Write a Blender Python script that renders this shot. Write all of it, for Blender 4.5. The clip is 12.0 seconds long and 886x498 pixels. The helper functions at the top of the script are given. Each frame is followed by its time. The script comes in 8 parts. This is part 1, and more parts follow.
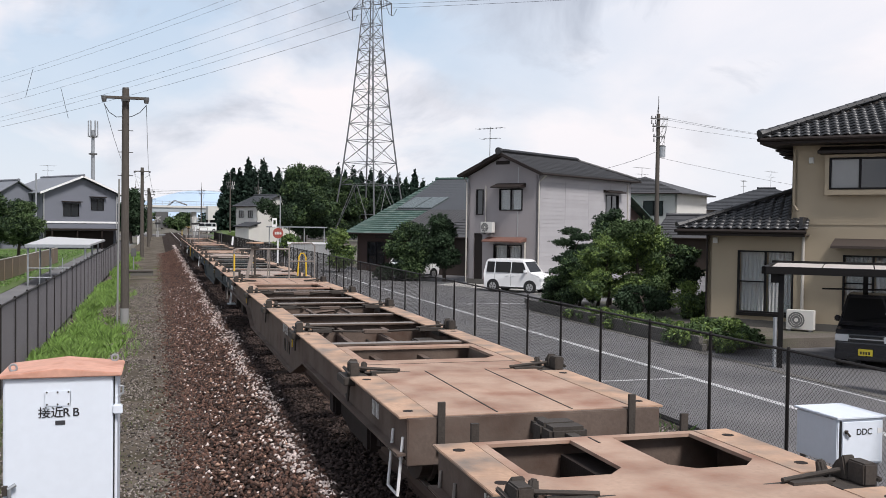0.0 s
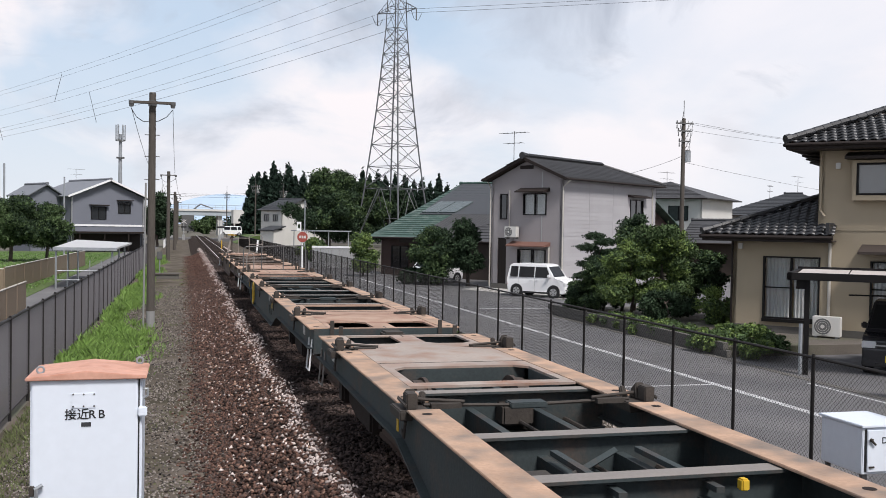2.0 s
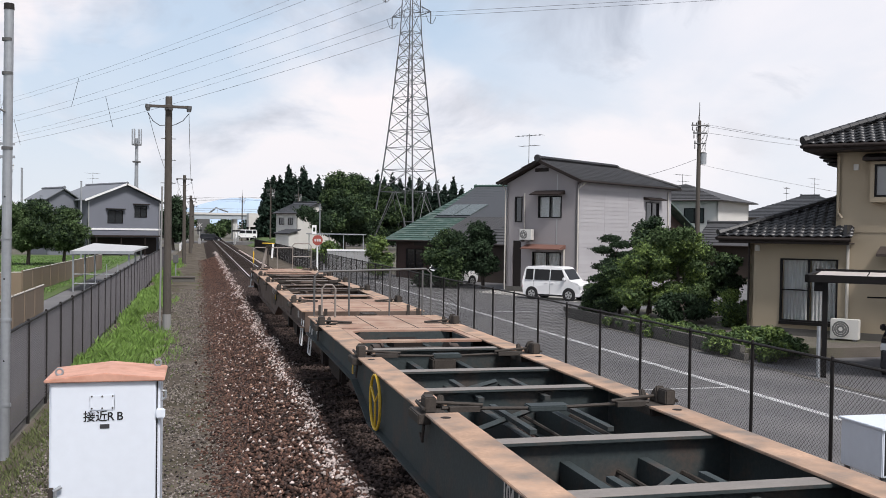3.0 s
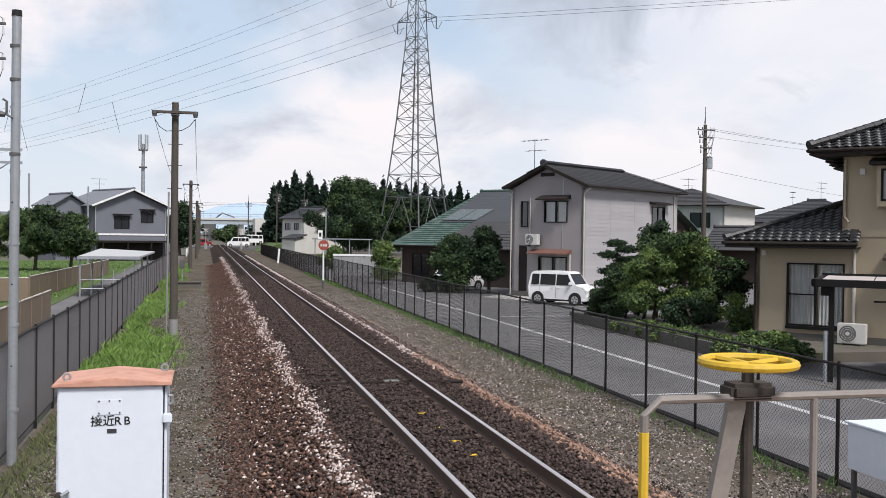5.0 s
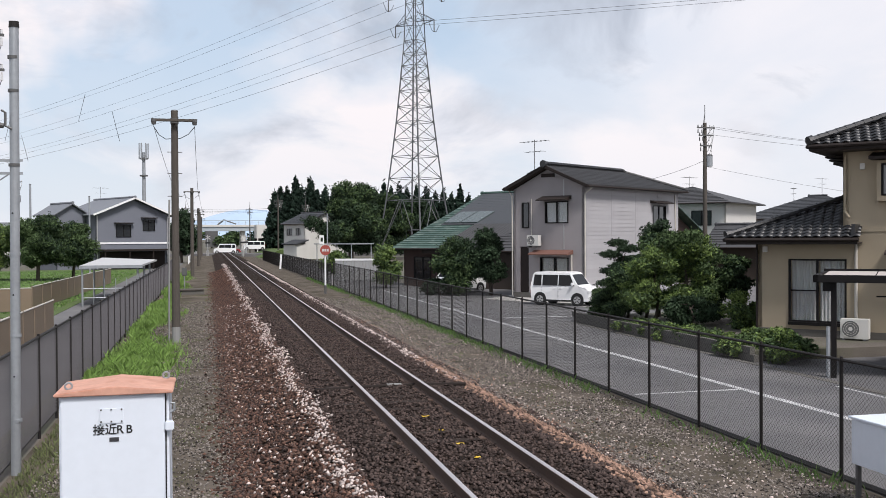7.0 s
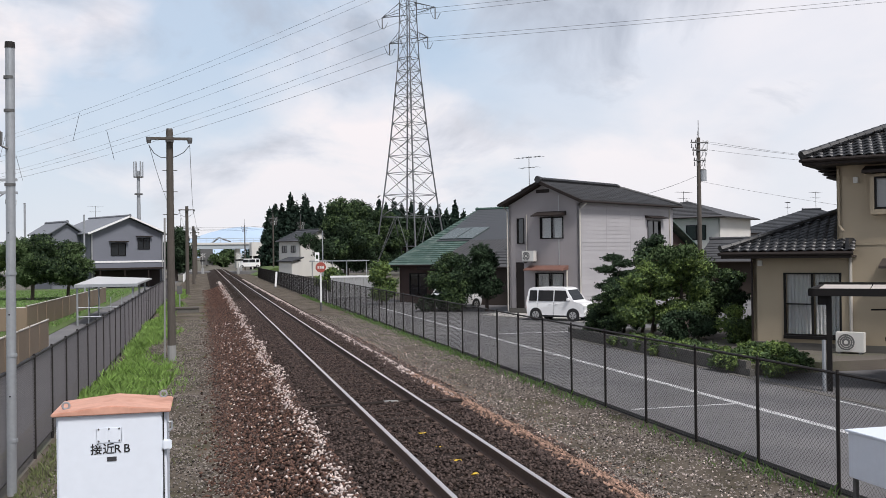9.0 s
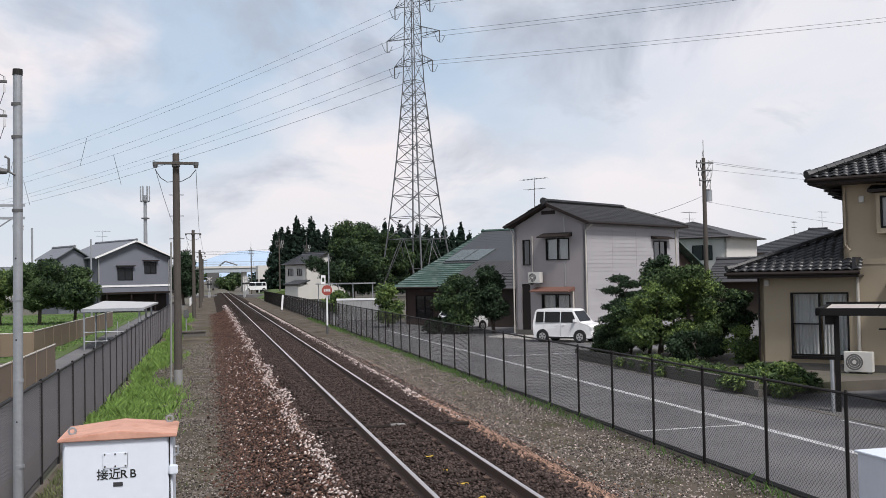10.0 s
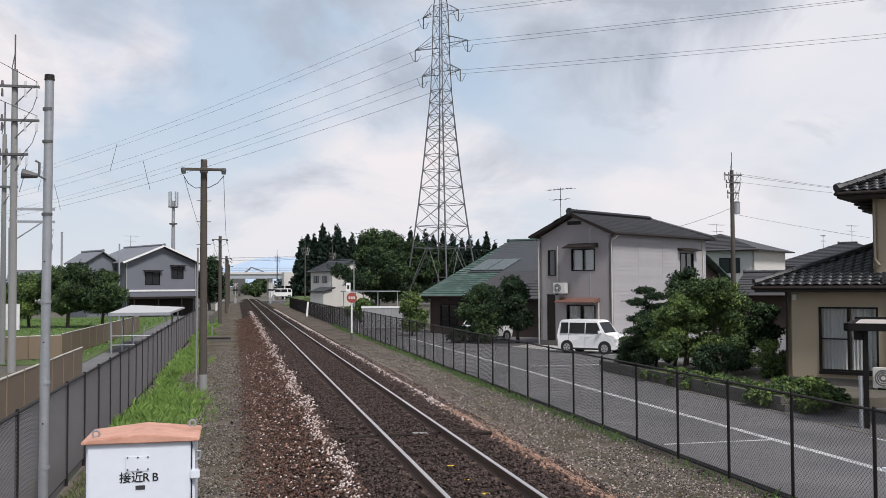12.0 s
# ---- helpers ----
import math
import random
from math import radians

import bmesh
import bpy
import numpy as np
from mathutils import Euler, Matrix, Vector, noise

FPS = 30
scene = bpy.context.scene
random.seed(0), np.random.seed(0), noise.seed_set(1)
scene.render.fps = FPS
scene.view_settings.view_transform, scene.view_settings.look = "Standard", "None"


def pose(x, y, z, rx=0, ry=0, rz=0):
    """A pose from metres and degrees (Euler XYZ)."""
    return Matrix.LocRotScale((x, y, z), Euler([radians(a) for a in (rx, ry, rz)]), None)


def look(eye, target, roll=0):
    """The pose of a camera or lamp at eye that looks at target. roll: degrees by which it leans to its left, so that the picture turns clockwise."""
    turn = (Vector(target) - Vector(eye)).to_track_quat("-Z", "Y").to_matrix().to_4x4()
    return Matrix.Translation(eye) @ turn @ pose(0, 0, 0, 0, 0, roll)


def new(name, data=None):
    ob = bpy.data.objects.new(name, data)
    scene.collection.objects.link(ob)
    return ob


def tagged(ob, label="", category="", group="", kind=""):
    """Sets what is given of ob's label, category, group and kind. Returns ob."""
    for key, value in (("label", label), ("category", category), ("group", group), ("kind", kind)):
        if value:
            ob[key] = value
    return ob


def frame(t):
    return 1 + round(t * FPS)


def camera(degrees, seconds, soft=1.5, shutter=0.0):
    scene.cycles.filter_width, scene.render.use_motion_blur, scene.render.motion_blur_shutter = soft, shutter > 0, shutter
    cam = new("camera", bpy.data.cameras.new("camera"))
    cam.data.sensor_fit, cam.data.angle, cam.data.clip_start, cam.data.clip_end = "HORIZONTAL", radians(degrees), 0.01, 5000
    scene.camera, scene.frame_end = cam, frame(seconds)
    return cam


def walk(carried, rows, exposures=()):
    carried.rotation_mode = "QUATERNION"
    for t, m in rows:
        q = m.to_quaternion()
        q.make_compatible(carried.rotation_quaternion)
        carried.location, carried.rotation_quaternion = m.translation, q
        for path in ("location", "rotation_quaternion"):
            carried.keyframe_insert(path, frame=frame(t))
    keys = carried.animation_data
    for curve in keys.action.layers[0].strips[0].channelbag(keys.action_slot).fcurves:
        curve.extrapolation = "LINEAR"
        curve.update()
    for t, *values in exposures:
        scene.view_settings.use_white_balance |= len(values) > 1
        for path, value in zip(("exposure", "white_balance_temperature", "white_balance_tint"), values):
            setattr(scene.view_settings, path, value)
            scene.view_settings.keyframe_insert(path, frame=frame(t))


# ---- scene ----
from mathutils import geometry

cam = camera(49.5, 12.0, soft=0.6)
PATH = [
    (0.0, pose(-3.083, 0.024, 2.534, 88.495, -0.776, -16.487)),
    (0.5, pose(-3.080, 0.024, 2.537, 88.481, -0.788, -16.440)),
    (1.0, pose(-3.086, -0.002, 2.537, 88.529, -0.988, -16.124)),
    (1.5, pose(-3.086, 0.006, 2.536, 88.607, -1.019, -15.648)),
    (2.0, pose(-3.075, -0.013, 2.545, 88.723, -0.965, -15.051)),
    (2.5, pose(-3.089, 0.008, 2.533, 88.878, -0.876, -14.504)),
    (3.0, pose(-3.089, 0.006, 2.535, 88.894, -0.846, -14.181)),
    (5.0, pose(-3.091, -0.015, 2.536, 89.178, -0.761, -13.827)),
    (5.5, pose(-3.078, -0.016, 2.538, 89.353, -0.414, -13.827)),
    (6.0, pose(-3.079, -0.019, 2.543, 89.387, -0.132, -13.812)),
    (6.5, pose(-3.076, -0.031, 2.540, 89.378, 0.096, -13.740)),
    (7.0, pose(-3.068, -0.032, 2.536, 89.342, 0.307, -13.719)),
    (9.0, pose(-3.084, -0.056, 2.540, 90.307, 0.718, -14.006)),
    (9.5, pose(-3.078, -0.087, 2.549, 91.058, 0.943, -13.805)),
    (10.0, pose(-3.079, -0.074, 2.546, 91.624, 1.116, -13.635)),
    (10.5, pose(-3.074, -0.074, 2.544, 91.917, 0.994, -13.348)),
    (11.0, pose(-3.069, -0.061, 2.541, 92.090, 0.660, -12.886)),
    (11.5, pose(-3.064, -0.063, 2.544, 92.183, 0.369, -12.422)),
    (12.0, pose(-3.066, -0.068, 2.544, 92.180, 0.296, -12.146)),
]
walk(cam, PATH, [(0.0, 0.12, 6500, 13), (7.0, 0.10, 6500, 13), (9.0, 0.05, 6500, 13), (10.5, -0.02, 6500, 13), (12.0, -0.04, 6500, 13)])

# ---- world, sun ----
world = bpy.data.worlds.new("overcast_sky")
scene.world = world
world.use_nodes = True
wn, wl = world.node_tree.nodes, world.node_tree.links
wn.clear()


def wnode(kind, **values):
    n = wn.new(kind)
    for k, v in values.items():
        n.inputs[k].default_value = v
    return n


w_out = wn.new("ShaderNodeOutputWorld")
w_bg = wnode("ShaderNodeBackground", Strength=1.0)
sky = wn.new("ShaderNodeTexSky")
sky.sky_type, sky.sun_disc = "NISHITA", False
sky.sun_elevation, sky.sun_rotation = radians(54), radians(164)
w_tc = wn.new("ShaderNodeTexCoord")
w_sep = wn.new("ShaderNodeSeparateXYZ")
wl.new(w_tc.outputs["Generated"], w_sep.inputs[0])


def wmath(op, a, b=None, clamp=False):
    n = wn.new("ShaderNodeMath")
    n.operation, n.use_clamp = op, clamp
    for i, v in enumerate((a, b)):
        if v is None:
            continue
        if isinstance(v, (int, float)):
            n.inputs[i].default_value = v
        else:
            wl.new(v, n.inputs[i])
    return n.outputs[0]


# clouds lie on a flat layer: the direction is divided by its height
w_h = wmath("ADD", wmath("MAXIMUM", w_sep.outputs[2], 0.0), 0.42)
w_comb = wn.new("ShaderNodeCombineXYZ")
wl.new(wmath("DIVIDE", w_sep.outputs[0], w_h), w_comb.inputs[0])
wl.new(wmath("DIVIDE", w_sep.outputs[1], w_h), w_comb.inputs[1])


def wnoise(scale, detail, rough, offset, distort=0.0):
    m = wn.new("ShaderNodeMapping")
    m.inputs["Location"].default_value = offset
    wl.new(w_comb.outputs[0], m.inputs[0])
    n = wnode("ShaderNodeTexNoise", Scale=scale, Detail=detail, Roughness=rough, Distortion=distort)
    wl.new(m.outputs[0], n.inputs["Vector"])
    return n.outputs["Fac"]


def wramp(fac, stops):
    r = wn.new("ShaderNodeValToRGB")
    r.color_ramp.elements[0].position, r.color_ramp.elements[0].color = stops[0][0], (*stops[0][1], 1)
    r.color_ramp.elements[1].position, r.color_ramp.elements[1].color = stops[-1][0], (*stops[-1][1], 1)
    for p, c in stops[1:-1]:
        r.color_ramp.elements.new(p).color = (*c, 1)
    wl.new(fac, r.inputs[0])
    return r.outputs[0]


def wmix(fac, a, b):
    n = wn.new("ShaderNodeMixRGB")
    for i, v in enumerate((fac, a, b)):
        if isinstance(v, (int, float)):
            n.inputs[i].default_value = v
        elif isinstance(v, tuple):
            n.inputs[i].default_value = (*v, 1)
        else:
            wl.new(v, n.inputs[i])
    return n.outputs[0]


cloud_body = wramp(wnoise(2.9, 9, 0.56, (3.1, 1.7, 0), 0.35),
                   [(0.35, (0.46, 0.50, 0.57)), (0.44, (0.70, 0.725, 0.79)), (0.50, (0.86, 0.85, 0.87)), (0.57, (0.95, 0.895, 0.895))])
sky_dim = wn.new("ShaderNodeVectorMath")
sky_dim.operation = "SCALE"
sky_dim.inputs["Scale"].default_value = 0.10
wl.new(sky.outputs[0], sky_dim.inputs[0])
clear = wmix(0.75, sky_dim.outputs[0], (0.55, 0.70, 0.85))
cover = wramp(wnoise(1.6, 6, 0.5, (0.4, 5.2, 0), 0.3), [(0.44, (0.10, 0.10, 0.10)), (0.56, (1, 1, 1))])
clouds = wmix(cover, clear, cloud_body)
low_haze = wramp(w_sep.outputs[2], [(0.0, (0.8, 0.8, 0.8)), (0.10, (0.35, 0.35, 0.35)), (0.2, (0.0, 0.0, 0.0))])
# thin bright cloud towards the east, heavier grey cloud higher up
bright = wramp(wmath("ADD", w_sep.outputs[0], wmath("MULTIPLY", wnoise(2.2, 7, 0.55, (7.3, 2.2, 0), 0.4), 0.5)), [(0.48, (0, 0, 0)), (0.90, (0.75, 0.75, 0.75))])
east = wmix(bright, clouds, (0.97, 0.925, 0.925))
heavy = wramp(wmath("ADD", wmath("MULTIPLY", w_sep.outputs[2], 1.1), wmath("MULTIPLY", wnoise(3.4, 8, 0.58, (1.9, 8.4, 0), 0.5), 0.55)), [(0.50, (0, 0, 0)), (0.615, (0.9, 0.9, 0.9))])
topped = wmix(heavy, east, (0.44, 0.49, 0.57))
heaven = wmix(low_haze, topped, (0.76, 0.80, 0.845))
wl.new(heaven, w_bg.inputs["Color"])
wl.new(w_bg.outputs[0], w_out.inputs[0])

sun = new("sun", bpy.data.lights.new("sun", "SUN"))
sun.data.energy, sun.data.angle, sun.data.color = 3.7, radians(14), (1.0, 0.97, 0.93)
sun.matrix_basis = look((8, -28, 40), (0, 0, 0))

# ---- materials ----


def mat(name, colour, rough=0.8, metal=0.0, var=0.25, scale=2.0, fine=40.0, bump=0.2, tint=None, tint_at=0.55, tint_soft=0.12,
        tint_scale=1.2, island=0.0, each=0.0, spec=0.5, stretch=(1, 1, 1), dist=0.01):
    """Base colour with coarse and fine variation, an optional second colour in patches, and fine relief."""
    m = bpy.data.materials.new(name)
    m.use_nodes = True
    n, l = m.node_tree.nodes, m.node_tree.links
    b = n["Principled BSDF"]
    b.inputs["Roughness"].default_value, b.inputs["Metallic"].default_value = rough, metal
    b.inputs["Specular IOR Level"].default_value = spec
    tc = n.new("ShaderNodeTexCoord")
    mp = n.new("ShaderNodeMapping")
    mp.inputs["Scale"].default_value = stretch
    l.new(tc.outputs["Object"], mp.inputs[0])

    def noise_tex(s, detail=5.0):
        t = n.new("ShaderNodeTexNoise")
        t.inputs["Scale"].default_value, t.inputs["Detail"].default_value = s, detail
        l.new(mp.outputs[0], t.inputs["Vector"])
        return t.outputs["Fac"]

    def math(op, a, c):
        k = n.new("ShaderNodeMath")
        k.operation = op
        for i, v in enumerate((a, c)):
            if isinstance(v, (int, float)):
                k.inputs[i].default_value = v
            else:
                l.new(v, k.inputs[i])
        return k.outputs[0]

    fine_n, coarse_n = noise_tex(fine), noise_tex(scale)
    value = math("ADD", math("MULTIPLY", math("SUBTRACT", coarse_n, 0.5), 2.2 * var), math("MULTIPLY", math("SUBTRACT", fine_n, 0.5), 1.6 * var))
    if island:
        g = n.new("ShaderNodeNewGeometry")
        value = math("ADD", value, math("MULTIPLY", math("SUBTRACT", g.outputs["Random Per Island"], 0.5), island))
    if each:
        o = n.new("ShaderNodeObjectInfo")
        value = math("ADD", value, math("MULTIPLY", math("SUBTRACT", o.outputs["Random"], 0.5), each))
    value = math("ADD", value, 1.0)
    base = n.new("ShaderNodeRGB")
    base.outputs[0].default_value = (*colour, 1)
    c = base.outputs[0]
    if tint:
        r = n.new("ShaderNodeValToRGB")
        r.color_ramp.elements[0].position, r.color_ramp.elements[1].position = tint_at - tint_soft, tint_at + tint_soft
        l.new(math("ADD", math("MULTIPLY", noise_tex(tint_scale, 8.0), 0.8), math("MULTIPLY", fine_n, 0.2)), r.inputs[0])
        mx = n.new("ShaderNodeMixRGB")
        mx.inputs[2].default_value = (*tint, 1)
        l.new(r.outputs[0], mx.inputs[0])
        l.new(c, mx.inputs[1])
        c = mx.outputs[0]
    v = n.new("ShaderNodeVectorMath")
    v.operation = "SCALE"
    l.new(c, v.inputs[0])
    l.new(value, v.inputs["Scale"])
    l.new(v.outputs[0], b.inputs["Base Color"])
    l.new(math("ADD", math("MULTIPLY", math("SUBTRACT", coarse_n, 0.5), 0.25), rough), b.inputs["Roughness"])
    if bump:
        k = n.new("ShaderNodeBump")
        k.inputs["Strength"].default_value, k.inputs["Distance"].default_value = bump, dist
        l.new(fine_n, k.inputs["Height"])
        l.new(k.outputs[0], b.inputs["Normal"])
    return m


def glass_mat(name, colour, rough=0.05):
    m = mat(name, colour, rough, var=0.1, bump=0.0, spec=0.9)
    return m


M = {
    "earth": mat("gravelly_earth", (0.115, 0.10, 0.085), 0.95, var=0.35, scale=0.9, fine=28, bump=0.9, dist=0.03, tint=(0.075, 0.09, 0.04), tint_at=0.58, tint_scale=0.5),
    "cess": mat("grey_gravel_path", (0.118, 0.098, 0.081), 0.95, var=0.7, scale=1.1, fine=22, bump=0.7, dist=0.03, tint=(0.060, 0.052, 0.036), tint_at=0.53, tint_scale=1.0, spec=0.1),
    "bed": mat("brown_ballast_bed", (0.030, 0.021, 0.017), 0.95, var=0.6, scale=2.0, fine=24, bump=1.0, dist=0.05, spec=0.1),
    "stone_brown": mat("brown_ballast_stone", (0.060, 0.043, 0.038), 0.9, var=0.25, scale=5, fine=60, bump=0.3, island=1.5, spec=0.2),
    "stone_rust": mat("rusty_ballast_stone", (0.090, 0.051, 0.039), 0.9, var=0.25, scale=1.2, fine=60, bump=0.3, island=1.7, spec=0.2),
    "stone_white": mat("pale_ballast_stone", (0.52, 0.44, 0.41), 0.9, var=0.2, scale=5, fine=60, bump=0.3, island=0.8),
    "stone_tan": mat("tan_ballast_stone", (0.235, 0.150, 0.112), 0.9, var=0.3, scale=5, fine=60, bump=0.3, island=1.7, spec=0.2),
    "stone_grey": mat("grey_gravel_stone", (0.176, 0.155, 0.140), 0.9, var=0.3, scale=1.0, fine=60, bump=0.3, island=1.8, spec=0.2),
    "asphalt": mat("worn_asphalt", (0.116, 0.114, 0.118), 0.9, var=0.28, scale=0.5, fine=55, bump=0.5, tint=(0.155, 0.15, 0.15), tint_at=0.52, tint_scale=0.35, spec=0.3),
    "concrete_pad": mat("pale_concrete_slab", (0.40, 0.385, 0.36), 0.9, var=0.15, scale=1.5, fine=40, bump=0.2),
    "line": mat("worn_white_road_paint", (0.47, 0.47, 0.47), 0.85, var=0.3, scale=3, fine=30, bump=0.2, tint=(0.17, 0.17, 0.17), tint_at=0.60, tint_scale=5),
    "lawn": mat("lawn_soil", (0.075, 0.115, 0.03), 0.95, var=0.35, scale=0.8, fine=30, bump=0.8, dist=0.03),
    "grass_bright": mat("fresh_grass_blade", (0.155, 0.26, 0.055), 0.65, var=0.35, scale=0.7, fine=10, bump=0.0, island=0.7),
    "grass": mat("grass_blade", (0.105, 0.19, 0.045), 0.7, var=0.3, scale=1.0, fine=10, bump=0.0, island=0.7),
    "drygrass": mat("dull_weed", (0.11, 0.13, 0.05), 0.8, var=0.3, scale=1.0, fine=10, bump=0.0, island=0.7),
    "wood_sleeper": mat("dark_sleeper_timber", (0.036, 0.027, 0.023), 0.95, var=0.5, scale=3, fine=30, bump=0.6, stretch=(1, 6, 6), spec=0.15),
    "rail_top": mat("polished_rail_head", (0.82, 0.76, 0.73), 0.36, 0.9, var=0.08, scale=1, fine=20, bump=0.05),
    "rail_rust": mat("rusty_rail_web", (0.095, 0.06, 0.045), 0.85, 0.1, var=0.3, scale=3, fine=40, bump=0.3),
    "pole_conc": mat("stained_concrete_pole", (0.088, 0.077, 0.067), 0.85, var=0.35, scale=1.0, fine=25, bump=0.2, stretch=(1, 1, 0.25), spec=0.25),
    "pole_light": mat("pale_concrete_pole", (0.25, 0.25, 0.245), 0.85, var=0.18, scale=1.0, fine=25, bump=0.2, stretch=(1, 1, 0.25)),
    "galv": mat("galvanised_steel", (0.36, 0.38, 0.40), 0.5, 0.55, var=0.18, scale=2.5, fine=18, bump=0.1),
    "galv_dark": mat("weathered_steel_fittings", (0.12, 0.12, 0.12), 0.6, 0.4, var=0.2, bump=0.1),
    "fence": mat("dark_brown_painted_steel", (0.022, 0.019, 0.018), 0.6, 0.1, var=0.3, scale=2, fine=30, bump=0.1, spec=0.25),
    "mesh_pale": mat("faded_chain_link_wire", (0.10, 0.093, 0.098), 0.7, 0.0, var=0.2, bump=0.0),
    "mesh": mat("dark_chain_link_wire", (0.045, 0.042, 0.041), 0.65, 0.2, var=0.2, bump=0.0, spec=0.3),
    "tower": mat("galvanised_lattice_steel", (0.115, 0.12, 0.13), 0.6, 0.2, var=0.15, bump=0.0),
    "wire": mat("dark_cable", (0.05, 0.052, 0.06), 0.6, 0.2, var=0.1, bump=0.0),
    "box_white": mat("white_painted_sheet_steel", (0.70, 0.75, 0.82), 0.45, var=0.05, scale=1.5, fine=12, bump=0.03),
    "box_roof": mat("faded_salmon_paint", (0.56, 0.30, 0.22), 0.7, var=0.22, scale=4, fine=25, bump=0.15, tint=(0.36, 0.15, 0.09), tint_at=0.62, tint_scale=6),
    "black": mat("black_paint", (0.012, 0.012, 0.013), 0.5, var=0.1, bump=0.0),
    "plate_dark": mat("dark_name_plate", (0.04, 0.04, 0.045), 0.5, var=0.1, bump=0.0),
    "wagon_brown": mat("dusty_brown_wagon_paint", (0.125, 0.093, 0.076), 0.8, var=0.35, scale=1.2, fine=30, bump=0.2, tint=(0.070, 0.042, 0.031), tint_at=0.58, tint_scale=2.5, spec=0.3),
    "wagon_green": mat("dark_blue_green_wagon_paint", (0.036, 0.047, 0.049), 0.7, var=0.35, scale=1.2, fine=30, bump=0.2, tint=(0.070, 0.050, 0.040), tint_at=0.62, tint_scale=2.5, spec=0.35),
    "deck_rust": mat("rust_bleached_deck_plate", (0.385, 0.270, 0.205), 0.85, var=0.28, scale=1.2, fine=26, bump=0.2, tint=(0.25, 0.135, 0.095), tint_at=0.55, tint_scale=2.2, spec=0.25),
    "deck_grey": mat("worn_grey_deck_plate", (0.335, 0.285, 0.25), 0.8, var=0.3, scale=1.2, fine=26, bump=0.2, tint=(0.24, 0.14, 0.10), tint_at=0.56, tint_scale=2.4, spec=0.3),
    "flange_rust": mat("rust_orange_flange", (0.43, 0.285, 0.20), 0.85, var=0.35, scale=2.6, fine=30, bump=0.25, tint=(0.20, 0.165, 0.14), tint_at=0.55, tint_scale=3.0, spec=0.25),
    "lock": mat("dusty_dark_cast_steel", (0.055, 0.047, 0.041), 0.75, 0.15, var=0.4, scale=6, fine=50, bump=0.3, spec=0.3),
    "under": mat("grimy_underframe_steel", (0.026, 0.020, 0.018), 0.85, 0.1, var=0.3, scale=4, fine=40, bump=0.3, spec=0.2),
    "wheel": mat("rusty_wheel_steel", (0.075, 0.055, 0.045), 0.7, 0.4, var=0.25, bump=0.2),
    "rail_grey": mat("grey_handrail_paint", (0.24, 0.215, 0.195), 0.6, 0.2, var=0.2, scale=4, fine=30, bump=0.1),
    "yellow": mat("worn_yellow_paint", (0.62, 0.40, 0.03), 0.6, var=0.15, bump=0.05),
    "white": mat("white_paint", (0.78, 0.78, 0.78), 0.5, var=0.06, bump=0.0),
    "stencil": mat("worn_white_stencil_paint", (0.55, 0.54, 0.52), 0.8, var=0.3, scale=8, fine=40, bump=0.0),
    "stucco_grey": mat("grey_mauve_stucco_wall", (0.315, 0.292, 0.295), 0.9, var=0.13, scale=0.6, fine=60, bump=0.2, spec=0.25),
    "siding_pale": mat("pale_grey_siding_panel", (0.37, 0.36, 0.372), 0.75, var=0.08, scale=1.0, fine=30, bump=0.08, each=0.08, spec=0.3),
    "stucco_tan": mat("tan_stucco_wall", (0.395, 0.33, 0.24), 0.9, var=0.14, scale=0.7, fine=55, bump=0.25, spec=0.25),
    "stucco_white": mat("off_white_render", (0.58, 0.57, 0.54), 0.9, var=0.08, scale=0.7, fine=50, bump=0.15),
    "wall_blue": mat("blue_grey_siding", (0.155, 0.165, 0.195), 0.8, var=0.10, scale=0.8, fine=40, bump=0.1),
    "tile": mat("dark_glazed_roof_tile", (0.024, 0.024, 0.026), 0.42, var=0.3, scale=1.5, fine=20, bump=0.1, each=0.8, spec=0.5),
    "tile_grey": mat("weathered_grey_roof_tile", (0.070, 0.070, 0.074), 0.6, var=0.3, scale=1.0, fine=25, bump=0.1, island=0.7, spec=0.35),
    "roof_green": mat("green_sheet_metal_roof", (0.060, 0.105, 0.088), 0.55, 0.15, var=0.3, scale=0.8, fine=20, bump=0.05, tint=(0.16, 0.20, 0.18), tint_at=0.60, tint_scale=1.6, spec=0.4),
    "roof_slate": mat("dark_grey_sheet_roof", (0.055, 0.058, 0.064), 0.6, 0.1, var=0.3, scale=0.8, fine=20, bump=0.05, spec=0.35),
    "roof_blue": mat("grey_slate_roof", (0.17, 0.18, 0.20), 0.6, var=0.15, scale=0.8, fine=30, bump=0.1),
    "fascia": mat("dark_brown_fascia", (0.026, 0.020, 0.018), 0.6, spec=0.2, var=0.2, bump=0.05),
    "soffit": mat("brown_timber_soffit", (0.045, 0.033, 0.027), 0.8, var=0.2, bump=0.1),
    "frame_dark": mat("dark_bronze_window_frame", (0.012, 0.011, 0.011), 0.5, 0.0, var=0.1, bump=0.0, spec=0.15),
    "frame_light": mat("silver_window_frame", (0.42, 0.42, 0.42), 0.45, 0.5, var=0.1, bump=0.0),
    "pane": glass_mat("dark_window_pane", (0.018, 0.020, 0.023)),
    "pane_pale": glass_mat("frosted_window_pane", (0.22, 0.225, 0.225), 0.2),
    "curtain": mat("pale_curtain_cloth", (0.58, 0.58, 0.58), 0.9, var=0.1, scale=2, fine=12, bump=0.1),
    "pipe_white": mat("cream_downpipe", (0.50, 0.47, 0.42), 0.6, var=0.1, bump=0.0),
    "awning": mat("reddish_brown_metal_awning", (0.17, 0.085, 0.065), 0.6, 0.1, var=0.15, bump=0.0),
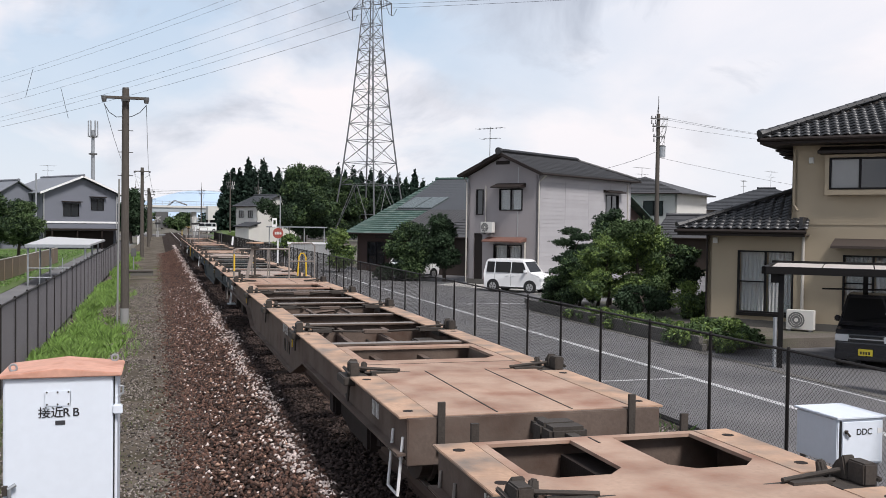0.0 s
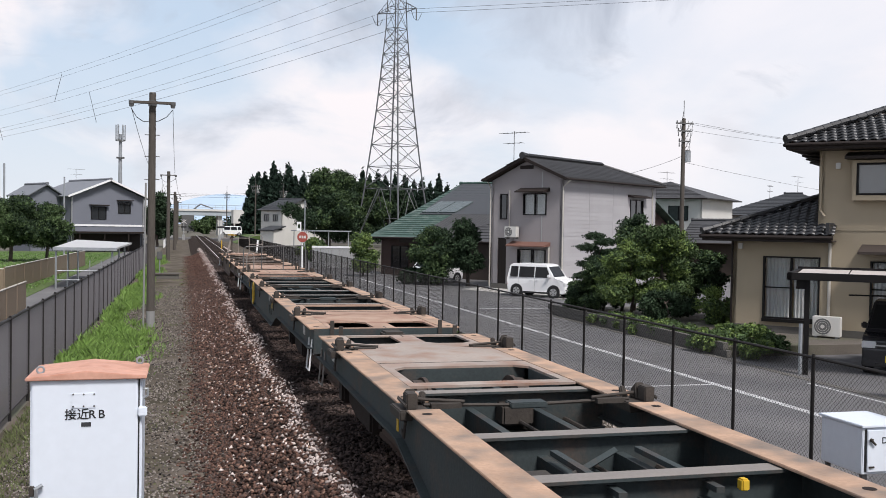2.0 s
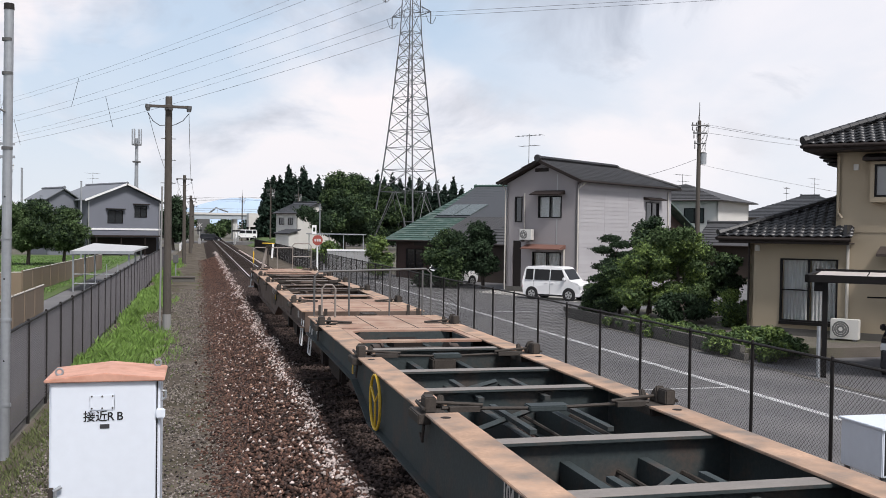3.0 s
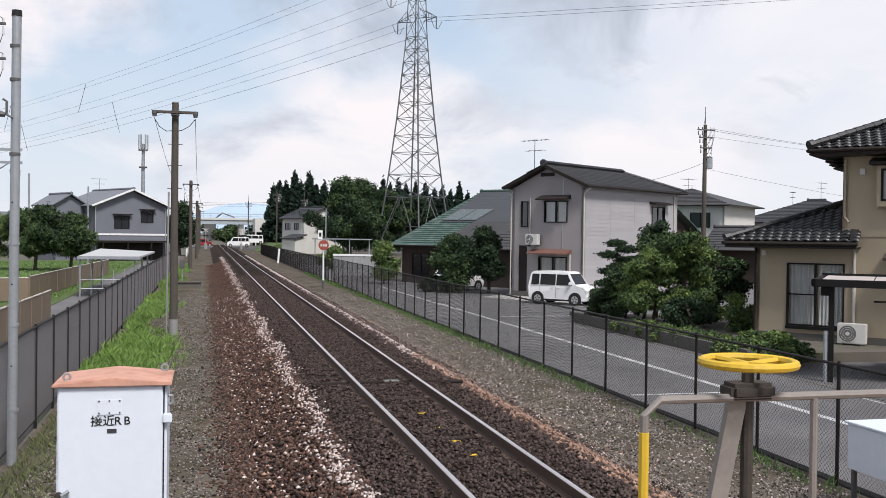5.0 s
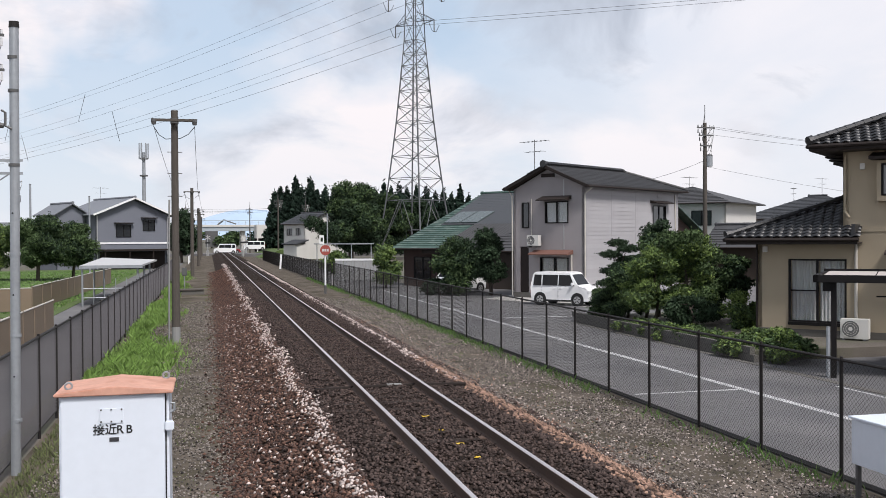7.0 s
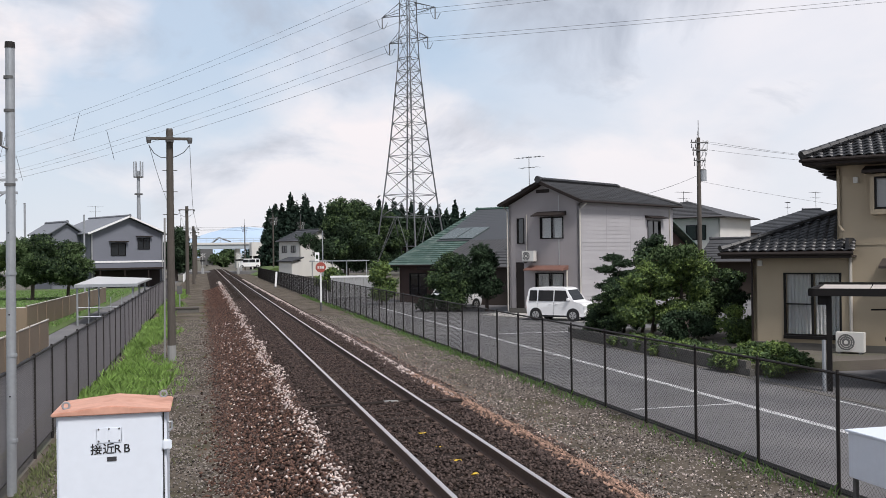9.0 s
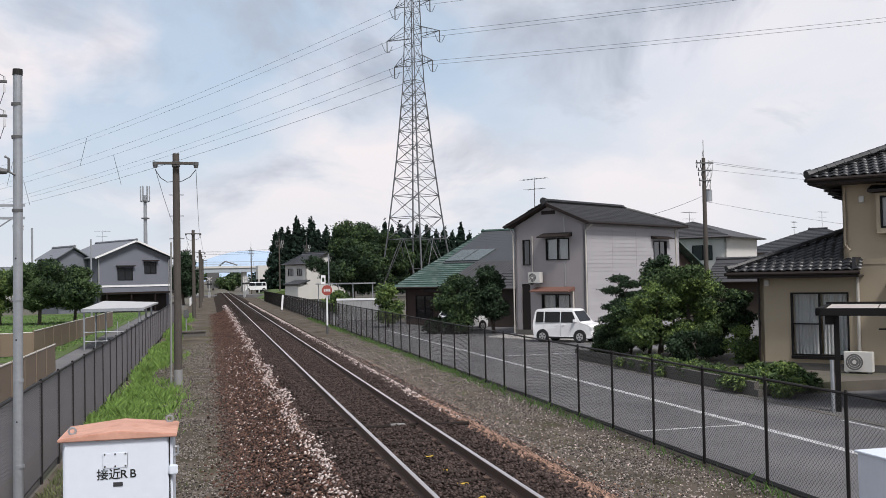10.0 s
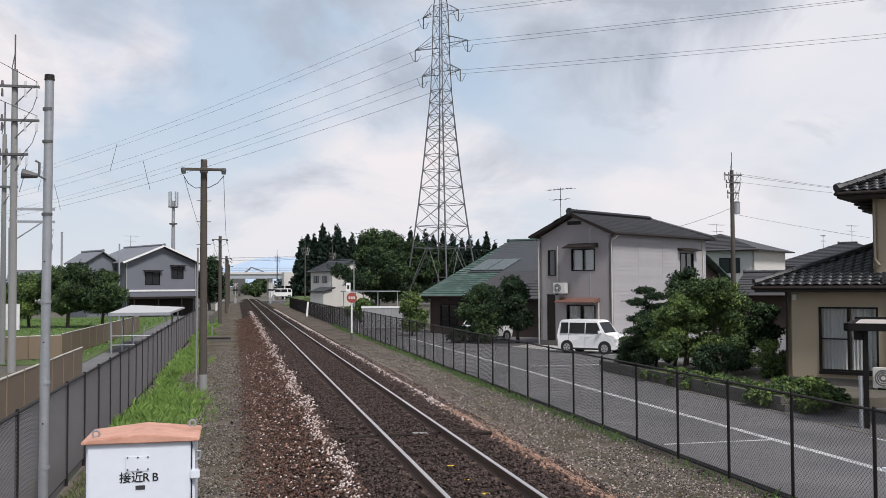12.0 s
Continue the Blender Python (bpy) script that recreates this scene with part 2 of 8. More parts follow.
    "ac": mat("cream_ac_casing", (0.60, 0.59, 0.56), 0.5, var=0.06, bump=0.0),
    "ac_grille": mat("grey_fan_grille", (0.13, 0.13, 0.13), 0.6, var=0.1, bump=0.0),
    "car_white": mat("white_car_paint", (0.80, 0.80, 0.80), 0.22, var=0.02, bump=0.0, spec=0.6),
    "car_black": mat("black_car_paint", (0.012, 0.013, 0.017), 0.16, var=0.05, bump=0.0, spec=0.7),
    "car_red": mat("red_car_paint", (0.28, 0.02, 0.025), 0.3, var=0.05, bump=0.0),
    "car_glass": mat("tinted_car_glass", (0.008, 0.009, 0.010), 0.08, var=0.1, bump=0.0, spec=0.35),
    "tyre": mat("tyre_rubber", (0.02, 0.02, 0.02), 0.85, var=0.15, bump=0.1),
    "hub": mat("silver_wheel_trim", (0.5, 0.5, 0.5), 0.35, 0.6, var=0.1, bump=0.0),
    "lamp_glass": mat("clear_headlamp_lens", (0.62, 0.63, 0.64), 0.15, var=0.05, bump=0.0),
    "tail": mat("red_lamp_lens", (0.45, 0.02, 0.02), 0.2, var=0.05, bump=0.0),
    "plate_yellow": mat("yellow_number_plate", (0.62, 0.50, 0.04), 0.5, var=0.05, bump=0.0),
    "bark": mat("rough_bark", (0.065, 0.052, 0.042), 0.95, var=0.35, scale=3, fine=30, bump=0.6),
    "leaf_dark": mat("dark_evergreen_leaf", (0.030, 0.050, 0.027), 0.75, var=0.3, scale=0.8, fine=6, bump=0.0, island=1.1, spec=0.12),
    "leaf_mid": mat("garden_shrub_leaf", (0.064, 0.100, 0.041), 0.7, var=0.35, scale=0.9, fine=6, bump=0.0, island=1.1, spec=0.15),
    "leaf_light": mat("bright_green_leaf", (0.125, 0.18, 0.052), 0.7, var=0.3, scale=0.9, fine=6, bump=0.0, island=1.0, spec=0.15),
    "leaf_red": mat("reddish_leaf", (0.10, 0.055, 0.03), 0.65, var=0.25, scale=0.8, fine=6, bump=0.0, island=0.9, spec=0.2),
    "leaf_cedar": mat("cedar_needle_clump", (0.019, 0.033, 0.024), 0.85, var=0.3, scale=0.3, fine=4, bump=0.0, island=1.0, spec=0.1),
    "block": mat("concrete_block_wall", (0.13, 0.123, 0.113), 0.9, var=0.35, scale=1.2, fine=40, bump=0.3, spec=0.2),
    "panel_brown": mat("brown_perforated_sheet", (0.20, 0.15, 0.105), 0.7, var=0.1, scale=1, fine=60, bump=0.2),
    "carport_white": mat("grey_white_carport_roof", (0.46, 0.46, 0.46), 0.55, var=0.15, bump=0.0),
    "carport_clear": mat("pale_polycarbonate_roof", (0.55, 0.50, 0.47), 0.4, var=0.12, bump=0.0),
    "sign_red": mat("red_sign_face", (0.30, 0.06, 0.045), 0.6, var=0.15, bump=0.0),
    "bridge": mat("pale_blue_bridge_paint", (0.34, 0.38, 0.41), 0.7, var=0.1, bump=0.0),
    # the air's haze is mixed into this pale blue base colour
    "hill": mat("haze_tinted_hill", (0.36, 0.46, 0.58), 1.0, var=0.08, scale=0.003, fine=0.02, bump=0.0),
    "insul": mat("white_porcelain", (0.6, 0.6, 0.6), 0.3, var=0.05, bump=0.0),
    "brick_dark": mat("dark_brown_brick", (0.055, 0.033, 0.028), 0.85, var=0.25, scale=4, fine=30, bump=0.3),
    "solar": mat("glossy_skylight_glass", (0.075, 0.095, 0.095), 0.25, var=0.2, bump=0.0, spec=0.5),
}

# ---- mesh helpers ----


def bx(bm, x0, x1, y0, y1, z0, z1, m=None):
    """Adds a box."""
    vs = [bm.verts.new(Vector(p) if m is None else m @ Vector(p)) for p in
          ((x0, y0, z0), (x1, y0, z0), (x1, y1, z0), (x0, y1, z0), (x0, y0, z1), (x1, y0, z1), (x1, y1, z1), (x0, y1, z1))]
    for f in ((3, 2, 1, 0), (4, 5, 6, 7), (0, 1, 5, 4), (1, 2, 6, 5), (2, 3, 7, 6), (3, 0, 4, 7)):
        bm.faces.new([vs[i] for i in f])
    return bm


def rod(bm, a, b, r, r2=None, seg=8):
    """Adds a straight round bar from a to b."""
    a, b = Vector(a), Vector(b)
    q = (b - a).to_track_quat("Z", "Y")
    rings = []
    for p, rr in ((a, r), (b, r if r2 is None else r2)):
        rings.append([bm.verts.new(p + q @ Vector((rr * math.cos(2 * math.pi * i / seg), rr * math.sin(2 * math.pi * i / seg), 0))) for i in range(seg)])
    for i in range(seg):
        bm.faces.new((rings[0][i], rings[0][(i + 1) % seg], rings[1][(i + 1) % seg], rings[1][i]))
    bm.faces.new(rings[0][::-1])
    bm.faces.new(rings[1])
    return bm


def tube(bm, pts, r, seg=6):
    """Adds one bent round bar swept through the points."""
    pts = [Vector(p) for p in pts]
    closed = (pts[0] - pts[-1]).length < 1e-6
    if closed:
        pts = pts[:-1]
    n = len(pts)
    q, last, rings = None, None, []
    for i, p in enumerate(pts):
        a = pts[i - 1] if i or closed else p
        b = pts[(i + 1) % n] if i < n - 1 or closed else p
        d = (b - a).normalized()
        q = d.to_track_quat("Z", "Y") if q is None else last.rotation_difference(d) @ q
        last = d
        rings.append([bm.verts.new(p + q @ Vector((r * math.cos(2 * math.pi * k / seg), r * math.sin(2 * math.pi * k / seg), 0))) for k in range(seg)])
    for i in range(n if closed else n - 1):
        u, v = rings[i], rings[(i + 1) % n]
        for k in range(seg):
            bm.faces.new((u[k], u[(k + 1) % seg], v[(k + 1) % seg], v[k]))
    if not closed:
        bm.faces.new(rings[0][::-1])
        bm.faces.new(rings[-1])
    return bm


def prism(bm, outline, a, b, axis=1):
    """Adds a solid whose outline (pairs) is drawn along an axis from a to b."""
    def at(p, t):
        q = list(p)
        q.insert(axis, t)
        return Vector(q)
    r0, r1 = [bm.verts.new(at(p, a)) for p in outline], [bm.verts.new(at(p, b)) for p in outline]
    n = len(outline)
    for i in range(n):
        bm.faces.new((r0[i], r0[(i + 1) % n], r1[(i + 1) % n], r1[i]))
    bm.faces.new(r0[::-1])
    bm.faces.new(r1)
    return bm


def quad_slab(bm, pts, t=0.1):
    """Adds a flat slab with the given top corners and a thickness."""
    top = [Vector(p) for p in pts]
    nrm = (top[1] - top[0]).cross(top[-1] - top[0]).normalized()
    if nrm.z < 0:
        top.reverse()
        nrm = -nrm
    u, d = [bm.verts.new(p) for p in top], [bm.verts.new(p - nrm * t) for p in top]
    n = len(u)
    bm.faces.new(u)
    bm.faces.new(d[::-1])
    for i in range(n):
        bm.faces.new((u[(i + 1) % n], u[i], d[i], d[(i + 1) % n]))
    return bm


def octagon(x0, x1, y0, y1, c, ends=(1, 1)):
    """A rectangle with chamfered corners at its low end, its high end or both."""
    a, b = c * ends[0], c * ends[1]
    return [(x0 + a, y0), (x1 - a, y0), (x1, y0 + a), (x1, y1 - b), (x1 - b, y1), (x0 + b, y1), (x0, y1 - b), (x0, y0 + a)]


def holed_plate(outer, holes, z0, z1):
    """A flat plate with openings cut through it."""
    loops = [[Vector((x, y, 0)) for x, y in loop] for loop in (outer, *holes)]
    flat = [p for loop in loops for p in loop]
    bm = bmesh.new()
    up, down = [bm.verts.new((p.x, p.y, z1)) for p in flat], [bm.verts.new((p.x, p.y, z0)) for p in flat]
    for a, b, c in geometry.tessellate_polygon(loops):
        bm.faces.new((up[a], up[b], up[c]))
        bm.faces.new((down[c], down[b], down[a]))
    k = 0
    for loop in loops:
        n = len(loop)
        for i in range(n):
            bm.faces.new((up[k + i], up[k + (i + 1) % n], down[k + (i + 1) % n], down[k + i]))
        k += n
    return bm


def mesh_of(name, bm, material, smooth=False, bevel=0.0):
    if bevel:
        bmesh.ops.bevel(bm, geom=bm.edges[:], offset=bevel, segments=2, affect="EDGES", clamp_overlap=True)
    bmesh.ops.recalc_face_normals(bm, faces=bm.faces[:])
    me = bpy.data.meshes.new(name)
    bm.to_mesh(me)
    bm.free()
    me.materials.append(material)
    if smooth:
        me.shade_smooth()
    return me


def part(name, bm, material, parent, label="", smooth=False, bevel=0.0, kind=""):
    ob = new(name, mesh_of(name, bm, material, smooth, bevel))
    ob.parent = parent
    if label or kind:
        tagged(ob, label, kind=kind)
    return ob


def share(name, me, parent, m):
    ob = new(name, me)
    ob.parent, ob.matrix_basis = parent, m
    return ob


def thing(name, m, label, category, group="", kind=""):
    ob = new(name)
    ob.empty_display_size = 0.2
    ob.matrix_basis = m
    return tagged(ob, label, category, group, kind)


def plain(name, bm, material, label, category="", kind="structure", **kw):
    return tagged(new(name, mesh_of(name, bm, material, **kw)), label, category, kind=kind)


def B():
    return bmesh.new()


def raw(name, verts, faces, material, parent=None, smooth=False):
    me = bpy.data.meshes.new(name)
    me.from_pydata(verts, [], faces)
    me.materials.append(material)
    me.update()
    if smooth:
        me.shade_smooth()
    ob = new(name, me)
    ob.parent = parent
    return ob


def arr_mesh(name, v, quads, material):
    """A mesh from numpy vertices and faces of four corners."""
    me = bpy.data.meshes.new(name)
    n, k = len(v), quads.shape[1]
    me.vertices.add(n)
    me.vertices.foreach_set("co", v.astype(np.float32).ravel())
    me.loops.add(quads.size)
    me.loops.foreach_set("vertex_index", quads.astype(np.int32).ravel())
    me.polygons.add(len(quads))
    me.polygons.foreach_set("loop_start", np.arange(0, quads.size, k, dtype=np.int32))
    me.materials.append(material)
    me.update(calc_edges=True)
    return me


def leaf_mesh(name, rng, centres, radii, count, size, material, shell=0.55, droop=0.0):
    """Leaves strewn in ellipsoid clumps, most of them near the skin."""
    centres, radii = np.array(centres, float), np.array(radii, float)
    vol = radii[:, 0] * radii[:, 1] * radii[:, 2]
    pick = rng.choice(len(centres), count, p=vol ** 0.7 / np.sum(vol ** 0.7))
    d = rng.normal(size=(count, 3))
    d /= np.linalg.norm(d, axis=1)[:, None]
    r = shell + (1.08 - shell) * rng.random(count) ** 0.7
    # sprigs: groups of leaves pushed out or in together, so the outline frays
    sprig = rng.normal(size=(len(centres) * 40, 3))
    which = pick * 40 + rng.integers(0, 40, count)
    sd = sprig / np.linalg.norm(sprig, axis=1)[:, None]
    loose = rng.random(count) < 0.6
    reach = 0.55 + 0.85 * rng.random(len(sprig))
    out = sd[which] * (reach[which] * (0.55 + 0.45 * rng.random(count)))[:, None] + rng.normal(size=(count, 3)) * 0.09
    d = np.where(loose[:, None], out, d * r[:, None])
    pos = centres[pick] + d * radii[pick]
    u = rng.normal(size=(count, 3)) + d * 0.3
    u[:, 2] -= droop
    u /= np.linalg.norm(u, axis=1)[:, None]
    w = np.cross(u, rng.normal(size=(count, 3)) * 0.6 + d)
    w /= np.linalg.norm(w, axis=1)[:, None] + 1e-6
    s = size * (0.6 + 0.8 * rng.random(count))[:, None]
    v = np.stack([pos - u * s, pos + w * s * 0.45, pos + u * s, pos - w * s * 0.45], 1).reshape(-1, 3)
    return arr_mesh(name, v, np.arange(4 * count).reshape(-1, 4), material)


def stones(name, rng, xs, ys, zs, size, material):
    """Loose stones: squashed eight-sided lumps, one mesh."""
    n = len(xs)
    base = np.array([(1, 0, 0), (0, 1, 0), (-1, 0, 0), (0, -1, 0), (0, 0, 1), (0, 0, -1)], float)
    v = base[None] * (size * (0.55 + 0.9 * rng.random((n, 6))))[:, :, None]
    v += rng.normal(size=v.shape) * size * 0.22
    v[:, :, 2] *= 0.75
    a = rng.random(n) * 6.283
    c, s = np.cos(a)[:, None], np.sin(a)[:, None]
    x, y = v[:, :, 0] * c - v[:, :, 1] * s, v[:, :, 0] * s + v[:, :, 1] * c
    v[:, :, 0], v[:, :, 1] = x + xs[:, None], y + ys[:, None]
    v[:, :, 2] += zs[:, None]
    f = np.array([(0, 1, 4), (1, 2, 4), (2, 3, 4), (3, 0, 4), (1, 0, 5), (2, 1, 5), (3, 2, 5), (0, 3, 5)])
    q = (f[None] + 6 * np.arange(n)[:, None, None]).reshape(-1, 3)
    return arr_mesh(name, v.reshape(-1, 3), q, material)


def turn(x, y, z, yaw):
    return pose(x, y, z, 0, 0, yaw)


rng = np.random.default_rng(7)

# ---- ground, track ----
ZL, ZR = -0.65, -0.9


def ground_z(x):
    """The height of the ground across the track: ballast bank in the middle, lower ground beside it."""
    pts = ((-400, ZL - 0.3), (-14, ZL - 0.2), (-5.6, ZL), (-2.9, ZL), (-2.45, ZL + 0.07), (-1.55, -0.24), (-1.15, -0.172), (1.15, -0.172), (1.6, -0.24), (2.6, ZR + 0.16), (3.2, ZR + 0.02),
           (5.2, ZR), (400, ZR))
    return float(np.interp(x, [p[0] for p in pts], [p[1] for p in pts]))


def strip(name, xs, y0, y1, dy, material, label, lift=0.0, rough=0.0, category=""):
    """A sheet of ground that follows the cross-section, slightly uneven."""
    ys = np.arange(y0, y1 + 0.01, dy)
    v = []
    for y in ys:
        for x in xs:
            k = noise.noise((x * 0.9, y * 0.9, 3.3)) + 0.6 * noise.noise((x * 2.7, y * 2.7, 1.3))
            v.append((x, y, ground_z(x) + lift + rough * k))
    n, m = len(xs), len(ys)
    f = [(j * n + i, j * n + i + 1, (j + 1) * n + i + 1, (j + 1) * n + i) for j in range(m - 1) for i in range(n - 1)]
    return tagged(raw(name, v, f, material, smooth=True), label, category or name, kind="structure")


# the ground sheet reaches the horizon, under everything else
gx = [-4000, -600, -60, -14, -5.6, -2.9, -2.45, -1.55, -1.15, 1.15, 1.6, 2.6, 3.2, 5.2, 12, 60, 600, 4000]
gy = [-600, -60, -12, 0, 20, 60, 120, 220, 500, 1500, 4500]
gv = [(x, y, ground_z(x) - 0.08) for y in gy for x in gx]
gf = [(j * len(gx) + i, j * len(gx) + i + 1, (j + 1) * len(gx) + i + 1, (j + 1) * len(gx) + i) for j in range(len(gy) - 1) for i in range(len(gx) - 1)]
tagged(raw("ground", gv, gf, M["earth"]), "brown earth and gravel ground with sparse weeds", "ground", kind="structure")
strip("ballast_bed", list(np.linspace(-2.72, 2.9, 35)), -14, 215, 0.8, M["bed"], "dark brown crushed-stone ballast bank under the rails", 0.0, 0.015, "ballast")
strip("gravel_path", list(np.linspace(-5.7, -2.45, 14)), -14, 215, 0.6, M["cess"], "grey gravel path with weeds beside the track", 0.01, 0.005, "path")
strip("verge", list(np.linspace(2.75, 5.5, 12)), -14, 215, 0.6, M["cess"], "grey gravel verge with sparse weeds beside the fence", 0.012, 0.006, "verge")


def make_track():
    track = thing("railway_track", turn(0, 0, 0, 0), "single railway track with shiny rail heads on dark timber sleepers", "railway track", kind="structure")
    for side in (-1, 1):
        x = side * 0.566
        out = [(x - 0.064, -0.153), (x + 0.064, -0.153), (x + 0.064, -0.142), (x + 0.010, -0.118), (x + 0.009, -0.045), (x + 0.0325, -0.032), (x + 0.0325, -0.003),
               (x - 0.0325, -0.003), (x - 0.0325, -0.032), (x - 0.009, -0.045), (x - 0.010, -0.118), (x - 0.064, -0.142)]
        r = part("rail", prism(B(), out, -130, 215), M["rail_rust"], track, "rusty steel rail with a polished head")
        part("rail_head", bx(B(), x - 0.027, x + 0.029, -130, 215, -0.003, 0.002), M["rail_top"], r, "shiny worn rail head")
    sl = mesh_of("sleeper", bx(B(), -1.05, 1.05, -0.1, 0.1, -0.28, -0.155), M["wood_sleeper"], bevel=0.012)
    plate = mesh_of("tie_plate", bx(bx(B(), -0.69, -0.44, -0.075, 0.075, -0.157, -0.142), 0.44, 0.69, -0.075, 0.075, -0.157, -0.142), M["rail_rust"])
    n = 0
    y = 5.5
    while n < 150:
        s = share("sleeper", sl, track, turn(rng.normal() * 0.015, y, rng.normal() * 0.006, rng.normal() * 0.5))
        if n < 60:
            share("tie_plate", plate, s, Matrix())
        y += 0.62
        n += 1
    far = B()
    while y < 214:
        bx(far, -1.05, 1.05, y - 0.1, y + 0.1, -0.28, -0.157)
        y += 0.62
    part("sleeper", far, M["wood_sleeper"], track, kind="stuff")
    # small painted marks and a marker block between the rails
    for yy in (11.3, 12.1, 13.0, 14.1):
        part("paint_mark", bx(B(), 0.02, 0.16, yy - 0.035, yy + 0.035, -0.155, -0.149), M["yellow"], track, "worn yellow paint mark on a sleeper")
    part("track_device", bx(B(), 0.05, 0.37, 17.2, 17.3, -0.18, -0.125), M["pole_light"], track, "pale marker block between the rails", bevel=0.02)
    part("cable_pipe", rod(rod(B(), (-1.25, 17.0, -0.15), (0.05, 17.05, -0.13), 0.035), (0.37, 17.05, -0.13), (1.5, 17.0, -0.15), 0.035), M["under"], track, "dark cable pipe across the track")
    return track


make_track()


def scatter(n, x0, x1, y0, y1, near=1.6):
    """Random places, thicker towards the low end of y."""
    ys = y0 + (y1 - y0) * rng.random(n) ** near
    return x0 + (x1 - x0) * rng.random(n), ys


def lay(name, n, x0, x1, y0, y1, size, material, label, near=1.7, keep=None, up=0.0):
    xs, ys = scatter(n, x0, x1, y0, y1, near)
    if keep is not None:
        k = keep(xs, ys)
        xs, ys = xs[k], ys[k]
    gz = np.interp(xs, np.linspace(-6, 6, 241), [ground_z(a) for a in np.linspace(-6, 6, 241)])
    tagged(new(name, stones(name, rng, xs, ys, gz + 0.008 + up * rng.random(len(xs)), size, material)), label, "ballast stones", kind="stuff")


lay("ballast_stones", 52000, -1.5, 1.6, 5, 60, 0.027, M["stone_brown"], "dark brown ballast stones between and beside the rails", 1.7, up=0.02)
lay("ballast_stones", 40000, -3.25, -1.35, 4, 95, 0.030, M["stone_rust"], "rust-brown ballast stones on the bank's slope", 1.8,
    keep=lambda x, y: x > -2.70 - 0.26 * np.abs(rng.normal(size=len(x))), up=0.02)
lay("ballast_stones", 12000, -2.9, -1.35, 4, 60, 0.030, M["stone_brown"], "dark ballast stones among the rusty ones", 1.8, up=0.012)
lay("ballast_stones", 15000, 1.4, 2.6, 5, 22, 0.036, M["stone_tan"], "tan and rust ballast stones on the bank's slope", 1.2,
    keep=lambda x, y: np.abs(x - 1.95) < 0.34 * np.abs(rng.normal(size=len(x))) + 0.06, up=0.03)
lay("ballast_stones", 17000, -1.95, -0.95, 4, 110, 0.030, M["stone_white"], "row of pale grey ballast stones along the shoulder", 2.1,
    keep=lambda x, y: np.abs(x + 1.49 - 0.06 * np.sin(y * 0.9) - 0.05 * np.sin(y * 2.7)) < (0.075 + 0.04 * np.sin(y * 1.7)) * np.abs(rng.normal(size=len(x))) + 0.05, up=0.03)
lay("ballast_stones", 9000, 1.2, 2.1, 14, 120, 0.032, M["stone_white"], "row of pale grey ballast stones along the shoulder", 1.9,
    keep=lambda x, y: (np.abs(x - 1.60 - 0.05 * np.sin(y * 0.8)) < 0.14 * np.abs(rng.normal(size=len(x))) + 0.05) & (y > 17 + 5 * rng.random(len(x))), up=0.03)
lay("ballast_stones", 14000, 1.2, 3.0, 5, 55, 0.03, M["stone_brown"], "dark brown ballast stones on the bank's slope", 1.7, up=0.02)
lay("ballast_stones", 1000, -2.6, -1.4, 4, 45, 0.028, M["stone_white"], "scattered pale stones on the brown bank", 1.7, up=0.03)
lay("ballast_stones", 700, -2.7, -1.5, 5, 30, 0.03, M["stone_tan"], "scattered orange stones on the brown bank", 1.7, up=0.03)
def patchy(x, y, seed):
    """Uneven cover: gravel lies thick in some patches and thin in others."""
    p = np.sin(x * 2.1 + seed) * np.sin(y * 0.9 + 1.3 * seed) + 0.7 * np.sin(x * 4.7 + y * 1.9 + seed)
    return rng.random(len(x)) < 0.62 + 0.38 * p


lay("gravel_stones", 52000, -5.3, -2.4, 5, 50, 0.019, M["stone_grey"], "fine grey gravel strewn on the path", 1.9, up=0.02,
    keep=lambda x, y: (x < -2.75 + 0.22 * rng.normal(size=len(x))) & patchy(x, y, 1.0))
lay("gravel_stones", 58000, 2.3, 5.4, 8, 55, 0.019, M["stone_grey"], "fine grey gravel strewn on the verge", 1.6, up=0.02,
    keep=lambda x, y: patchy(x, y, 2.0))
lay("gravel_stones", 1800, 2.3, 5.3, 8, 45, 0.022, M["stone_white"], "scattered pale chips on the verge", 1.5, up=0.02)
lay("gravel_stones", 5000, 2.4, 4.2, 8, 40, 0.026, M["stone_tan"], "tan stones spilled on the verge", 1.4, up=0.02,
    keep=lambda x, y: x < 2.5 + 0.6 * np.abs(rng.normal(size=len(x))))


def blades(name, n, place, height, material, label, category="grass", width=0.012):
    xs, ys, zs, hs = place(n)
    a = rng.random(n) * 6.283
    lean = rng.normal(size=(n, 2)) * 0.35
    h = height * hs * (0.5 + 0.8 * rng.random(n))
    w = width * (0.6 + 0.8 * rng.random(n))
    dx, dy = np.cos(a) * w, np.sin(a) * w
    z0 = zs - 0.02
    v = np.empty((n, 4, 3))
    v[:, 0] = np.stack([xs - dx, ys - dy, z0], 1)
    v[:, 1] = np.stack([xs + dx, ys + dy, z0], 1)
    v[:, 2] = np.stack([xs + dx * 0.7 + lean[:, 0] * h * 0.5, ys + dy * 0.7 + lean[:, 1] * h * 0.5, z0 + h * 0.7], 1)
    v[:, 3] = np.stack([xs + lean[:, 0] * h, ys + lean[:, 1] * h, z0 + h], 1)
    me = arr_mesh(name, v.reshape(-1, 3), np.arange(4 * n).reshape(-1, 4), material)
    return tagged(new(name, me), label, category, kind="stuff")


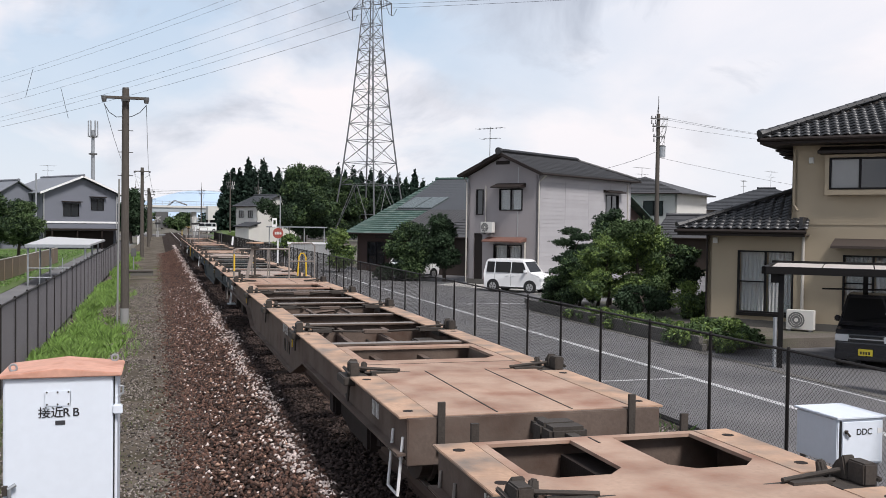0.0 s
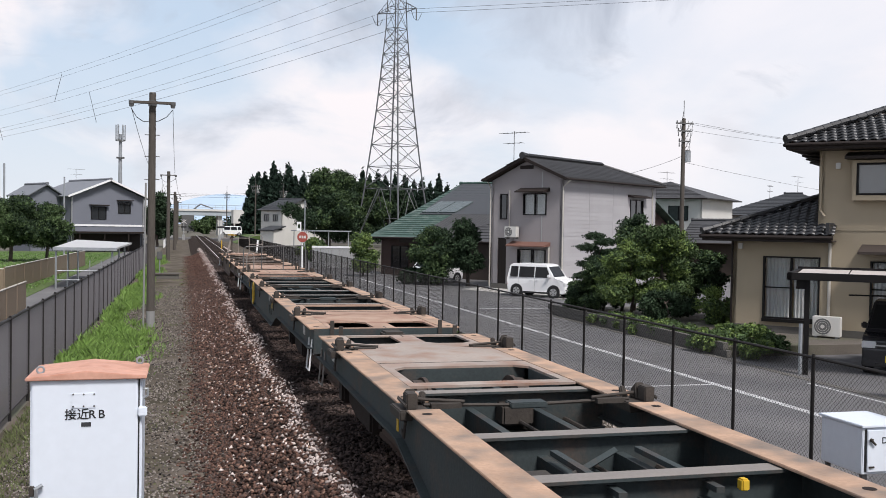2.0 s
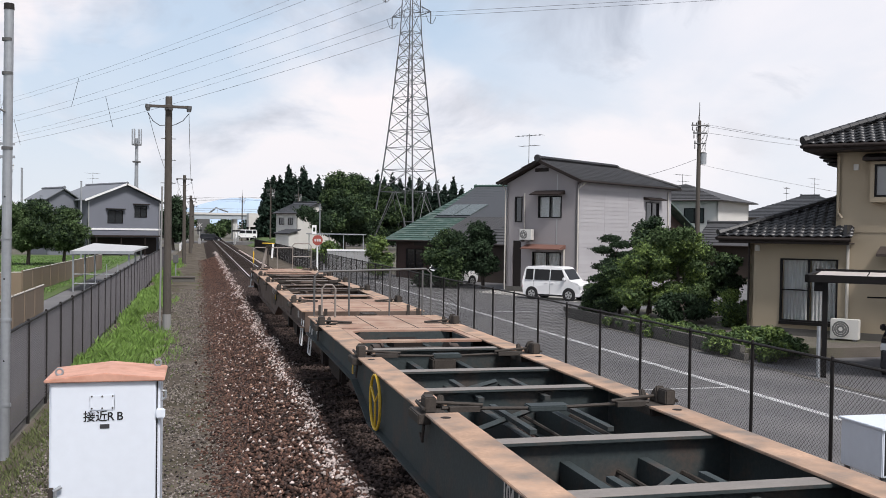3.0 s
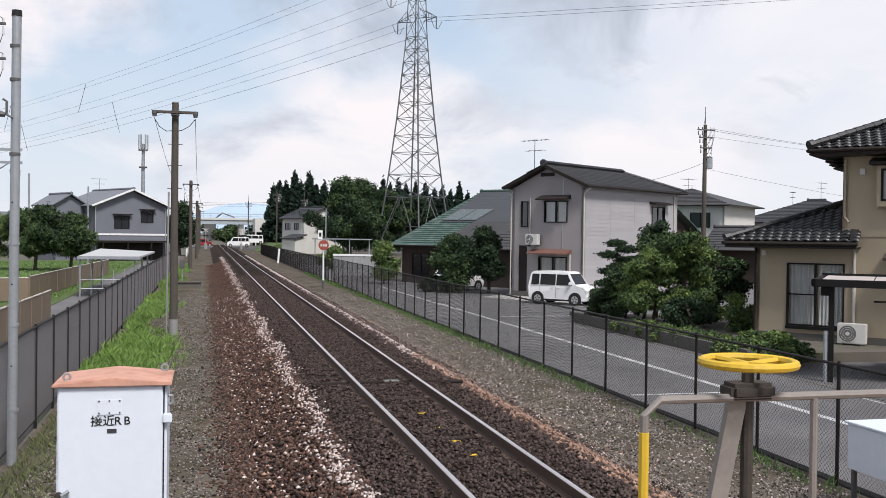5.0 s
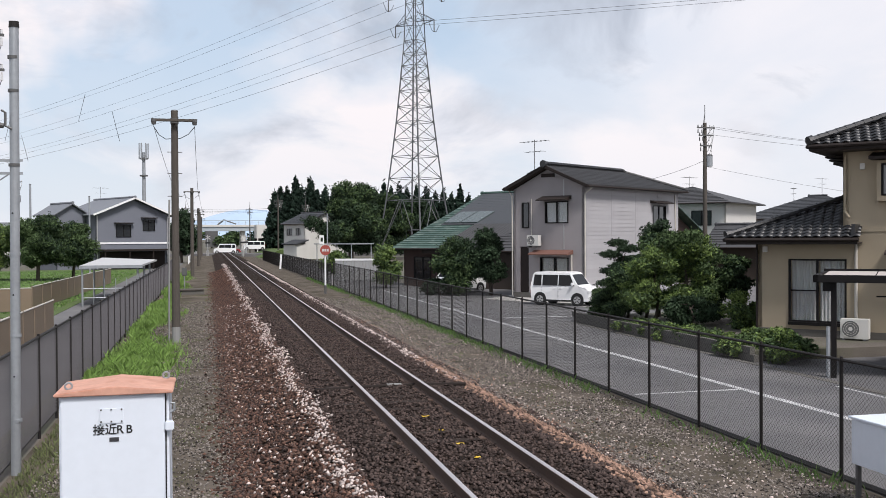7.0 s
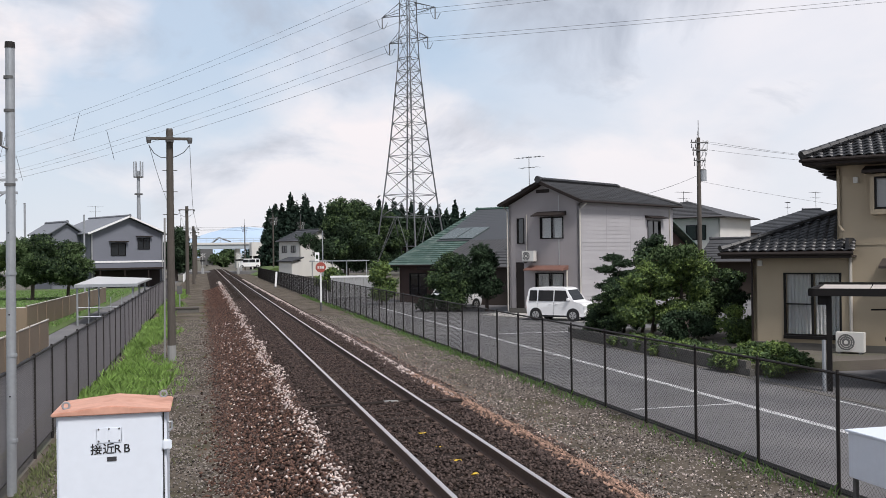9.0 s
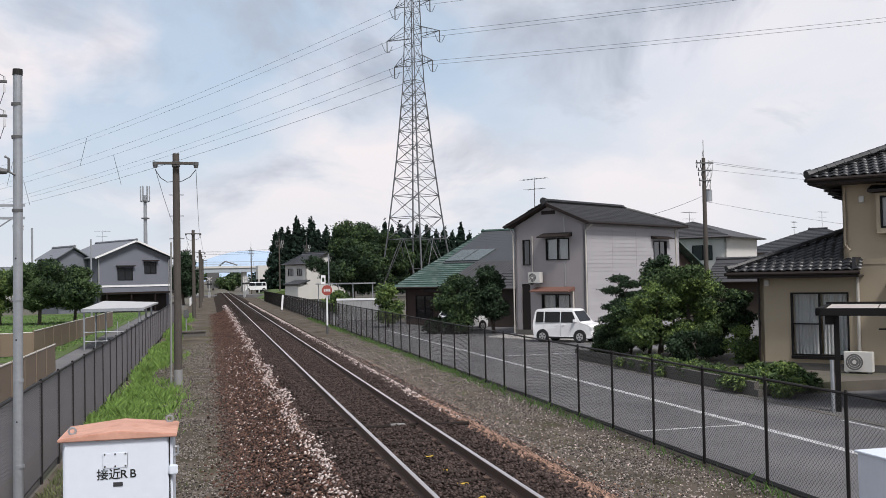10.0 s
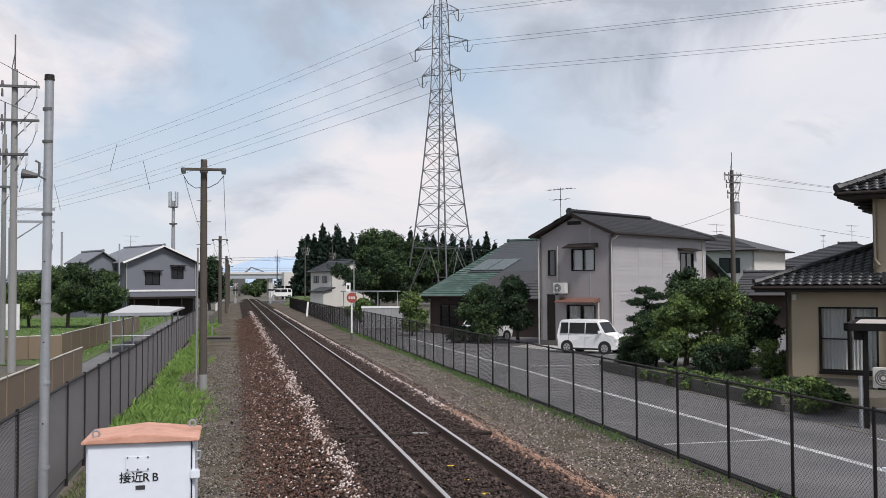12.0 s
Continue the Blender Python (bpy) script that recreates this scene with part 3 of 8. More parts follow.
def verge_left(n):
    ys = 20.5 + 72 * rng.random(n) ** 2.0
    c = -5.15 + 0.2 * np.sin(ys * 0.5)
    wd = 0.40 + 0.2 * np.sin(ys * 0.31 + 1.0)
    xs = np.clip(c + wd * rng.normal(size=n) * 0.6, -5.72, -3.3)
    # a bulge of grass at the foot of the pole
    k = rng.random(n) < 0.16
    xs = np.where(k, -4.75 + 0.42 * rng.normal(size=n), xs)
    ys = np.where(k, 26.5 + 2.0 * rng.normal(size=n), ys)
    return xs, ys, np.full(n, ZL), np.clip(1.15 - 0.3 * np.abs(xs + 5.0), 0.3, 1.2) * (0.75 + 0.6 * np.sin(ys * 2.3 + 3 * np.sin(xs * 4)) * np.sin(xs * 5.1 + ys * 0.9))


blades("grass", 75000, verge_left, 0.20, M["grass_bright"], "bright green grass tufts along the fence", width=0.011)
blades("weeds", 7000, lambda n: (-5.6 + 0.45 * np.abs(rng.normal(size=n)), 9 + 12 * rng.random(n), np.full(n, ZL), np.ones(n)), 0.09, M["drygrass"], "sparse low weeds beside the fence", "weeds", 0.007)
blades("weeds", 9000, lambda n: (5.36 - 0.2 * np.abs(rng.normal(size=n)), np.repeat(11 + 72 * rng.random(90) ** 0.9, n // 90)[:n] + 0.5 * rng.normal(size=n), np.full(n, ZR), np.clip(rng.random(n) * 1.6, 0.3, 1.5)), 0.13, M["grass"],
       "green weeds along the fence foot", "weeds", 0.009)
_px, _py = -4.9 + 2.0 * rng.random(130), 9 + 60 * rng.random(130) ** 1.2
blades("weeds", 13000, lambda n: (np.repeat(_px, n // 130)[:n] + 0.16 * rng.normal(size=n), np.repeat(_py, n // 130)[:n] + 0.3 * rng.normal(size=n), np.full(n, ZL), np.ones(n)), 0.055,
       M["drygrass"], "low weeds scattered on the gravel path", "weeds", 0.007)
_wx, _wy = 2.9 + 2.3 * rng.random(60), 10 + 45 * rng.random(60)
blades("weeds", 5000, lambda n: (np.repeat(_wx, n // 60 + 1)[:n] + 0.14 * rng.normal(size=n), np.repeat(_wy, n // 60 + 1)[:n] + 0.2 * rng.normal(size=n), np.full(n, ZR), np.ones(n)), 0.07,
       M["drygrass"], "low weed tufts on the gravel verge", "weeds", 0.012)

# ---- road on the far side of the fence, with its markings ----
road = plain("road", bx(B(), 5.75, 11.2, -14, 150, ZR - 0.2, ZR + 0.02), M["asphalt"], "worn grey asphalt lane behind the fence", "road")
plain("yard_paving", bx(B(), 11.2, 46, 36, 62, ZR - 0.2, ZR + 0.016), M["asphalt"], "asphalt side street and yard by the houses", "road")
plain("driveway", bx(B(), 11.2, 30, 8, 23.4, ZR - 0.2, ZR + 0.018), M["asphalt"], "asphalt forecourt under the carport", "road")
plain("parking_slab", quad_slab(B(), [(11.9, 51.5, ZR + 0.035), (14.8, 44.2, ZR + 0.035), (20, 47, ZR + 0.035), (16, 56, ZR + 0.035)], 0.08), M["concrete_pad"], "pale concrete parking slab before the grey house", "pavement")
plain("road_line", quad_slab(B(), [(8.72, -10, ZR + 0.027), (8.92, -10, ZR + 0.027), (8.10, 62, ZR + 0.027), (7.92, 62, ZR + 0.027)], 0.006), M["line"], "worn white painted road line", "road marking")
plain("road_line", bx(B(), 10.72, 10.80, -10, 19, ZR + 0.02, ZR + 0.026), M["line"], "worn white line beside the forecourt", "road marking")
plain("road_line", bx(B(), 5.9, 8.4, 19.15, 19.25, ZR + 0.02, ZR + 0.025), M["line"], "faint white line painted across the lane", "road marking")
plain("road_line", bx(B(), 9.1, 13.5, 38.9, 39.1, ZR + 0.021, ZR + 0.027), M["line"], "worn white stop line at the side street", "road marking")
plain("drain_strip", bx(B(), 10.98, 11.2, -10, 36, ZR + 0.0, ZR + 0.03), M["block"], "concrete gutter strip at the road edge", "gutter")
# low garden wall of concrete blocks, in courses
gw = thing("garden_wall", turn(11.25, 0, 0, 0), "low grey concrete block wall before the garden", "wall", kind="structure")
blk = mesh_of("concrete_block", bx(B(), 0, 0.15, 0.006, 0.394, 0.004, 0.192), M["block"])
for i in range(33):
    for k in range(2):
        share("concrete_block", blk, gw, Matrix.Translation((rng.normal() * 0.004, 23.2 + 0.4 * i + (0.2 if k else 0), ZR + 0.02 + 0.2 * k)))
plain("garden_soil", bx(B(), 11.4, 18, 23.4, 36.4, ZR - 0.3, ZR + 0.30), M["earth"], "dark garden soil behind the low wall", "soil")


# ---- chain-link fences ----
def link_panel(length, height, pitch, r):
    """Woven wire as two sets of slanted thin bars, cut to the panel."""
    v, f = [], []
    for d in (1, -1):
        c = -height if d > 0 else 0.0
        end = length if d > 0 else length + height
        while c < end:
            pts = []
            for y in (c, c + d * height):
                pts.append(y)
            ya, yb, za, zb = pts[0], pts[1], 0.0, height
            for _ in range(2):
                if ya < 0:
                    za += (0 - ya) * (zb - za) / (yb - ya) if yb != ya else 0
                    ya = 0
                if ya > length:
                    za += (length - ya) * (zb - za) / (yb - ya) if yb != ya else 0
                    ya = length
                if yb < 0:
                    zb = za + (0 - ya) * (zb - za) / (yb - ya) if yb != ya else zb
                    yb = 0
                if yb > length:
                    zb = za + (length - ya) * (zb - za) / (yb - ya) if yb != ya else zb
                    yb = length
            if abs(yb - ya) > 0.02:
                k = len(v)
                for y, z in ((ya, za), (yb, zb)):
                    for ox, oz in ((-r, -r * 0.6), (r, -r * 0.6), (0, r * 1.2)):
                        v.append((ox + d * r, y, z + oz))
                f += [(k, k + 1, k + 4, k + 3), (k + 1, k + 2, k + 5, k + 4), (k + 2, k, k + 3, k + 5)]
            c += pitch
    return v, f


def make_fence(x, ys, z, h, label, pitch, wire_r, solid_to, wire_mat="mesh"):
    fence = thing("chain_link_fence", turn(x, 0, z, 0), label, "fence", kind="structure")
    post = mesh_of("post", rod(rod(B(), (0, 0, -0.1), (0, 0, h), 0.027, seg=8), (0, 0, h), (0, 0, h + 0.02), 0.02, seg=8), M["fence"])
    step = ys[1] - ys[0]
    rail = mesh_of("top_rail", rod(rod(B(), (0, 0, h - 0.03), (0, step, h - 0.03), 0.022, seg=6), (0, 0, 0.06), (0, step, 0.06), 0.012, seg=5), M["fence"])
    v, f = link_panel(step, h - 0.10, pitch, wire_r)
    wire = bpy.data.meshes.new("wire_mesh")
    wire.from_pydata(v, [], f)
    wire.materials.append(M[wire_mat])
    v2, f2 = link_panel(step, h - 0.10, pitch * 2, wire_r * 1.7)
    wire2 = bpy.data.meshes.new("wire_mesh")
    wire2.from_pydata(v2, [], f2)
    wire2.materials.append(M[wire_mat])
    for y in ys:
        share("post", post, fence, turn(0, y, 0, 0))
        if y + step <= ys[-1] + 0.01:
            share("top_rail", rail, fence, turn(0, y, 0, 0))
            share("wire_mesh", wire if y < solid_to else wire2, fence, turn(0, y, 0.06, 0))
    return fence


make_fence(5.47, [11.62 + 2.0 * k for k in range(-8, 29)], ZR, 1.74, "dark brown chain-link fence with steel posts along the lane", 0.075, 0.0024, 30)
make_fence(5.35, [67.9 + 2.0 * k for k in range(0, 45)], ZR, 1.68, "low dark chain-link fence further along the track", 0.12, 0.004, 0)
make_fence(-5.8, [16.9 + 1.86 * k for k in range(-9, 35)], ZL, 1.62, "dark brown chain-link fence with slatted mesh along the path", 0.06, 0.0026, 32, "mesh_pale")


# ---- writing ----


def lettering(text, size, m, material, parent, name="lettering", squeeze=1.0):
    """Flat letters as a thin mesh, facing local -y."""
    cu = bpy.data.curves.new(name, "FONT")
    cu.offset = size * 0.012
    cu.body, cu.size, cu.extrude, cu.align_x, cu.align_y = text, size, 0.0015, "CENTER", "CENTER"
    tmp = bpy.data.objects.new("tmp_text", cu)
    scene.collection.objects.link(tmp)
    bpy.context.view_layer.update()
    me = bpy.data.meshes.new_from_object(tmp.evaluated_get(bpy.context.evaluated_depsgraph_get()))
    bpy.data.objects.remove(tmp)
    me.transform(Euler((radians(90), 0, 0)).to_matrix().to_4x4() @ Matrix.Diagonal((squeeze, 1, 1, 1)))
    me.materials.clear()
    me.materials.append(material)
    ob = new(name, me)
    ob.parent, ob.matrix_basis = parent, m
    return ob


# ---- the train: empty container flat wagons ----
LEN, HALF_W, DECK = 19.45, 1.2, 0.96
LOCKS = (-7.4, -3.4, 0.55, 4.2, 8.2)


def bogie(wagon, y):
    bg = part("bogie", bx(B(), -1.0, 1.0, y - 0.22, y + 0.22, 0.34, 0.62), M["under"], wagon, "grimy bogie frame with coil springs", bevel=0.03)
    for s in (-1, 1):
        b = B()
        prism(b, [(y - 1.25, 0.40), (y - 0.95, 0.62), (y - 0.3, 0.66), (y + 0.3, 0.66), (y + 0.95, 0.62), (y + 1.25, 0.40), (y + 0.9, 0.34), (y + 0.3, 0.24), (y - 0.3, 0.24), (y - 0.9, 0.34)],
              s * 0.98 - 0.06, s * 0.98 + 0.06, axis=0)
        part("side_frame", b, M["under"], bg)
        for k in (-1, 1):
            part("axle_box", bx(B(), s * 1.06 - 0.07, s * 1.06 + 0.07, y + k * 0.95 - 0.13, y + k * 0.95 + 0.13, 0.30, 0.58), M["under"], bg, bevel=0.03)
    for k in (-1, 1):
        yy = y + k * 0.95
        for s in (-1, 1):
            b = rod(rod(B(), (s * 0.52, yy, 0.43), (s * 0.64, yy, 0.43), 0.43, seg=28), (s * 0.49, yy, 0.43), (s * 0.53, yy, 0.43), 0.46, seg=28)
            part("wheel", b, M["wheel"], bg, "rusty steel railway wheel")
        part("axle", rod(B(), (-0.9, yy, 0.43), (0.9, yy, 0.43), 0.08), M["under"], bg)


def wagon(y0, paint, deck, flange, rails, label, number, hand_wheel_side=False, fleet=""):
    """A flat wagon of open frames between two deep side sills; its far end may carry a brakeman's platform."""
    w = thing("container_wagon", turn(0, y0, 0, 0), label, "freight wagon", "container wagons of the train")
    h = LEN / 2
    belly = [(-h, DECK - 0.30), (-4.35, DECK - 0.32), (-3.15, DECK - 0.63), (3.15, DECK - 0.63), (4.35, DECK - 0.32), (h, DECK - 0.30), (h, DECK - 0.02), (-h, DECK - 0.02)]
    for s in (-1, 1):
        sill = part("side_sill", prism(B(), belly, s * 1.13 - 0.012, s * 1.13 + 0.012, axis=0), M[paint], w, "deep fish-bellied side sill")
        lo = B()
        for (ya, za), (yb, zb) in zip(belly[:5], belly[1:6]):
            quad_slab(lo, [(s * 1.13 - 0.09, ya, za), (s * 1.13 + 0.09, ya, za), (s * 1.13 + 0.09, yb, zb), (s * 1.13 - 0.09, yb, zb)], 0.02)
        part("lower_flange", lo, M[paint], sill)
        # the worn upper flange lies in stretches between the lock brackets
        edges = [-h + 0.02] + [e for p in LOCKS for e in (p - 0.2, p + 0.2)] + [h - 0.02]
        for a, b in zip(edges[::2], edges[1::2]):
            part("top_flange", bx(B(), s * 1.05 - 0.15, s * 1.05 + 0.15, a, b, DECK - 0.022, DECK), M[flange], sill, "rust-worn upper flange", bevel=0.005)
            for y in (a + 0.22, b - 0.22):
                part("lashing_hole", rod(B(), (s * 1.07, y, DECK - 0.001), (s * 1.07, y, DECK + 0.0025), 0.045, seg=12), M["under"], sill)
        for p in LOCKS:
            b = bx(B(), s * 1.09 - 0.17, s * 1.09 + 0.11, p - 0.2, p + 0.2, DECK - 0.10, DECK - 0.012)
            bx(b, s * 1.14 - 0.05, s * 1.14 + 0.05, p - 0.16, p + 0.0, DECK - 0.01, DECK + 0.13)
            prism(b, [(p - 0.02, DECK - 0.01), (p + 0.16, DECK - 0.01), (p + 0.10, DECK + 0.09), (p + 0.02, DECK + 0.15)], s * 1.12 - 0.045, s * 1.12 + 0.045, axis=0)
            rod(b, (s * 1.0, p + 0.10, DECK - 0.01), (s * 0.98, p + 0.12, DECK + 0.10), 0.045, 0.03, 8)
            rod(b, (s * 1.2, p - 0.18, DECK + 0.03), (s * 1.2, p + 0.14, DECK + 0.05), 0.02, seg=6)
            lk = part("container_lock", b, M["lock"], w, "dusty cast steel container lock", bevel=0.012)
            part("lock_arm", rod(bx(B(), s * 0.80 - 0.14, s * 0.80 + 0.14, p - 0.06, p + 0.05, DECK - 0.03, DECK + 0.015), (s * 0.62, p, DECK + 0.02), (s * 1.1, p + 0.05, DECK + 0.05), 0.016), M["lock"], lk)
            part("hanging_lever", tube(B(), [(s * 1.16, p - 0.1, DECK - 0.05), (s * 1.2, p - 0.16, DECK - 0.12), (s * 1.2, p - 0.12, DECK - 0.26), (s * 1.19, p + 0.02, DECK - 0.22)], 0.014, 5), M["lock"], lk)
            if p in (LOCKS[1], LOCKS[3]):
                part("release_tag", bx(B(), s * 1.215 - 0.006, s * 1.215 + 0.006, p + 0.05, p + 0.10, DECK - 0.24, DECK - 0.10), M["yellow"], lk, "small yellow release tag")
    # cross members, and long stringers below them
    cross = (-4.7, -2.2, -0.7, 1.7, 3.0, 5.0)
    for y in cross:
        zt, zb = DECK - 0.03, DECK - 0.44
        beam = [(y - 0.09, zt), (y - 0.09, zt - 0.022), (y - 0.012, zt - 0.022), (y - 0.012, zb + 0.02), (y - 0.08, zb + 0.02), (y - 0.08, zb), (y + 0.08, zb), (y + 0.08, zb + 0.02), (y + 0.012, zb + 0.02),
                (y + 0.012, zt - 0.022), (y + 0.09, zt - 0.022), (y + 0.09, zt)]
        cm = part("cross_member", prism(B(), beam, -1.1, 1.1, axis=0), M[paint], w)
        # thin paler strip along the top of each cross member
        part("worn_edge", bx(B(), -0.89, 0.89, y - 0.088, y + 0.088, zt, zt + 0.003), M["rail_grey"], cm, "pale top of a cross member")
    for x in (-0.33, 0.33):
        part("stringer", bx(bx(B(), x - 0.04, x + 0.04, -6.9, 6.9, DECK - 0.48, DECK - 0.20), x - 0.1, x + 0.1, -6.9, 6.9, DECK - 0.50, DECK - 0.48), M[paint], w)
    for x, z, r in ((-0.72, DECK - 0.30, 0.022), (-0.62, DECK - 0.30, 0.016), (0.68, DECK - 0.34, 0.025), (0.12, DECK - 0.30, 0.018)):
        part("brake_pipe", rod(B(), (x, -7, z), (x, 7, z), r, seg=6), M["lock"], w)
    for y, x in ((-3.6, 0.72), (2.1, -0.7), (5.0, 0.1)):
        part("valve_box", bx(B(), x - 0.16, x + 0.16, y - 0.25, y + 0.25, DECK - 0.34, DECK - 0.14), M["lock"], w, bevel=0.02)
    part("air_tank", rod(B(), (-0.55, -1.9, DECK - 0.55), (0.55, -1.9, DECK - 0.55), 0.2, seg=16), M["under"], w)
    for y in (-2.1, 0.65, 2.2):
        b = B()
        for sx in (-1, 1):
            bx(b, sx * 0.35 - 0.03, sx * 0.35 + 0.03, y - 0.7, y + 0.5, DECK - 0.13, DECK - 0.09)
        part("diagonal_brace", rod(b, (-0.95, y - 0.6, DECK - 0.14), (0.2, y + 0.6, DECK - 0.14), 0.03, seg=4), M[paint], w)
    for p in LOCKS:
        part("lock_rod", tube(B(), [(-1.0, p, DECK + 0.0), (-0.2, p + 0.04, DECK - 0.03), (0.2, p + 0.04, DECK - 0.03), (1.0, p, DECK + 0.0)], 0.017, 6), M["lock"], w)
        part("rod_cover", bx(B(), -0.18, 0.18, p - 0.02, p + 0.16, DECK - 0.06, DECK - 0.005), M[paint], w, bevel=0.01)
    # decked ends: plates with two pockets each
    for e in (-1, 1):
        solid = rails if e > 0 else "plain" in number
        lo, hi = (5.9, 7.15) if solid and e > 0 else (5.42, 6.52)
        cuts = [octagon(-0.80, 0.80, lo, hi, 0.15, (0, 1))]
        if not solid:
            cuts += [octagon(0.17, 0.82, h - 1.06, h - 0.10, 0.14, (1, 0)), octagon(-0.82, -0.17, h - 1.06, h - 0.10, 0.14, (1, 0))]
        outline = [(-0.895, lo - 0.2), (0.895, lo - 0.2), (0.895, h - 0.02), (-0.895, h - 0.02)]
        if e < 0:
            cuts, outline = [[(x, -y) for x, y in c[::-1]] for c in cuts], [(x, -y) for x, y in outline[::-1]]
        part("deck_plate", holed_plate(outline, cuts, DECK - 0.03, DECK - 0.004), M[deck], w, "worn steel deck plate with chamfered openings")
        for sx in (-1, 1):
            part("opening_edge", bx(B(), sx * 0.80 - 0.012, sx * 0.80 + 0.012, *sorted((e * lo, e * (hi - 0.15))), DECK - 0.30, DECK - 0.03), M[paint], w)
        part("opening_edge", bx(B(), -0.80, 0.80, *sorted((e * hi, e * (hi + 0.02))), DECK - 0.36, DECK - 0.03), M[paint], w)
        part("opening_rib", rod(B(), (-0.9, e * (lo + 0.55), DECK - 0.22), (0.9, e * (lo + 0.5), DECK - 0.22), 0.04, seg=8), M["lock"], w)
        part("seam", bx(B(), -0.89, 0.89, *sorted((e * (hi + 0.30), e * (hi + 0.312))), DECK - 0.006, DECK - 0.001), M["lock"], w)
        seams = (-0.34, 0.34) if solid else (0.0,)
        for x in seams:
            lo, hi = sorted((e * (h - 0.05), e * (h - (2.35 if solid else 0.25))))
            part("weld_seam", bx(B(), x - 0.006, x + 0.006, lo, hi, DECK - 0.006, DECK + 0.001), M["lock"], w)
        part("end_sill", bx(bx(B(), -1.14, 1.14, e * h - 0.03, e * h + 0.03, DECK - 0.40, DECK - 0.012), -0.5, 0.5, e * h - 0.05, e * h + 0.05, DECK - 0.55, DECK - 0.40), M[paint], w, bevel=0.008)
        part("centre_sill", bx(B(), -0.22, 0.22, *sorted((e * 6.6, e * (h - 0.05))), DECK - 0.50, DECK - 0.12), M["under"], w)
        c = part("coupler", bx(bx(B(), -0.07, 0.07, *sorted((e * h, e * (h + 0.36))), 0.76, 0.92), -0.16, 0.16, *sorted((e * (h + 0.28), e * (h + 0.485))), 0.74, 0.96), M["lock"], w, "knuckle coupler", bevel=0.03)
        part("air_hose", tube(B(), [(0.35, e * h, 0.66), (0.37, e * (h + 0.2), 0.45), (0.30, e * (h + 0.4), 0.42), (0.25, e * (h + 0.47), 0.56)], 0.022, 6), M["tyre"], w)
        for s in (-1, 1):
            part("corner_step", tube(B(), [(s * 1.15, e * (h - 0.08), 0.78), (s * 1.19, e * (h - 0.08), 0.30), (s * 1.19, e * (h - 0.42), 0.30), (s * 1.15, e * (h - 0.42), 0.78)], 0.014, 6),
                 M["rail_grey"] if not rails else M["white"], w)
            part("stake", bx(B(), s * 0.86 - 0.03, s * 0.86 + 0.03, e * (h + 0.045) - 0.015, e * (h + 0.045) + 0.015, DECK - 0.3, DECK + 0.12), M["lock"], w)
            b = B()
            for k in range(5):
                yy = e * (h - 1.15) + (k - 2) * 0.06
                bx(b, s * 1.146 - 0.003, s * 1.146 + 0.003, yy - 0.012, yy + 0.012, DECK - 0.22, DECK - 0.08)
            part("lettering_bar", b, M["stencil"], w)
    for e in (-1, 1):
        bogie(w, e * 7.1)
    # the fleet number in stencil paint on both sides, and dark test marks below
    for s in (-1, 1):
        turned = pose(s * 1.149, -2.0 if s < 0 else -3.0, DECK - 0.13, 0, 0, 90 * s)
        if fleet:
            lettering(fleet, 0.21, turned, M["stencil"], w, squeeze=0.78)
        else:
            b = B()
            for k in range(8):
                if k != 3:
                    bx(b, s * 1.148 - 0.003, s * 1.148 + 0.003, -2.6 + 0.15 * k, -2.6 + 0.15 * k + 0.09, DECK - 0.20, DECK - 0.06)
            part("lettering_bar", b, M["stencil"], w, "white stencilled number bars")
        b = B()
        for yy in (-2.5, -2.05):
            for dy in (0.0, 0.18):
                bx(b, s * 1.148 - 0.003, s * 1.148 + 0.003, yy + dy, yy + dy + 0.04, DECK - 0.46, DECK - 0.27)
        part("test_mark", b, M["black"], w)
    if hand_wheel_side:
        b = B()
        pts = [(-1.2, 2.75 + 0.3 * math.cos(a), DECK - 0.33 + 0.3 * math.sin(a)) for a in np.linspace(0, 2 * math.pi, 25)]
        tube(b, pts, 0.017, 6)
        for a in (0.5, 2.6, 4.7):
            rod(b, (-1.2, 2.75, DECK - 0.33), (-1.2, 2.75 + 0.3 * math.cos(a), DECK - 0.33 + 0.3 * math.sin(a)), 0.014, seg=5)
        part("side_hand_wheel", b, M["yellow"], w, "yellow brake hand wheel on the side sill")
    if not rails and paint == "wagon_green":
        e = -h + 0.05
        nr = part("end_railing", tube(B(), [(-1.02, e, DECK), (-1.02, e, DECK + 0.70), (-0.94, e, DECK + 0.78), (0.40, e, DECK + 0.78), (0.46, e, DECK + 0.70)], 0.02, 8), M["rail_grey"], w, "grey tubular end railing")
        for x in (-0.5, 0.0):
            part("upright", rod(B(), (x, e, DECK), (x, e, DECK + 0.77), 0.018), M["rail_grey"], nr)
        part("yellow_arch", tube(B(), [(0.80, e, DECK - 0.1), (0.84, e, DECK + 0.55), (0.90, e, DECK + 0.66), (0.98, e, DECK + 0.66), (1.04, e, DECK + 0.55), (1.06, e, DECK - 0.1)], 0.022, 8), M["yellow"], w,
             "yellow tubular grab arch")
    if number == "handle":
        part("valve_handle", bx(B(), 0.53, 0.59, 1.53, 1.60, DECK - 0.14, DECK - 0.06), M["yellow"], w, "yellow valve handle block", bevel=0.01)
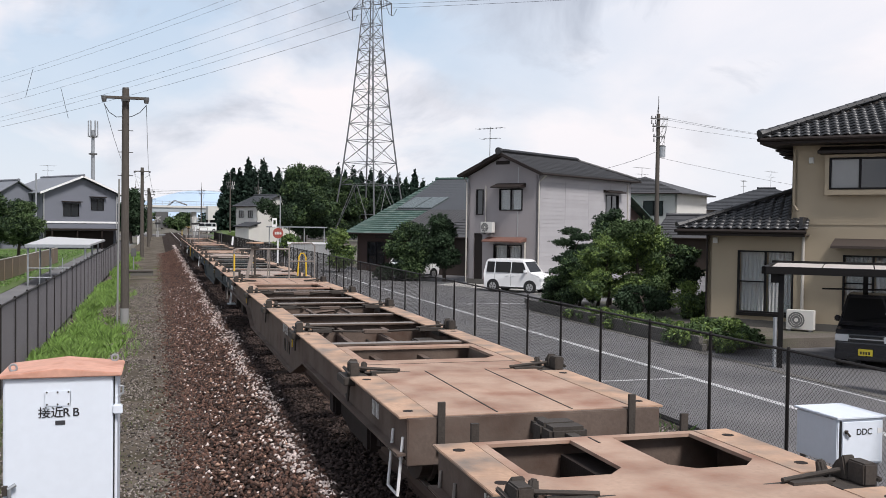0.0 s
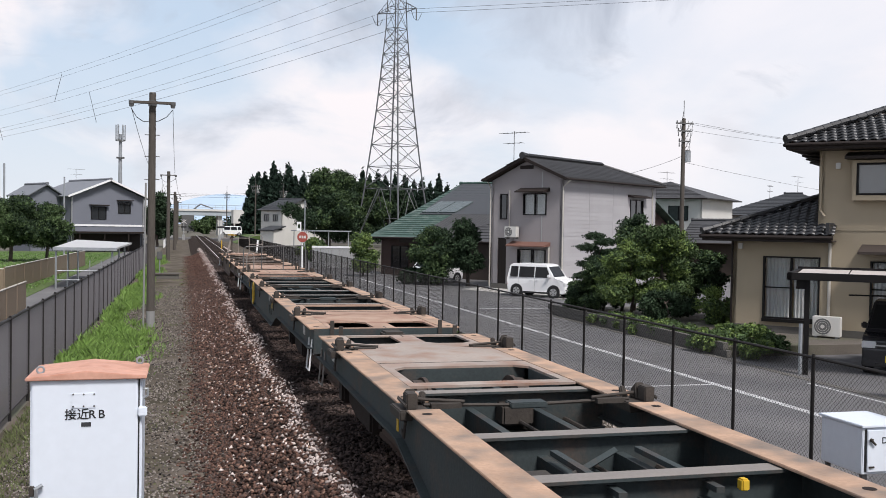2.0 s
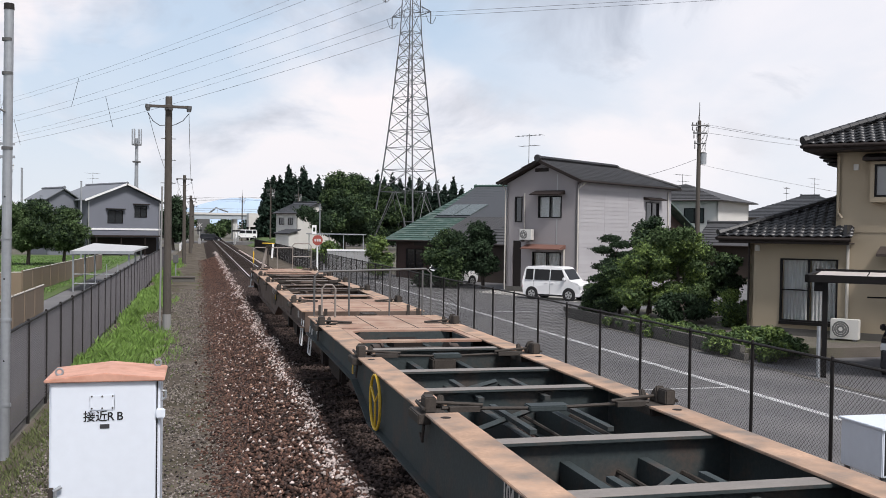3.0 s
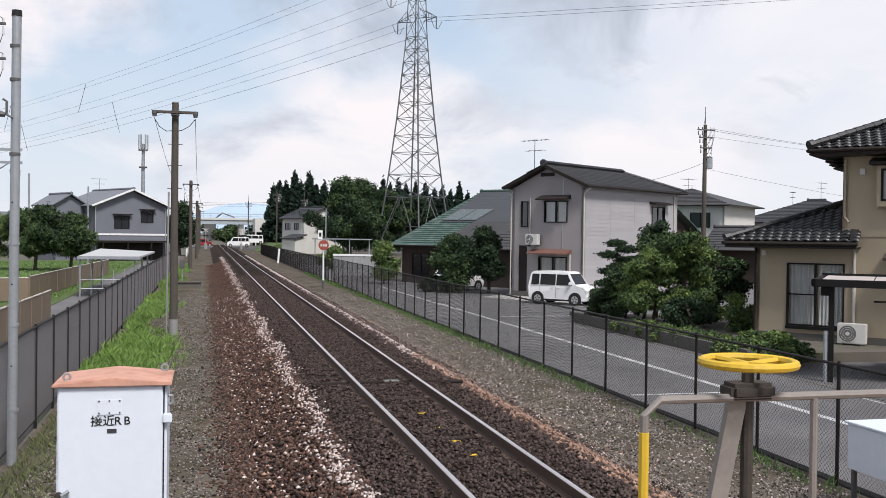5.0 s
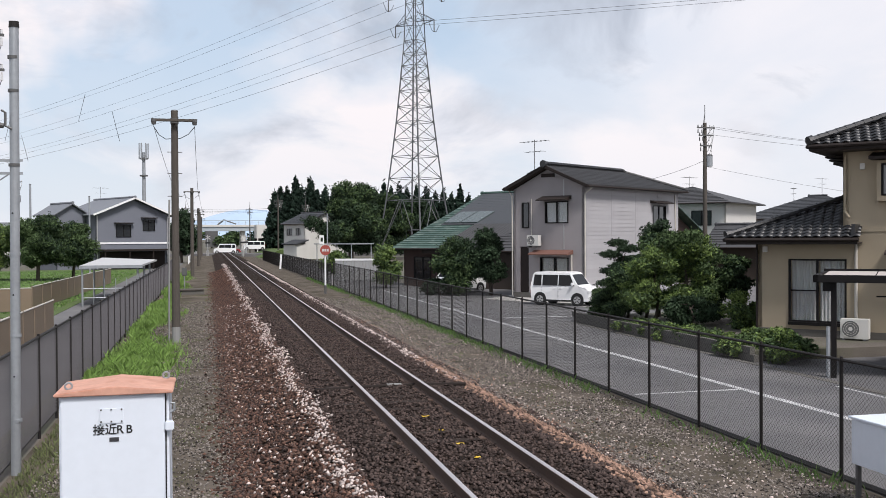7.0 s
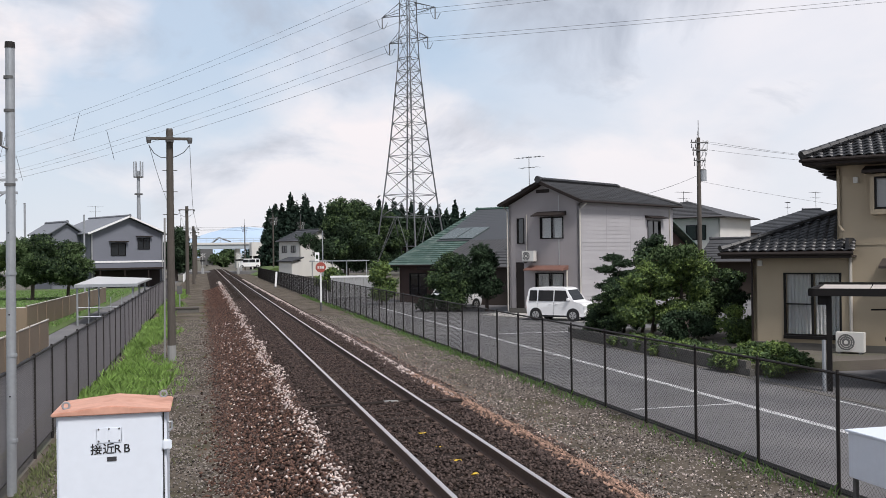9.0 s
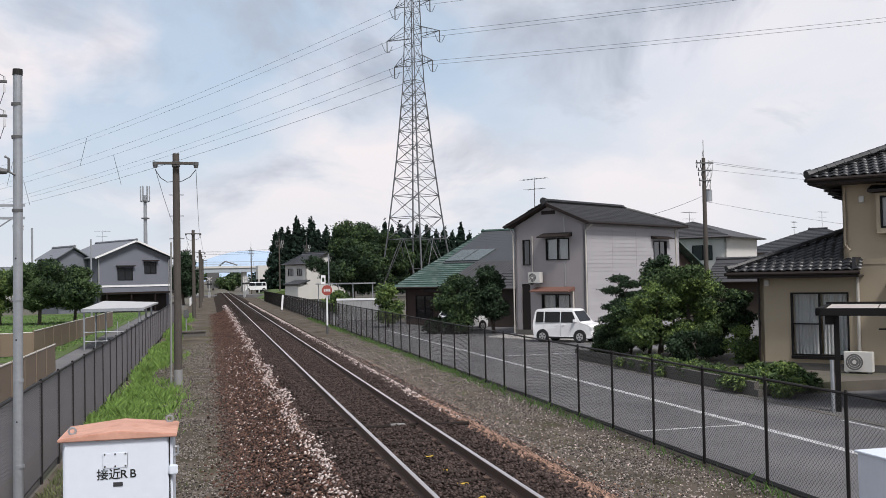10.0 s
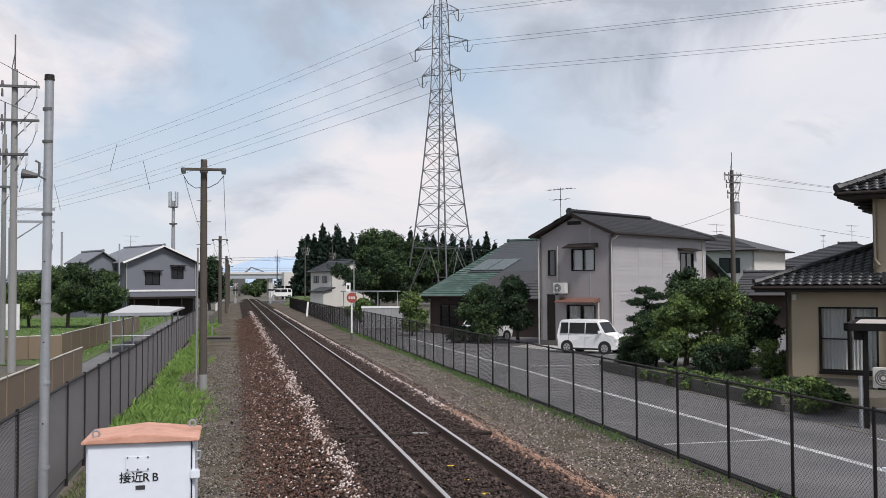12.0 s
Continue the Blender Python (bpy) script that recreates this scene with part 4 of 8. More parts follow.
    if rails == "simple":
        e = h - 0.04
        hr = part("end_railing", tube(B(), [(-1.08, e, DECK - 0.3), (-1.08, e, DECK + 0.70), (-1.0, e, DECK + 0.80), (0.98, e, DECK + 0.86), (1.08, e, DECK + 0.78), (1.08, e, DECK - 0.3)], 0.019, 8), M["galv_dark"], w,
                  "dark tubular end railing")
        for x in (-0.45, 0.30, 0.92):
            part("upright", rod(B(), (x, e, DECK - 0.02), (x, e, DECK + 0.83), 0.017), M["galv_dark"], hr)
        part("grab_arch", tube(B(), [(-0.98, e - 0.3, DECK), (-0.98, e - 0.3, DECK + 0.5), (-0.92, e - 0.3, DECK + 0.58), (-0.8, e - 0.3, DECK + 0.58), (-0.74, e - 0.3, DECK + 0.5), (-0.74, e - 0.3, DECK)], 0.018, 8), M["rail_grey"], w)
    elif rails:
        e = h - 0.06
        hr = part("end_railing", tube(B(), [(-1.08, e, DECK), (-1.08, e, DECK + 0.74), (-1.0, e, DECK + 0.81), (0.42, e, DECK + 0.81)], 0.021, 8), M["rail_grey"], w, "grey tubular end railing")
        for x in (-0.17,):
            part("upright", rod(B(), (x, e, DECK), (x, e, DECK + 0.80), 0.019), M["rail_grey"], hr)
        part("yellow_sleeve", rod(B(), (-1.08, e, DECK + 0.20), (-1.08, e, DECK + 0.66), 0.025), M["yellow"], hr, "worn yellow paint on a railing post")
        part("railing_loop", tube(B(), [(0.42, e, DECK - 0.05), (0.42, e, DECK + 0.90), (0.50, e, DECK + 0.98), (1.05, e, DECK + 0.98), (1.13, e, DECK + 0.90), (1.13, e, DECK - 0.05)], 0.021, 8), M["rail_grey"], w,
             "taller tubular railing loop beside the step")
        part("railing_crossbar", rod(B(), (0.42, e, DECK + 0.47), (1.13, e, DECK + 0.47), 0.018), M["rail_grey"], hr)
        part("wheel_column", rod(rod(B(), (-0.52, e + 0.03, DECK), (-0.52, e + 0.03, DECK + 0.95), 0.03, seg=10), (-0.52, e + 0.03, DECK), (-0.52, e + 0.03, DECK + 0.08), 0.09, seg=10), M["lock"], w)
        part("column_brace", bx(B(), -0.045, 0.045, -0.02, 0.02, 0, 0.84, Matrix.Translation((-0.74, e + 0.03, DECK)) @ Euler((0, 0.2, 0)).to_matrix().to_4x4()), M["rail_grey"], w)
        b = B()
        tube(b, [(-0.52 + 0.22 * math.cos(a), e + 0.03 + 0.22 * math.sin(a), DECK + 0.975) for a in np.linspace(0, 2 * math.pi, 29)], 0.022, 8)
        for a in (0.3, 1.87, 3.44, 5.01):
            rod(b, (-0.52, e + 0.03, DECK + 0.965), (-0.52 + 0.22 * math.cos(a), e + 0.03 + 0.22 * math.sin(a), DECK + 0.975), 0.017, seg=6)
        part("hand_wheel", b, M["yellow" if "last" in label else "flange_rust"], w, "worn brake hand wheel on a column")
        part("gear_housing", bx(B(), -0.64, -0.40, e - 0.04, e + 0.10, DECK + 0.80, DECK + 0.88), M["lock"], w, bevel=0.02)
        for s in (-1, 1):
            part("step_plate", bx(B(), s * 1.16 - 0.1, s * 1.16 + 0.1, e - 0.36, e - 0.02, 0.26, 0.29), M["galv"], w, "galvanised step plate")
    return w

# ---- houses ----


def wall(parent, name, length, height, holes, material, m, t=0.16):
    """A wall along local x from 0 to length, facing -y, with openings cut through; holes: (x0, x1, z0, z1)."""
    b = holed_plate([(0, 0), (length, 0), (length, height), (0, height)], [[(h[0], h[2]), (h[1], h[2]), (h[1], h[3]), (h[0], h[3])] for h in holes], 0, t)
    for v in b.verts:
        v.co = m @ Vector((v.co.x, v.co.z, v.co.y))
    return part(name, b, material, parent)


def window(parent, m, x0, x1, z0, z1, frame="frame_dark", curtain=False, pale=False, split=2, bars=0, name="window"):
    """A sliding window set in an opening: frame, sashes, panes, and curtains behind where they show."""
    w, t = x1 - x0, 0.05
    b = holed_plate([(x0, z0), (x1, z0), (x1, z1), (x0, z1)], [[(x0 + t, z0 + t), (x1 - t, z0 + t), (x1 - t, z1 - t), (x0 + t, z1 - t)]], -0.05, 0.09)
    for v in b.verts:
        v.co = m @ Vector((v.co.x, v.co.z, v.co.y))
    ob = part(name, b, M[frame], parent)
    for k in range(1, split):
        x = x0 + w * k / split
        part("sash_stile", bx(B(), x - 0.03, x + 0.03, -0.02, 0.05, z0 + t, z1 - t, m), M[frame], ob)
    for k in range(bars):
        z = z0 + (z1 - z0) * (k + 1) / (bars + 1)
        part("sash_bar", bx(B(), x0 + t, x0 + w / split - 0.03, -0.01, 0.04, z - 0.02, z + 0.02, m), M[frame], ob)
    for k in range(split):
        xa, xb = x0 + w * k / split, x0 + w * (k + 1) / split
        pn = part("pane", bx(B(), xa + 0.02, xb - 0.02, 0.02 + 0.02 * (k % 2), 0.028 + 0.02 * (k % 2), z0 + t, z1 - t, m),
             M["pane_curtain"] if curtain and not pale else M["pane_pale"] if pale and k == 0 else M["pane"], ob)
        pn.visible_shadow = not curtain
        if curtain:
            c = B()
            n = 14
            for i in range(n):
                u0, u1 = xa + 0.05 + (xb - xa - 0.12) * i / n, xa + 0.05 + (xb - xa - 0.12) * (i + 1) / n
                d0, d1 = (0.16, 0.21) if i % 2 else (0.21, 0.16)
                vs = [c.verts.new(m @ Vector(p)) for p in ((u0, d0, z0), (u1, d1, z0), (u1, d1, z1), (u0, d0, z1))]
                c.faces.new(vs)
            part("curtain", c, M["curtain"], ob, "pale gathered curtain")
    return ob


M["pane_curtain"] = bpy.data.materials.new("clear_window_pane")
M["pane_curtain"].use_nodes = True
_n, _l = M["pane_curtain"].node_tree.nodes, M["pane_curtain"].node_tree.links
_tr, _gl, _mx = _n.new("ShaderNodeBsdfTransparent"), _n.new("ShaderNodeBsdfGlossy"), _n.new("ShaderNodeMixShader")
_tr.inputs[0].default_value = (0.95, 0.96, 0.96, 1)
_gl.inputs["Roughness"].default_value = 0.02
_mx.inputs[0].default_value = 0.07
_l.new(_tr.outputs[0], _mx.inputs[1])
_l.new(_gl.outputs[0], _mx.inputs[2])
_l.new(_mx.outputs[0], _n["Material Output"].inputs[0])

TW, TL = 0.285, 0.27


def tile_mesh(material):
    """One pan tile: a wave across, raised at its lower edge."""
    us = np.linspace(0, TW, 7)
    wave = [0.0, 0.006, 0.022, 0.042, 0.048, 0.036, 0.006]
    v, f = [], []
    for j, (y, lift) in enumerate(((-0.012, 0.034), (TL + 0.03, 0.0))):
        v += [(u, y, w + lift) for u, w in zip(us, wave)]
    v += [(u, -0.012, w + 0.008) for u, w in zip(us, wave)]
    for i in range(6):
        f += [(i, i + 1, 8 + i, 7 + i), (i + 1, i, 14 + i, 15 + i)]
    me = bpy.data.meshes.new("roof_tile")
    me.from_pydata(v, [], f)
    me.materials.append(material)
    me.shade_smooth()
    return me


def slope(parent, p0, u, v, length, rise, left, right, material, tiles=True, pieces=True, slab="soffit", name="roof_slope"):
    """One roof plane. p0: the eave's left end; u along the eave, v up the slope; left, right: how far the sides run in at the top."""
    p0, u, v = Vector(p0), Vector(u).normalized(), Vector(v).normalized()
    nrm = u.cross(v).normalized()
    if nrm.z < 0:
        nrm = -nrm
    c = [p0, p0 + u * length, p0 + v * rise + u * (length - right), p0 + v * rise + u * left]
    base = part(name, quad_slab(B(), c, 0.10), M[slab], parent)
    if not tiles:
        return base
    me = tile_mesh(material)
    rot = Matrix((u, v, nrm)).transposed().to_4x4()
    rows, done = int(rise / TL), 0
    vv, ff = [], []
    base_v = [tuple(x.co) for x in me.vertices]
    base_f = [tuple(p.vertices) for p in me.polygons]
    for j in range(rows + 1):
        t = j * TL
        a, b = left * t / rise, length - right * t / rise
        i = 0
        while a + (i + 1) * TW <= b + 0.12:
            q = p0 + u * (a + i * TW) + v * t + nrm * 0.01
            mm = Matrix.Translation(q) @ rot
            if pieces and done < 300:
                share("roof_tile", me, base, mm)
                done += 1
            else:
                k = len(vv)
                vv += [tuple(mm @ Vector(x)) for x in base_v]
                ff += [tuple(k + y for y in p) for p in base_f]
            i += 1
    if vv:
        o = raw("roof_tile", vv, ff, material, base, smooth=True)
        tagged(o, kind="stuff")
    return base


def ridge(parent, a, b, r=0.13, mat_name="tile"):
    """A ridge of half-round caps stacked on a low course."""
    a, b = Vector(a), Vector(b)
    d = (b - a)
    n = max(2, int(d.length / 0.32))
    line = part("ridge", rod(B(), a, b, r * 0.85, seg=8), M[mat_name], parent)
    cap = mesh_of("ridge_cap", rod(B(), (0, 0, 0), (0, 0, d.length * 1.06 / n), r * 1.06, r * 0.94, 8), M[mat_name])
    q = d.to_track_quat("Z", "Y").to_matrix().to_4x4()
    for i in range(n):
        share("ridge_cap", cap, line, Matrix.Translation(a + d * (i / n)) @ q)
    part("ridge_end", rod(B(), a - d.normalized() * 0.05, a + d.normalized() * 0.12, r * 1.35, seg=8), M[mat_name], parent)
    return line


def gutter(parent, a, b, material="fascia", r=0.06):
    return part("gutter", rod(B(), a, b, r, seg=8), M[material], parent)


def downpipe(parent, pts, material="pipe_white", r=0.04):
    return part("downpipe", tube(B(), pts, r, 8), M[material], parent)


def ac_unit(m, label):
    ac = thing("air_conditioner", m, label, "air conditioner")
    part("casing", bx(B(), -0.40, 0.40, -0.15, 0.15, 0.10, 0.70), M["ac"], ac, bevel=0.015)
    g = rod(B(), (-0.1, -0.165, 0.40), (-0.1, -0.149, 0.40), 0.25, seg=28)
    fan = part("fan_grille", g, M["ac_grille"], ac, "dark round fan grille")
    part("fan_hub", rod(B(), (-0.1, -0.175, 0.40), (-0.1, -0.16, 0.40), 0.06, seg=16), M["ac"], fan)
    ring = B()
    for rr in (0.13, 0.19, 0.25):
        tube(ring, [(-0.1 + rr * math.cos(a), -0.17, 0.40 + rr * math.sin(a)) for a in np.linspace(0, 2 * math.pi, 25)], 0.005, 4)
    part("grille_ring", ring, M["ac"], fan)
    for x in (-0.3, 0.3):
        part("foot", bx(B(), x - 0.04, x + 0.04, -0.17, 0.17, 0.0, 0.10), M["galv_dark"], ac)
    return ac


def antenna(m, h, label="thin rooftop television antenna"):
    a = thing("antenna", m, label, "antenna", "rooftop antennas")
    part("mast", rod(B(), (0, 0, 0), (0, 0, h), 0.022, seg=6), M["galv_dark"], a)
    for z, w, n in ((h - 0.1, 0.9, 7), (h - 0.7, 0.6, 4)):
        b = rod(B(), (-w, 0, z), (w, 0, z), 0.014, seg=5)
        for k in range(n):
            x = -w + 2 * w * k / (n - 1)
            rod(b, (x, -0.28, z), (x, 0.28, z), 0.009, seg=4)
        part("antenna_bar", b, M["galv_dark"], a)
    return a


# grey house with the gable: 4.8 x 10.6 m, two storeys
H2 = turn(13.97, 52.61, ZR + 0.02, -55)
H2W, H2D, H2E = 4.8, 10.6, 6.15


def grey_house():
    h = thing("grey_house", H2, "two-storey grey stucco house with dark tiled roof", "house")
    I = Matrix()
    holes = [(0.6, 1.1, 3.95, 5.4), (2.2, 3.75, 4.2, 5.4), (1.85, 3.75, 0.8, 2.3), (0.45, 1.05, 0.05, 2.9)]
    wall(h, "front_wall", H2W, H2E, holes, M["stucco_grey"], I)
    g = B()
    prism(g, [(0, H2E - 0.002), (H2W, H2E - 0.002), (H2W / 2, H2E + 1.08)], 0.0, 0.16, axis=1)
    part("gable", g, M["stucco_grey"], h)
    part("gable_panel", bx(B(), H2W / 2 - 0.45, H2W / 2 + 0.45, -0.03, 0.0, H2E + 0.62, H2E + 0.82), M["fascia"], h, "dark brown vent panel under the gable")
    S = Matrix.Translation((H2W, 0, 0)) @ Euler((0, 0, radians(90))).to_matrix().to_4x4()
    sholes = [(7.4, 9.0, 3.95, 5.3)]
    side = wall(h, "side_wall", H2D, H2E, sholes, M["siding_pale"], S)
    SP = 0.2275
    for k in range(26):
        z = 0.1 + k * SP
        for j in range(4):
            x0, x1 = 0.12 + j * 2.62, 0.12 + (j + 1) * 2.62 - 0.012
            if any(x0 < q[1] and x1 > q[0] and z < q[3] and z + SP > q[2] for q in sholes):
                for xa, xb in ((x0, sholes[0][0] - 0.02), (sholes[0][1] + 0.02, x1)):
                    if xb - xa > 0.1:
                        part("siding_panel", bx(B(), xa, xb, -0.018, 0.0, z, z + SP - 0.010, S), M["siding_pale"], side)
                continue
            part("siding_panel", bx(B(), x0, x1, -0.018, 0.0, z, z + SP - 0.010, S), M["siding_pale"], side)
    wall(h, "back_wall", H2W, H2E, [], M["stucco_grey"], Matrix.Translation((0, H2D - 0.16, 0)))
    wall(h, "far_side_wall", H2D, H2E, [], M["stucco_grey"], Matrix.Translation((0.16, 0, 0)) @ Euler((0, 0, radians(90))).to_matrix().to_4x4())
    window(h, I, *holes[0], split=1)
    window(h, I, *holes[1], curtain=True)
    window(h, I, *holes[2], curtain=True)
    window(h, S, *sholes[0])
    part("entrance_door", bx(B(), 0.45, 1.05, 0.06, 0.12, 0.05, 2.9), M["fascia"], h, "dark recessed entrance door")
    for (x0, x1, z, mname) in ((2.0, 3.95, 5.5, "fascia"), (1.45, 4.05, 2.5, "awning")):
        prism_b = B()
        prism(prism_b, [(-0.65, z - 0.06), (-0.65, z), (0.0, z + 0.22), (0.0, z)], x0, x1, axis=0)
        part("awning", prism_b, M[mname], h, "small sloping metal awning over a window")
    a = B()
    prism(a, [(-0.45, 5.42), (-0.45, 5.47), (0.0, 5.6), (0.0, 5.42)], 7.1, 9.3, axis=0)
    bmesh.ops.transform(a, matrix=S, verts=a.verts[:])
    part("awning", a, M["fascia"], h)
    part("trim_board", bx(B(), 3.42, 3.48, -0.02, 0.0, 5.62, 6.6), M["frame_light"], h)
    part("trim_board", bx(B(), 3.42, 3.48, -0.02, 0.0, 2.75, 4.15), M["frame_light"], h)
    part("plinth", bx(B(), 0.0, H2W + 0.03, -0.03, 0.0, 0.0, 0.3), M["block"], h)
    # roof: gable towards the yard, hipped at the far end
    o, mid = 0.42, H2W / 2
    ez = H2E + 0.06
    rz = ez + (mid + o) * 0.42
    sl = math.hypot(mid + o, rz - ez)
    hip = 3.0
    slope(h, (H2W + o, -o, ez), (0, 1, 0), (-(mid + o), 0, rz - ez), H2D + 2 * o, sl, 0, hip, M["tile"], pieces=True)
    slope(h, (-o, H2D + o, ez), (0, -1, 0), ((mid + o), 0, rz - ez), H2D + 2 * o, sl, hip, 0, M["tile"], pieces=False)
    slope(h, (H2W + o, H2D + o, ez), (-1, 0, 0), (0, -hip, rz - ez), H2W + 2 * o, math.hypot(hip, rz - ez), mid + o, mid + o, M["tile"], pieces=False)
    ridge(h, (mid, -o - 0.05, rz + 0.10), (mid, H2D + o - hip, rz + 0.10), 0.15)
    ridge(h, (mid, H2D + o - hip, rz + 0.06), (H2W + o, H2D + o, ez + 0.1), 0.10)
    for s in (-1, 1):
        q = B()
        quad_slab(q, [(mid, -o - 0.02, rz + 0.05), (mid, -o + 0.12, rz + 0.05), (mid + s * (mid + o + 0.03), -o + 0.12, ez + 0.03), (mid + s * (mid + o + 0.03), -o - 0.02, ez + 0.03)], 0.17)
        part("bargeboard", q, M["fascia"], h)
    gutter(h, (H2W + o + 0.05, -o, ez - 0.04), (H2W + o + 0.05, H2D + o, ez - 0.04))
    gutter(h, (-o - 0.05, -o, ez - 0.04), (-o - 0.05, H2D + o, ez - 0.04))
    downpipe(h, [(H2W + o, 0.1, ez - 0.1), (H2W + 0.06, -0.06, ez - 0.45), (H2W + 0.06, -0.06, 0.1)])
    downpipe(h, [(-o, 0.1, ez - 0.1), (-0.06, -0.06, ez - 0.45), (-0.06, -0.06, 0.1)])
    downpipe(h, [(H2W + 0.06, H2D - 0.5, ez - 0.2), (H2W + 0.06, H2D - 0.3, 0.1)])
    downpipe(h, [(1.28, -0.05, 5.6), (1.28, -0.05, 3.5)], r=0.03)
    downpipe(h, [(3.98, -0.06, 2.5), (3.98, -0.06, 0.3)], r=0.05)
    return h


grey_house()
ac_unit(H2 @ Matrix.Translation((1.65, -0.32, 2.85)), "cream air conditioner unit on a wall bracket of the grey house")
antenna(H2 @ Matrix.Translation((0.15, 1.85, 6.4)), 2.75)

# tan house with the tiled hip roofs, beside the garden
H3 = turn(14.05, 27.58, ZR + 0.2, -48)


def tan_house():
    h = thing("tan_house", H3, "two-storey tan stucco house with dark tiled hip roofs", "house")
    I = Matrix()
    L, D, E1, E2, x_up = 9.5, 7.0, 3.28, 6.05, 2.62
    holes = [(1.0, 2.72, 0.55, 2.52), (4.15, 5.85, 0.75, 2.45)]
    wall(h, "front_wall", L, E1, holes, M["stucco_tan"], I)
    wall(h, "side_wall", D, E1, [], M["stucco_tan"], Matrix.Translation((0.16, 0, 0)) @ Euler((0, 0, radians(90))).to_matrix().to_4x4())
    wall(h, "back_wall", L, E1, [], M["stucco_tan"], Matrix.Translation((0, D - 0.16, 0)))
    up = [(3.75 - x_up, 5.45 - x_up, 1.15, 2.1)]
    U = Matrix.Translation((x_up, 0, E1))
    wall(h, "upper_wall", L - x_up, E2 - E1, up, M["stucco_tan"], U)
    wall(h, "upper_side_wall", D, E2 - E1, [], M["stucco_tan"], Matrix.Translation((x_up + 0.16, 0, E1)) @ Euler((0, 0, radians(90))).to_matrix().to_4x4())
    wall(h, "upper_back_wall", L - x_up, E2 - E1, [], M["stucco_tan"], Matrix.Translation((x_up, D - 0.16, E1)))
    window(h, I, *holes[0], curtain=True, bars=1, name="terrace_window")
    window(h, I, *holes[1], curtain=True, bars=1, name="terrace_window")
    part("step", bx(B(), 1.0, 2.8, -0.12, 0.0, 0.45, 0.55), M["frame_dark"], h)
    # bay window upstairs: a shallow box with its own little roof
    bay = part("bay_window", bx(bx(B(), 3.62, 5.58, -0.30, -0.002, E1 + 0.98, E1 + 1.14), 3.62, 5.58, -0.30, -0.002, E1 + 2.11, E1 + 2.20), M["stucco_tan"], h, "shallow projecting bay window", bevel=0.01)
    for x in (3.62, 5.46):
        part("bay_cheek", bx(B(), x, x + 0.12, -0.30, -0.002, E1 + 1.14, E1 + 2.11), M["stucco_tan"], bay)
    window(h, Matrix.Translation((0, -0.26, E1)), 3.75, 5.45, 1.15, 2.1, pale=True)
    q = B()
    prism(q, [(-0.62, E1 + 2.22), (-0.62, E1 + 2.30), (0.0, E1 + 2.46), (0.0, E1 + 2.22)], 3.45, 5.75, axis=0)
    part("bay_roof", q, M["fascia"], bay)
    q = B()
    prism(q, [(-0.75, 2.66), (-0.75, 2.74), (0.0, 2.95), (0.0, 2.66)], 3.9, 6.4, axis=0)
    part("window_hood", q, M["soffit"], h, "brown sheet-metal hood over the lower window")
    part("belt_course", bx(B(), x_up, L, -0.025, 0.0, E1 + 0.08, E1 + 0.20), M["stucco_tan"], h)
    part("plinth", bx(B(), 0, L, -0.02, 0.0, -0.2, 0.32), M["block"], h)
    for x, z in ((0.28, 2.82), (3.18, E1 + 2.05)):
        part("vent_cover", bx(B(), x - 0.07, x + 0.07, -0.09, 0.0, z - 0.09, z + 0.09), M["ac"], h, "small pale vent cover", bevel=0.01)
    # lower roof: a lean-to against the upper storey, hipped at the corner
    o, pit = 0.75, 0.40
    run = x_up + o
    z0 = E1 - 0.10
    z1 = z0 + run * pit
    s = math.hypot(run, z1 - z0)
    slope(h, (-o, D + o, z0), (0, -1, 0), (run, 0, z1 - z0), D + 2 * o, s, run * 0.0, run, M["tile"], pieces=False, name="lower_roof")
    slope(h, (-o, -o, z0), (1, 0, 0), (0, run, z1 - z0), run + 0.55, s, run, 0.55, M["tile"], name="lower_roof")
    ridge(h, (-o + 0.02, -o + 0.02, z0 + 0.12), (x_up, x_up, z1 + 0.12), 0.10)
    part("flashing", bx(B(), x_up + 0.38, x_up + 0.48, -o, 0.0, z0 + 0.04, z0 + 0.40), M["tile"], h)
    gutter(h, (-o, -o - 0.06, z0 - 0.06), (x_up + 0.6, -o - 0.06, z0 - 0.06))
    gutter(h, (-o - 0.06, -o, z0 - 0.06), (-o - 0.06, D + o, z0 - 0.06))
    part("eave_fascia", bx(B(), -o, x_up + 0.55, -o - 0.02, -o + 0.02, z0 - 0.20, z0 - 0.02), M["fascia"], h)
    part("eave_soffit", bx(B(), -o + 0.02, x_up + 0.55, -o + 0.02, 0.0, z0 - 0.17, z0 - 0.13), M["soffit"], h)
    # upper hip roof
    o2, pit2 = 0.80, 0.42
    zu = E2 - 0.06
    ul, ud = L - x_up + 2 * o2, D + 2 * o2
    half = ud / 2
    zt = zu + half * pit2
    s2 = math.hypot(half, zt - zu)
    slope(h, (x_up - o2, -o2, zu), (1, 0, 0), (0, half, zt - zu), ul, s2, half * 0.92, half * 0.92, M["tile"], name="upper_roof")
    slope(h, (x_up - o2, D + o2, zu), (0, -1, 0), (half * 0.92, 0, zt - zu), ud, s2, half, half, M["tile"], pieces=False, name="upper_roof")
    slope(h, (L + o2, -o2, zu), (0, 1, 0), (-half * 0.92, 0, zt - zu), ud, s2, half, half, M["tile"], tiles=False, slab="tile", name="upper_roof")
    slope(h, (L + o2, D + o2, zu), (-1, 0, 0), (0, -half, zt - zu), ul, s2, half * 0.92, half * 0.92, M["tile"], tiles=False, slab="tile", name="upper_roof")
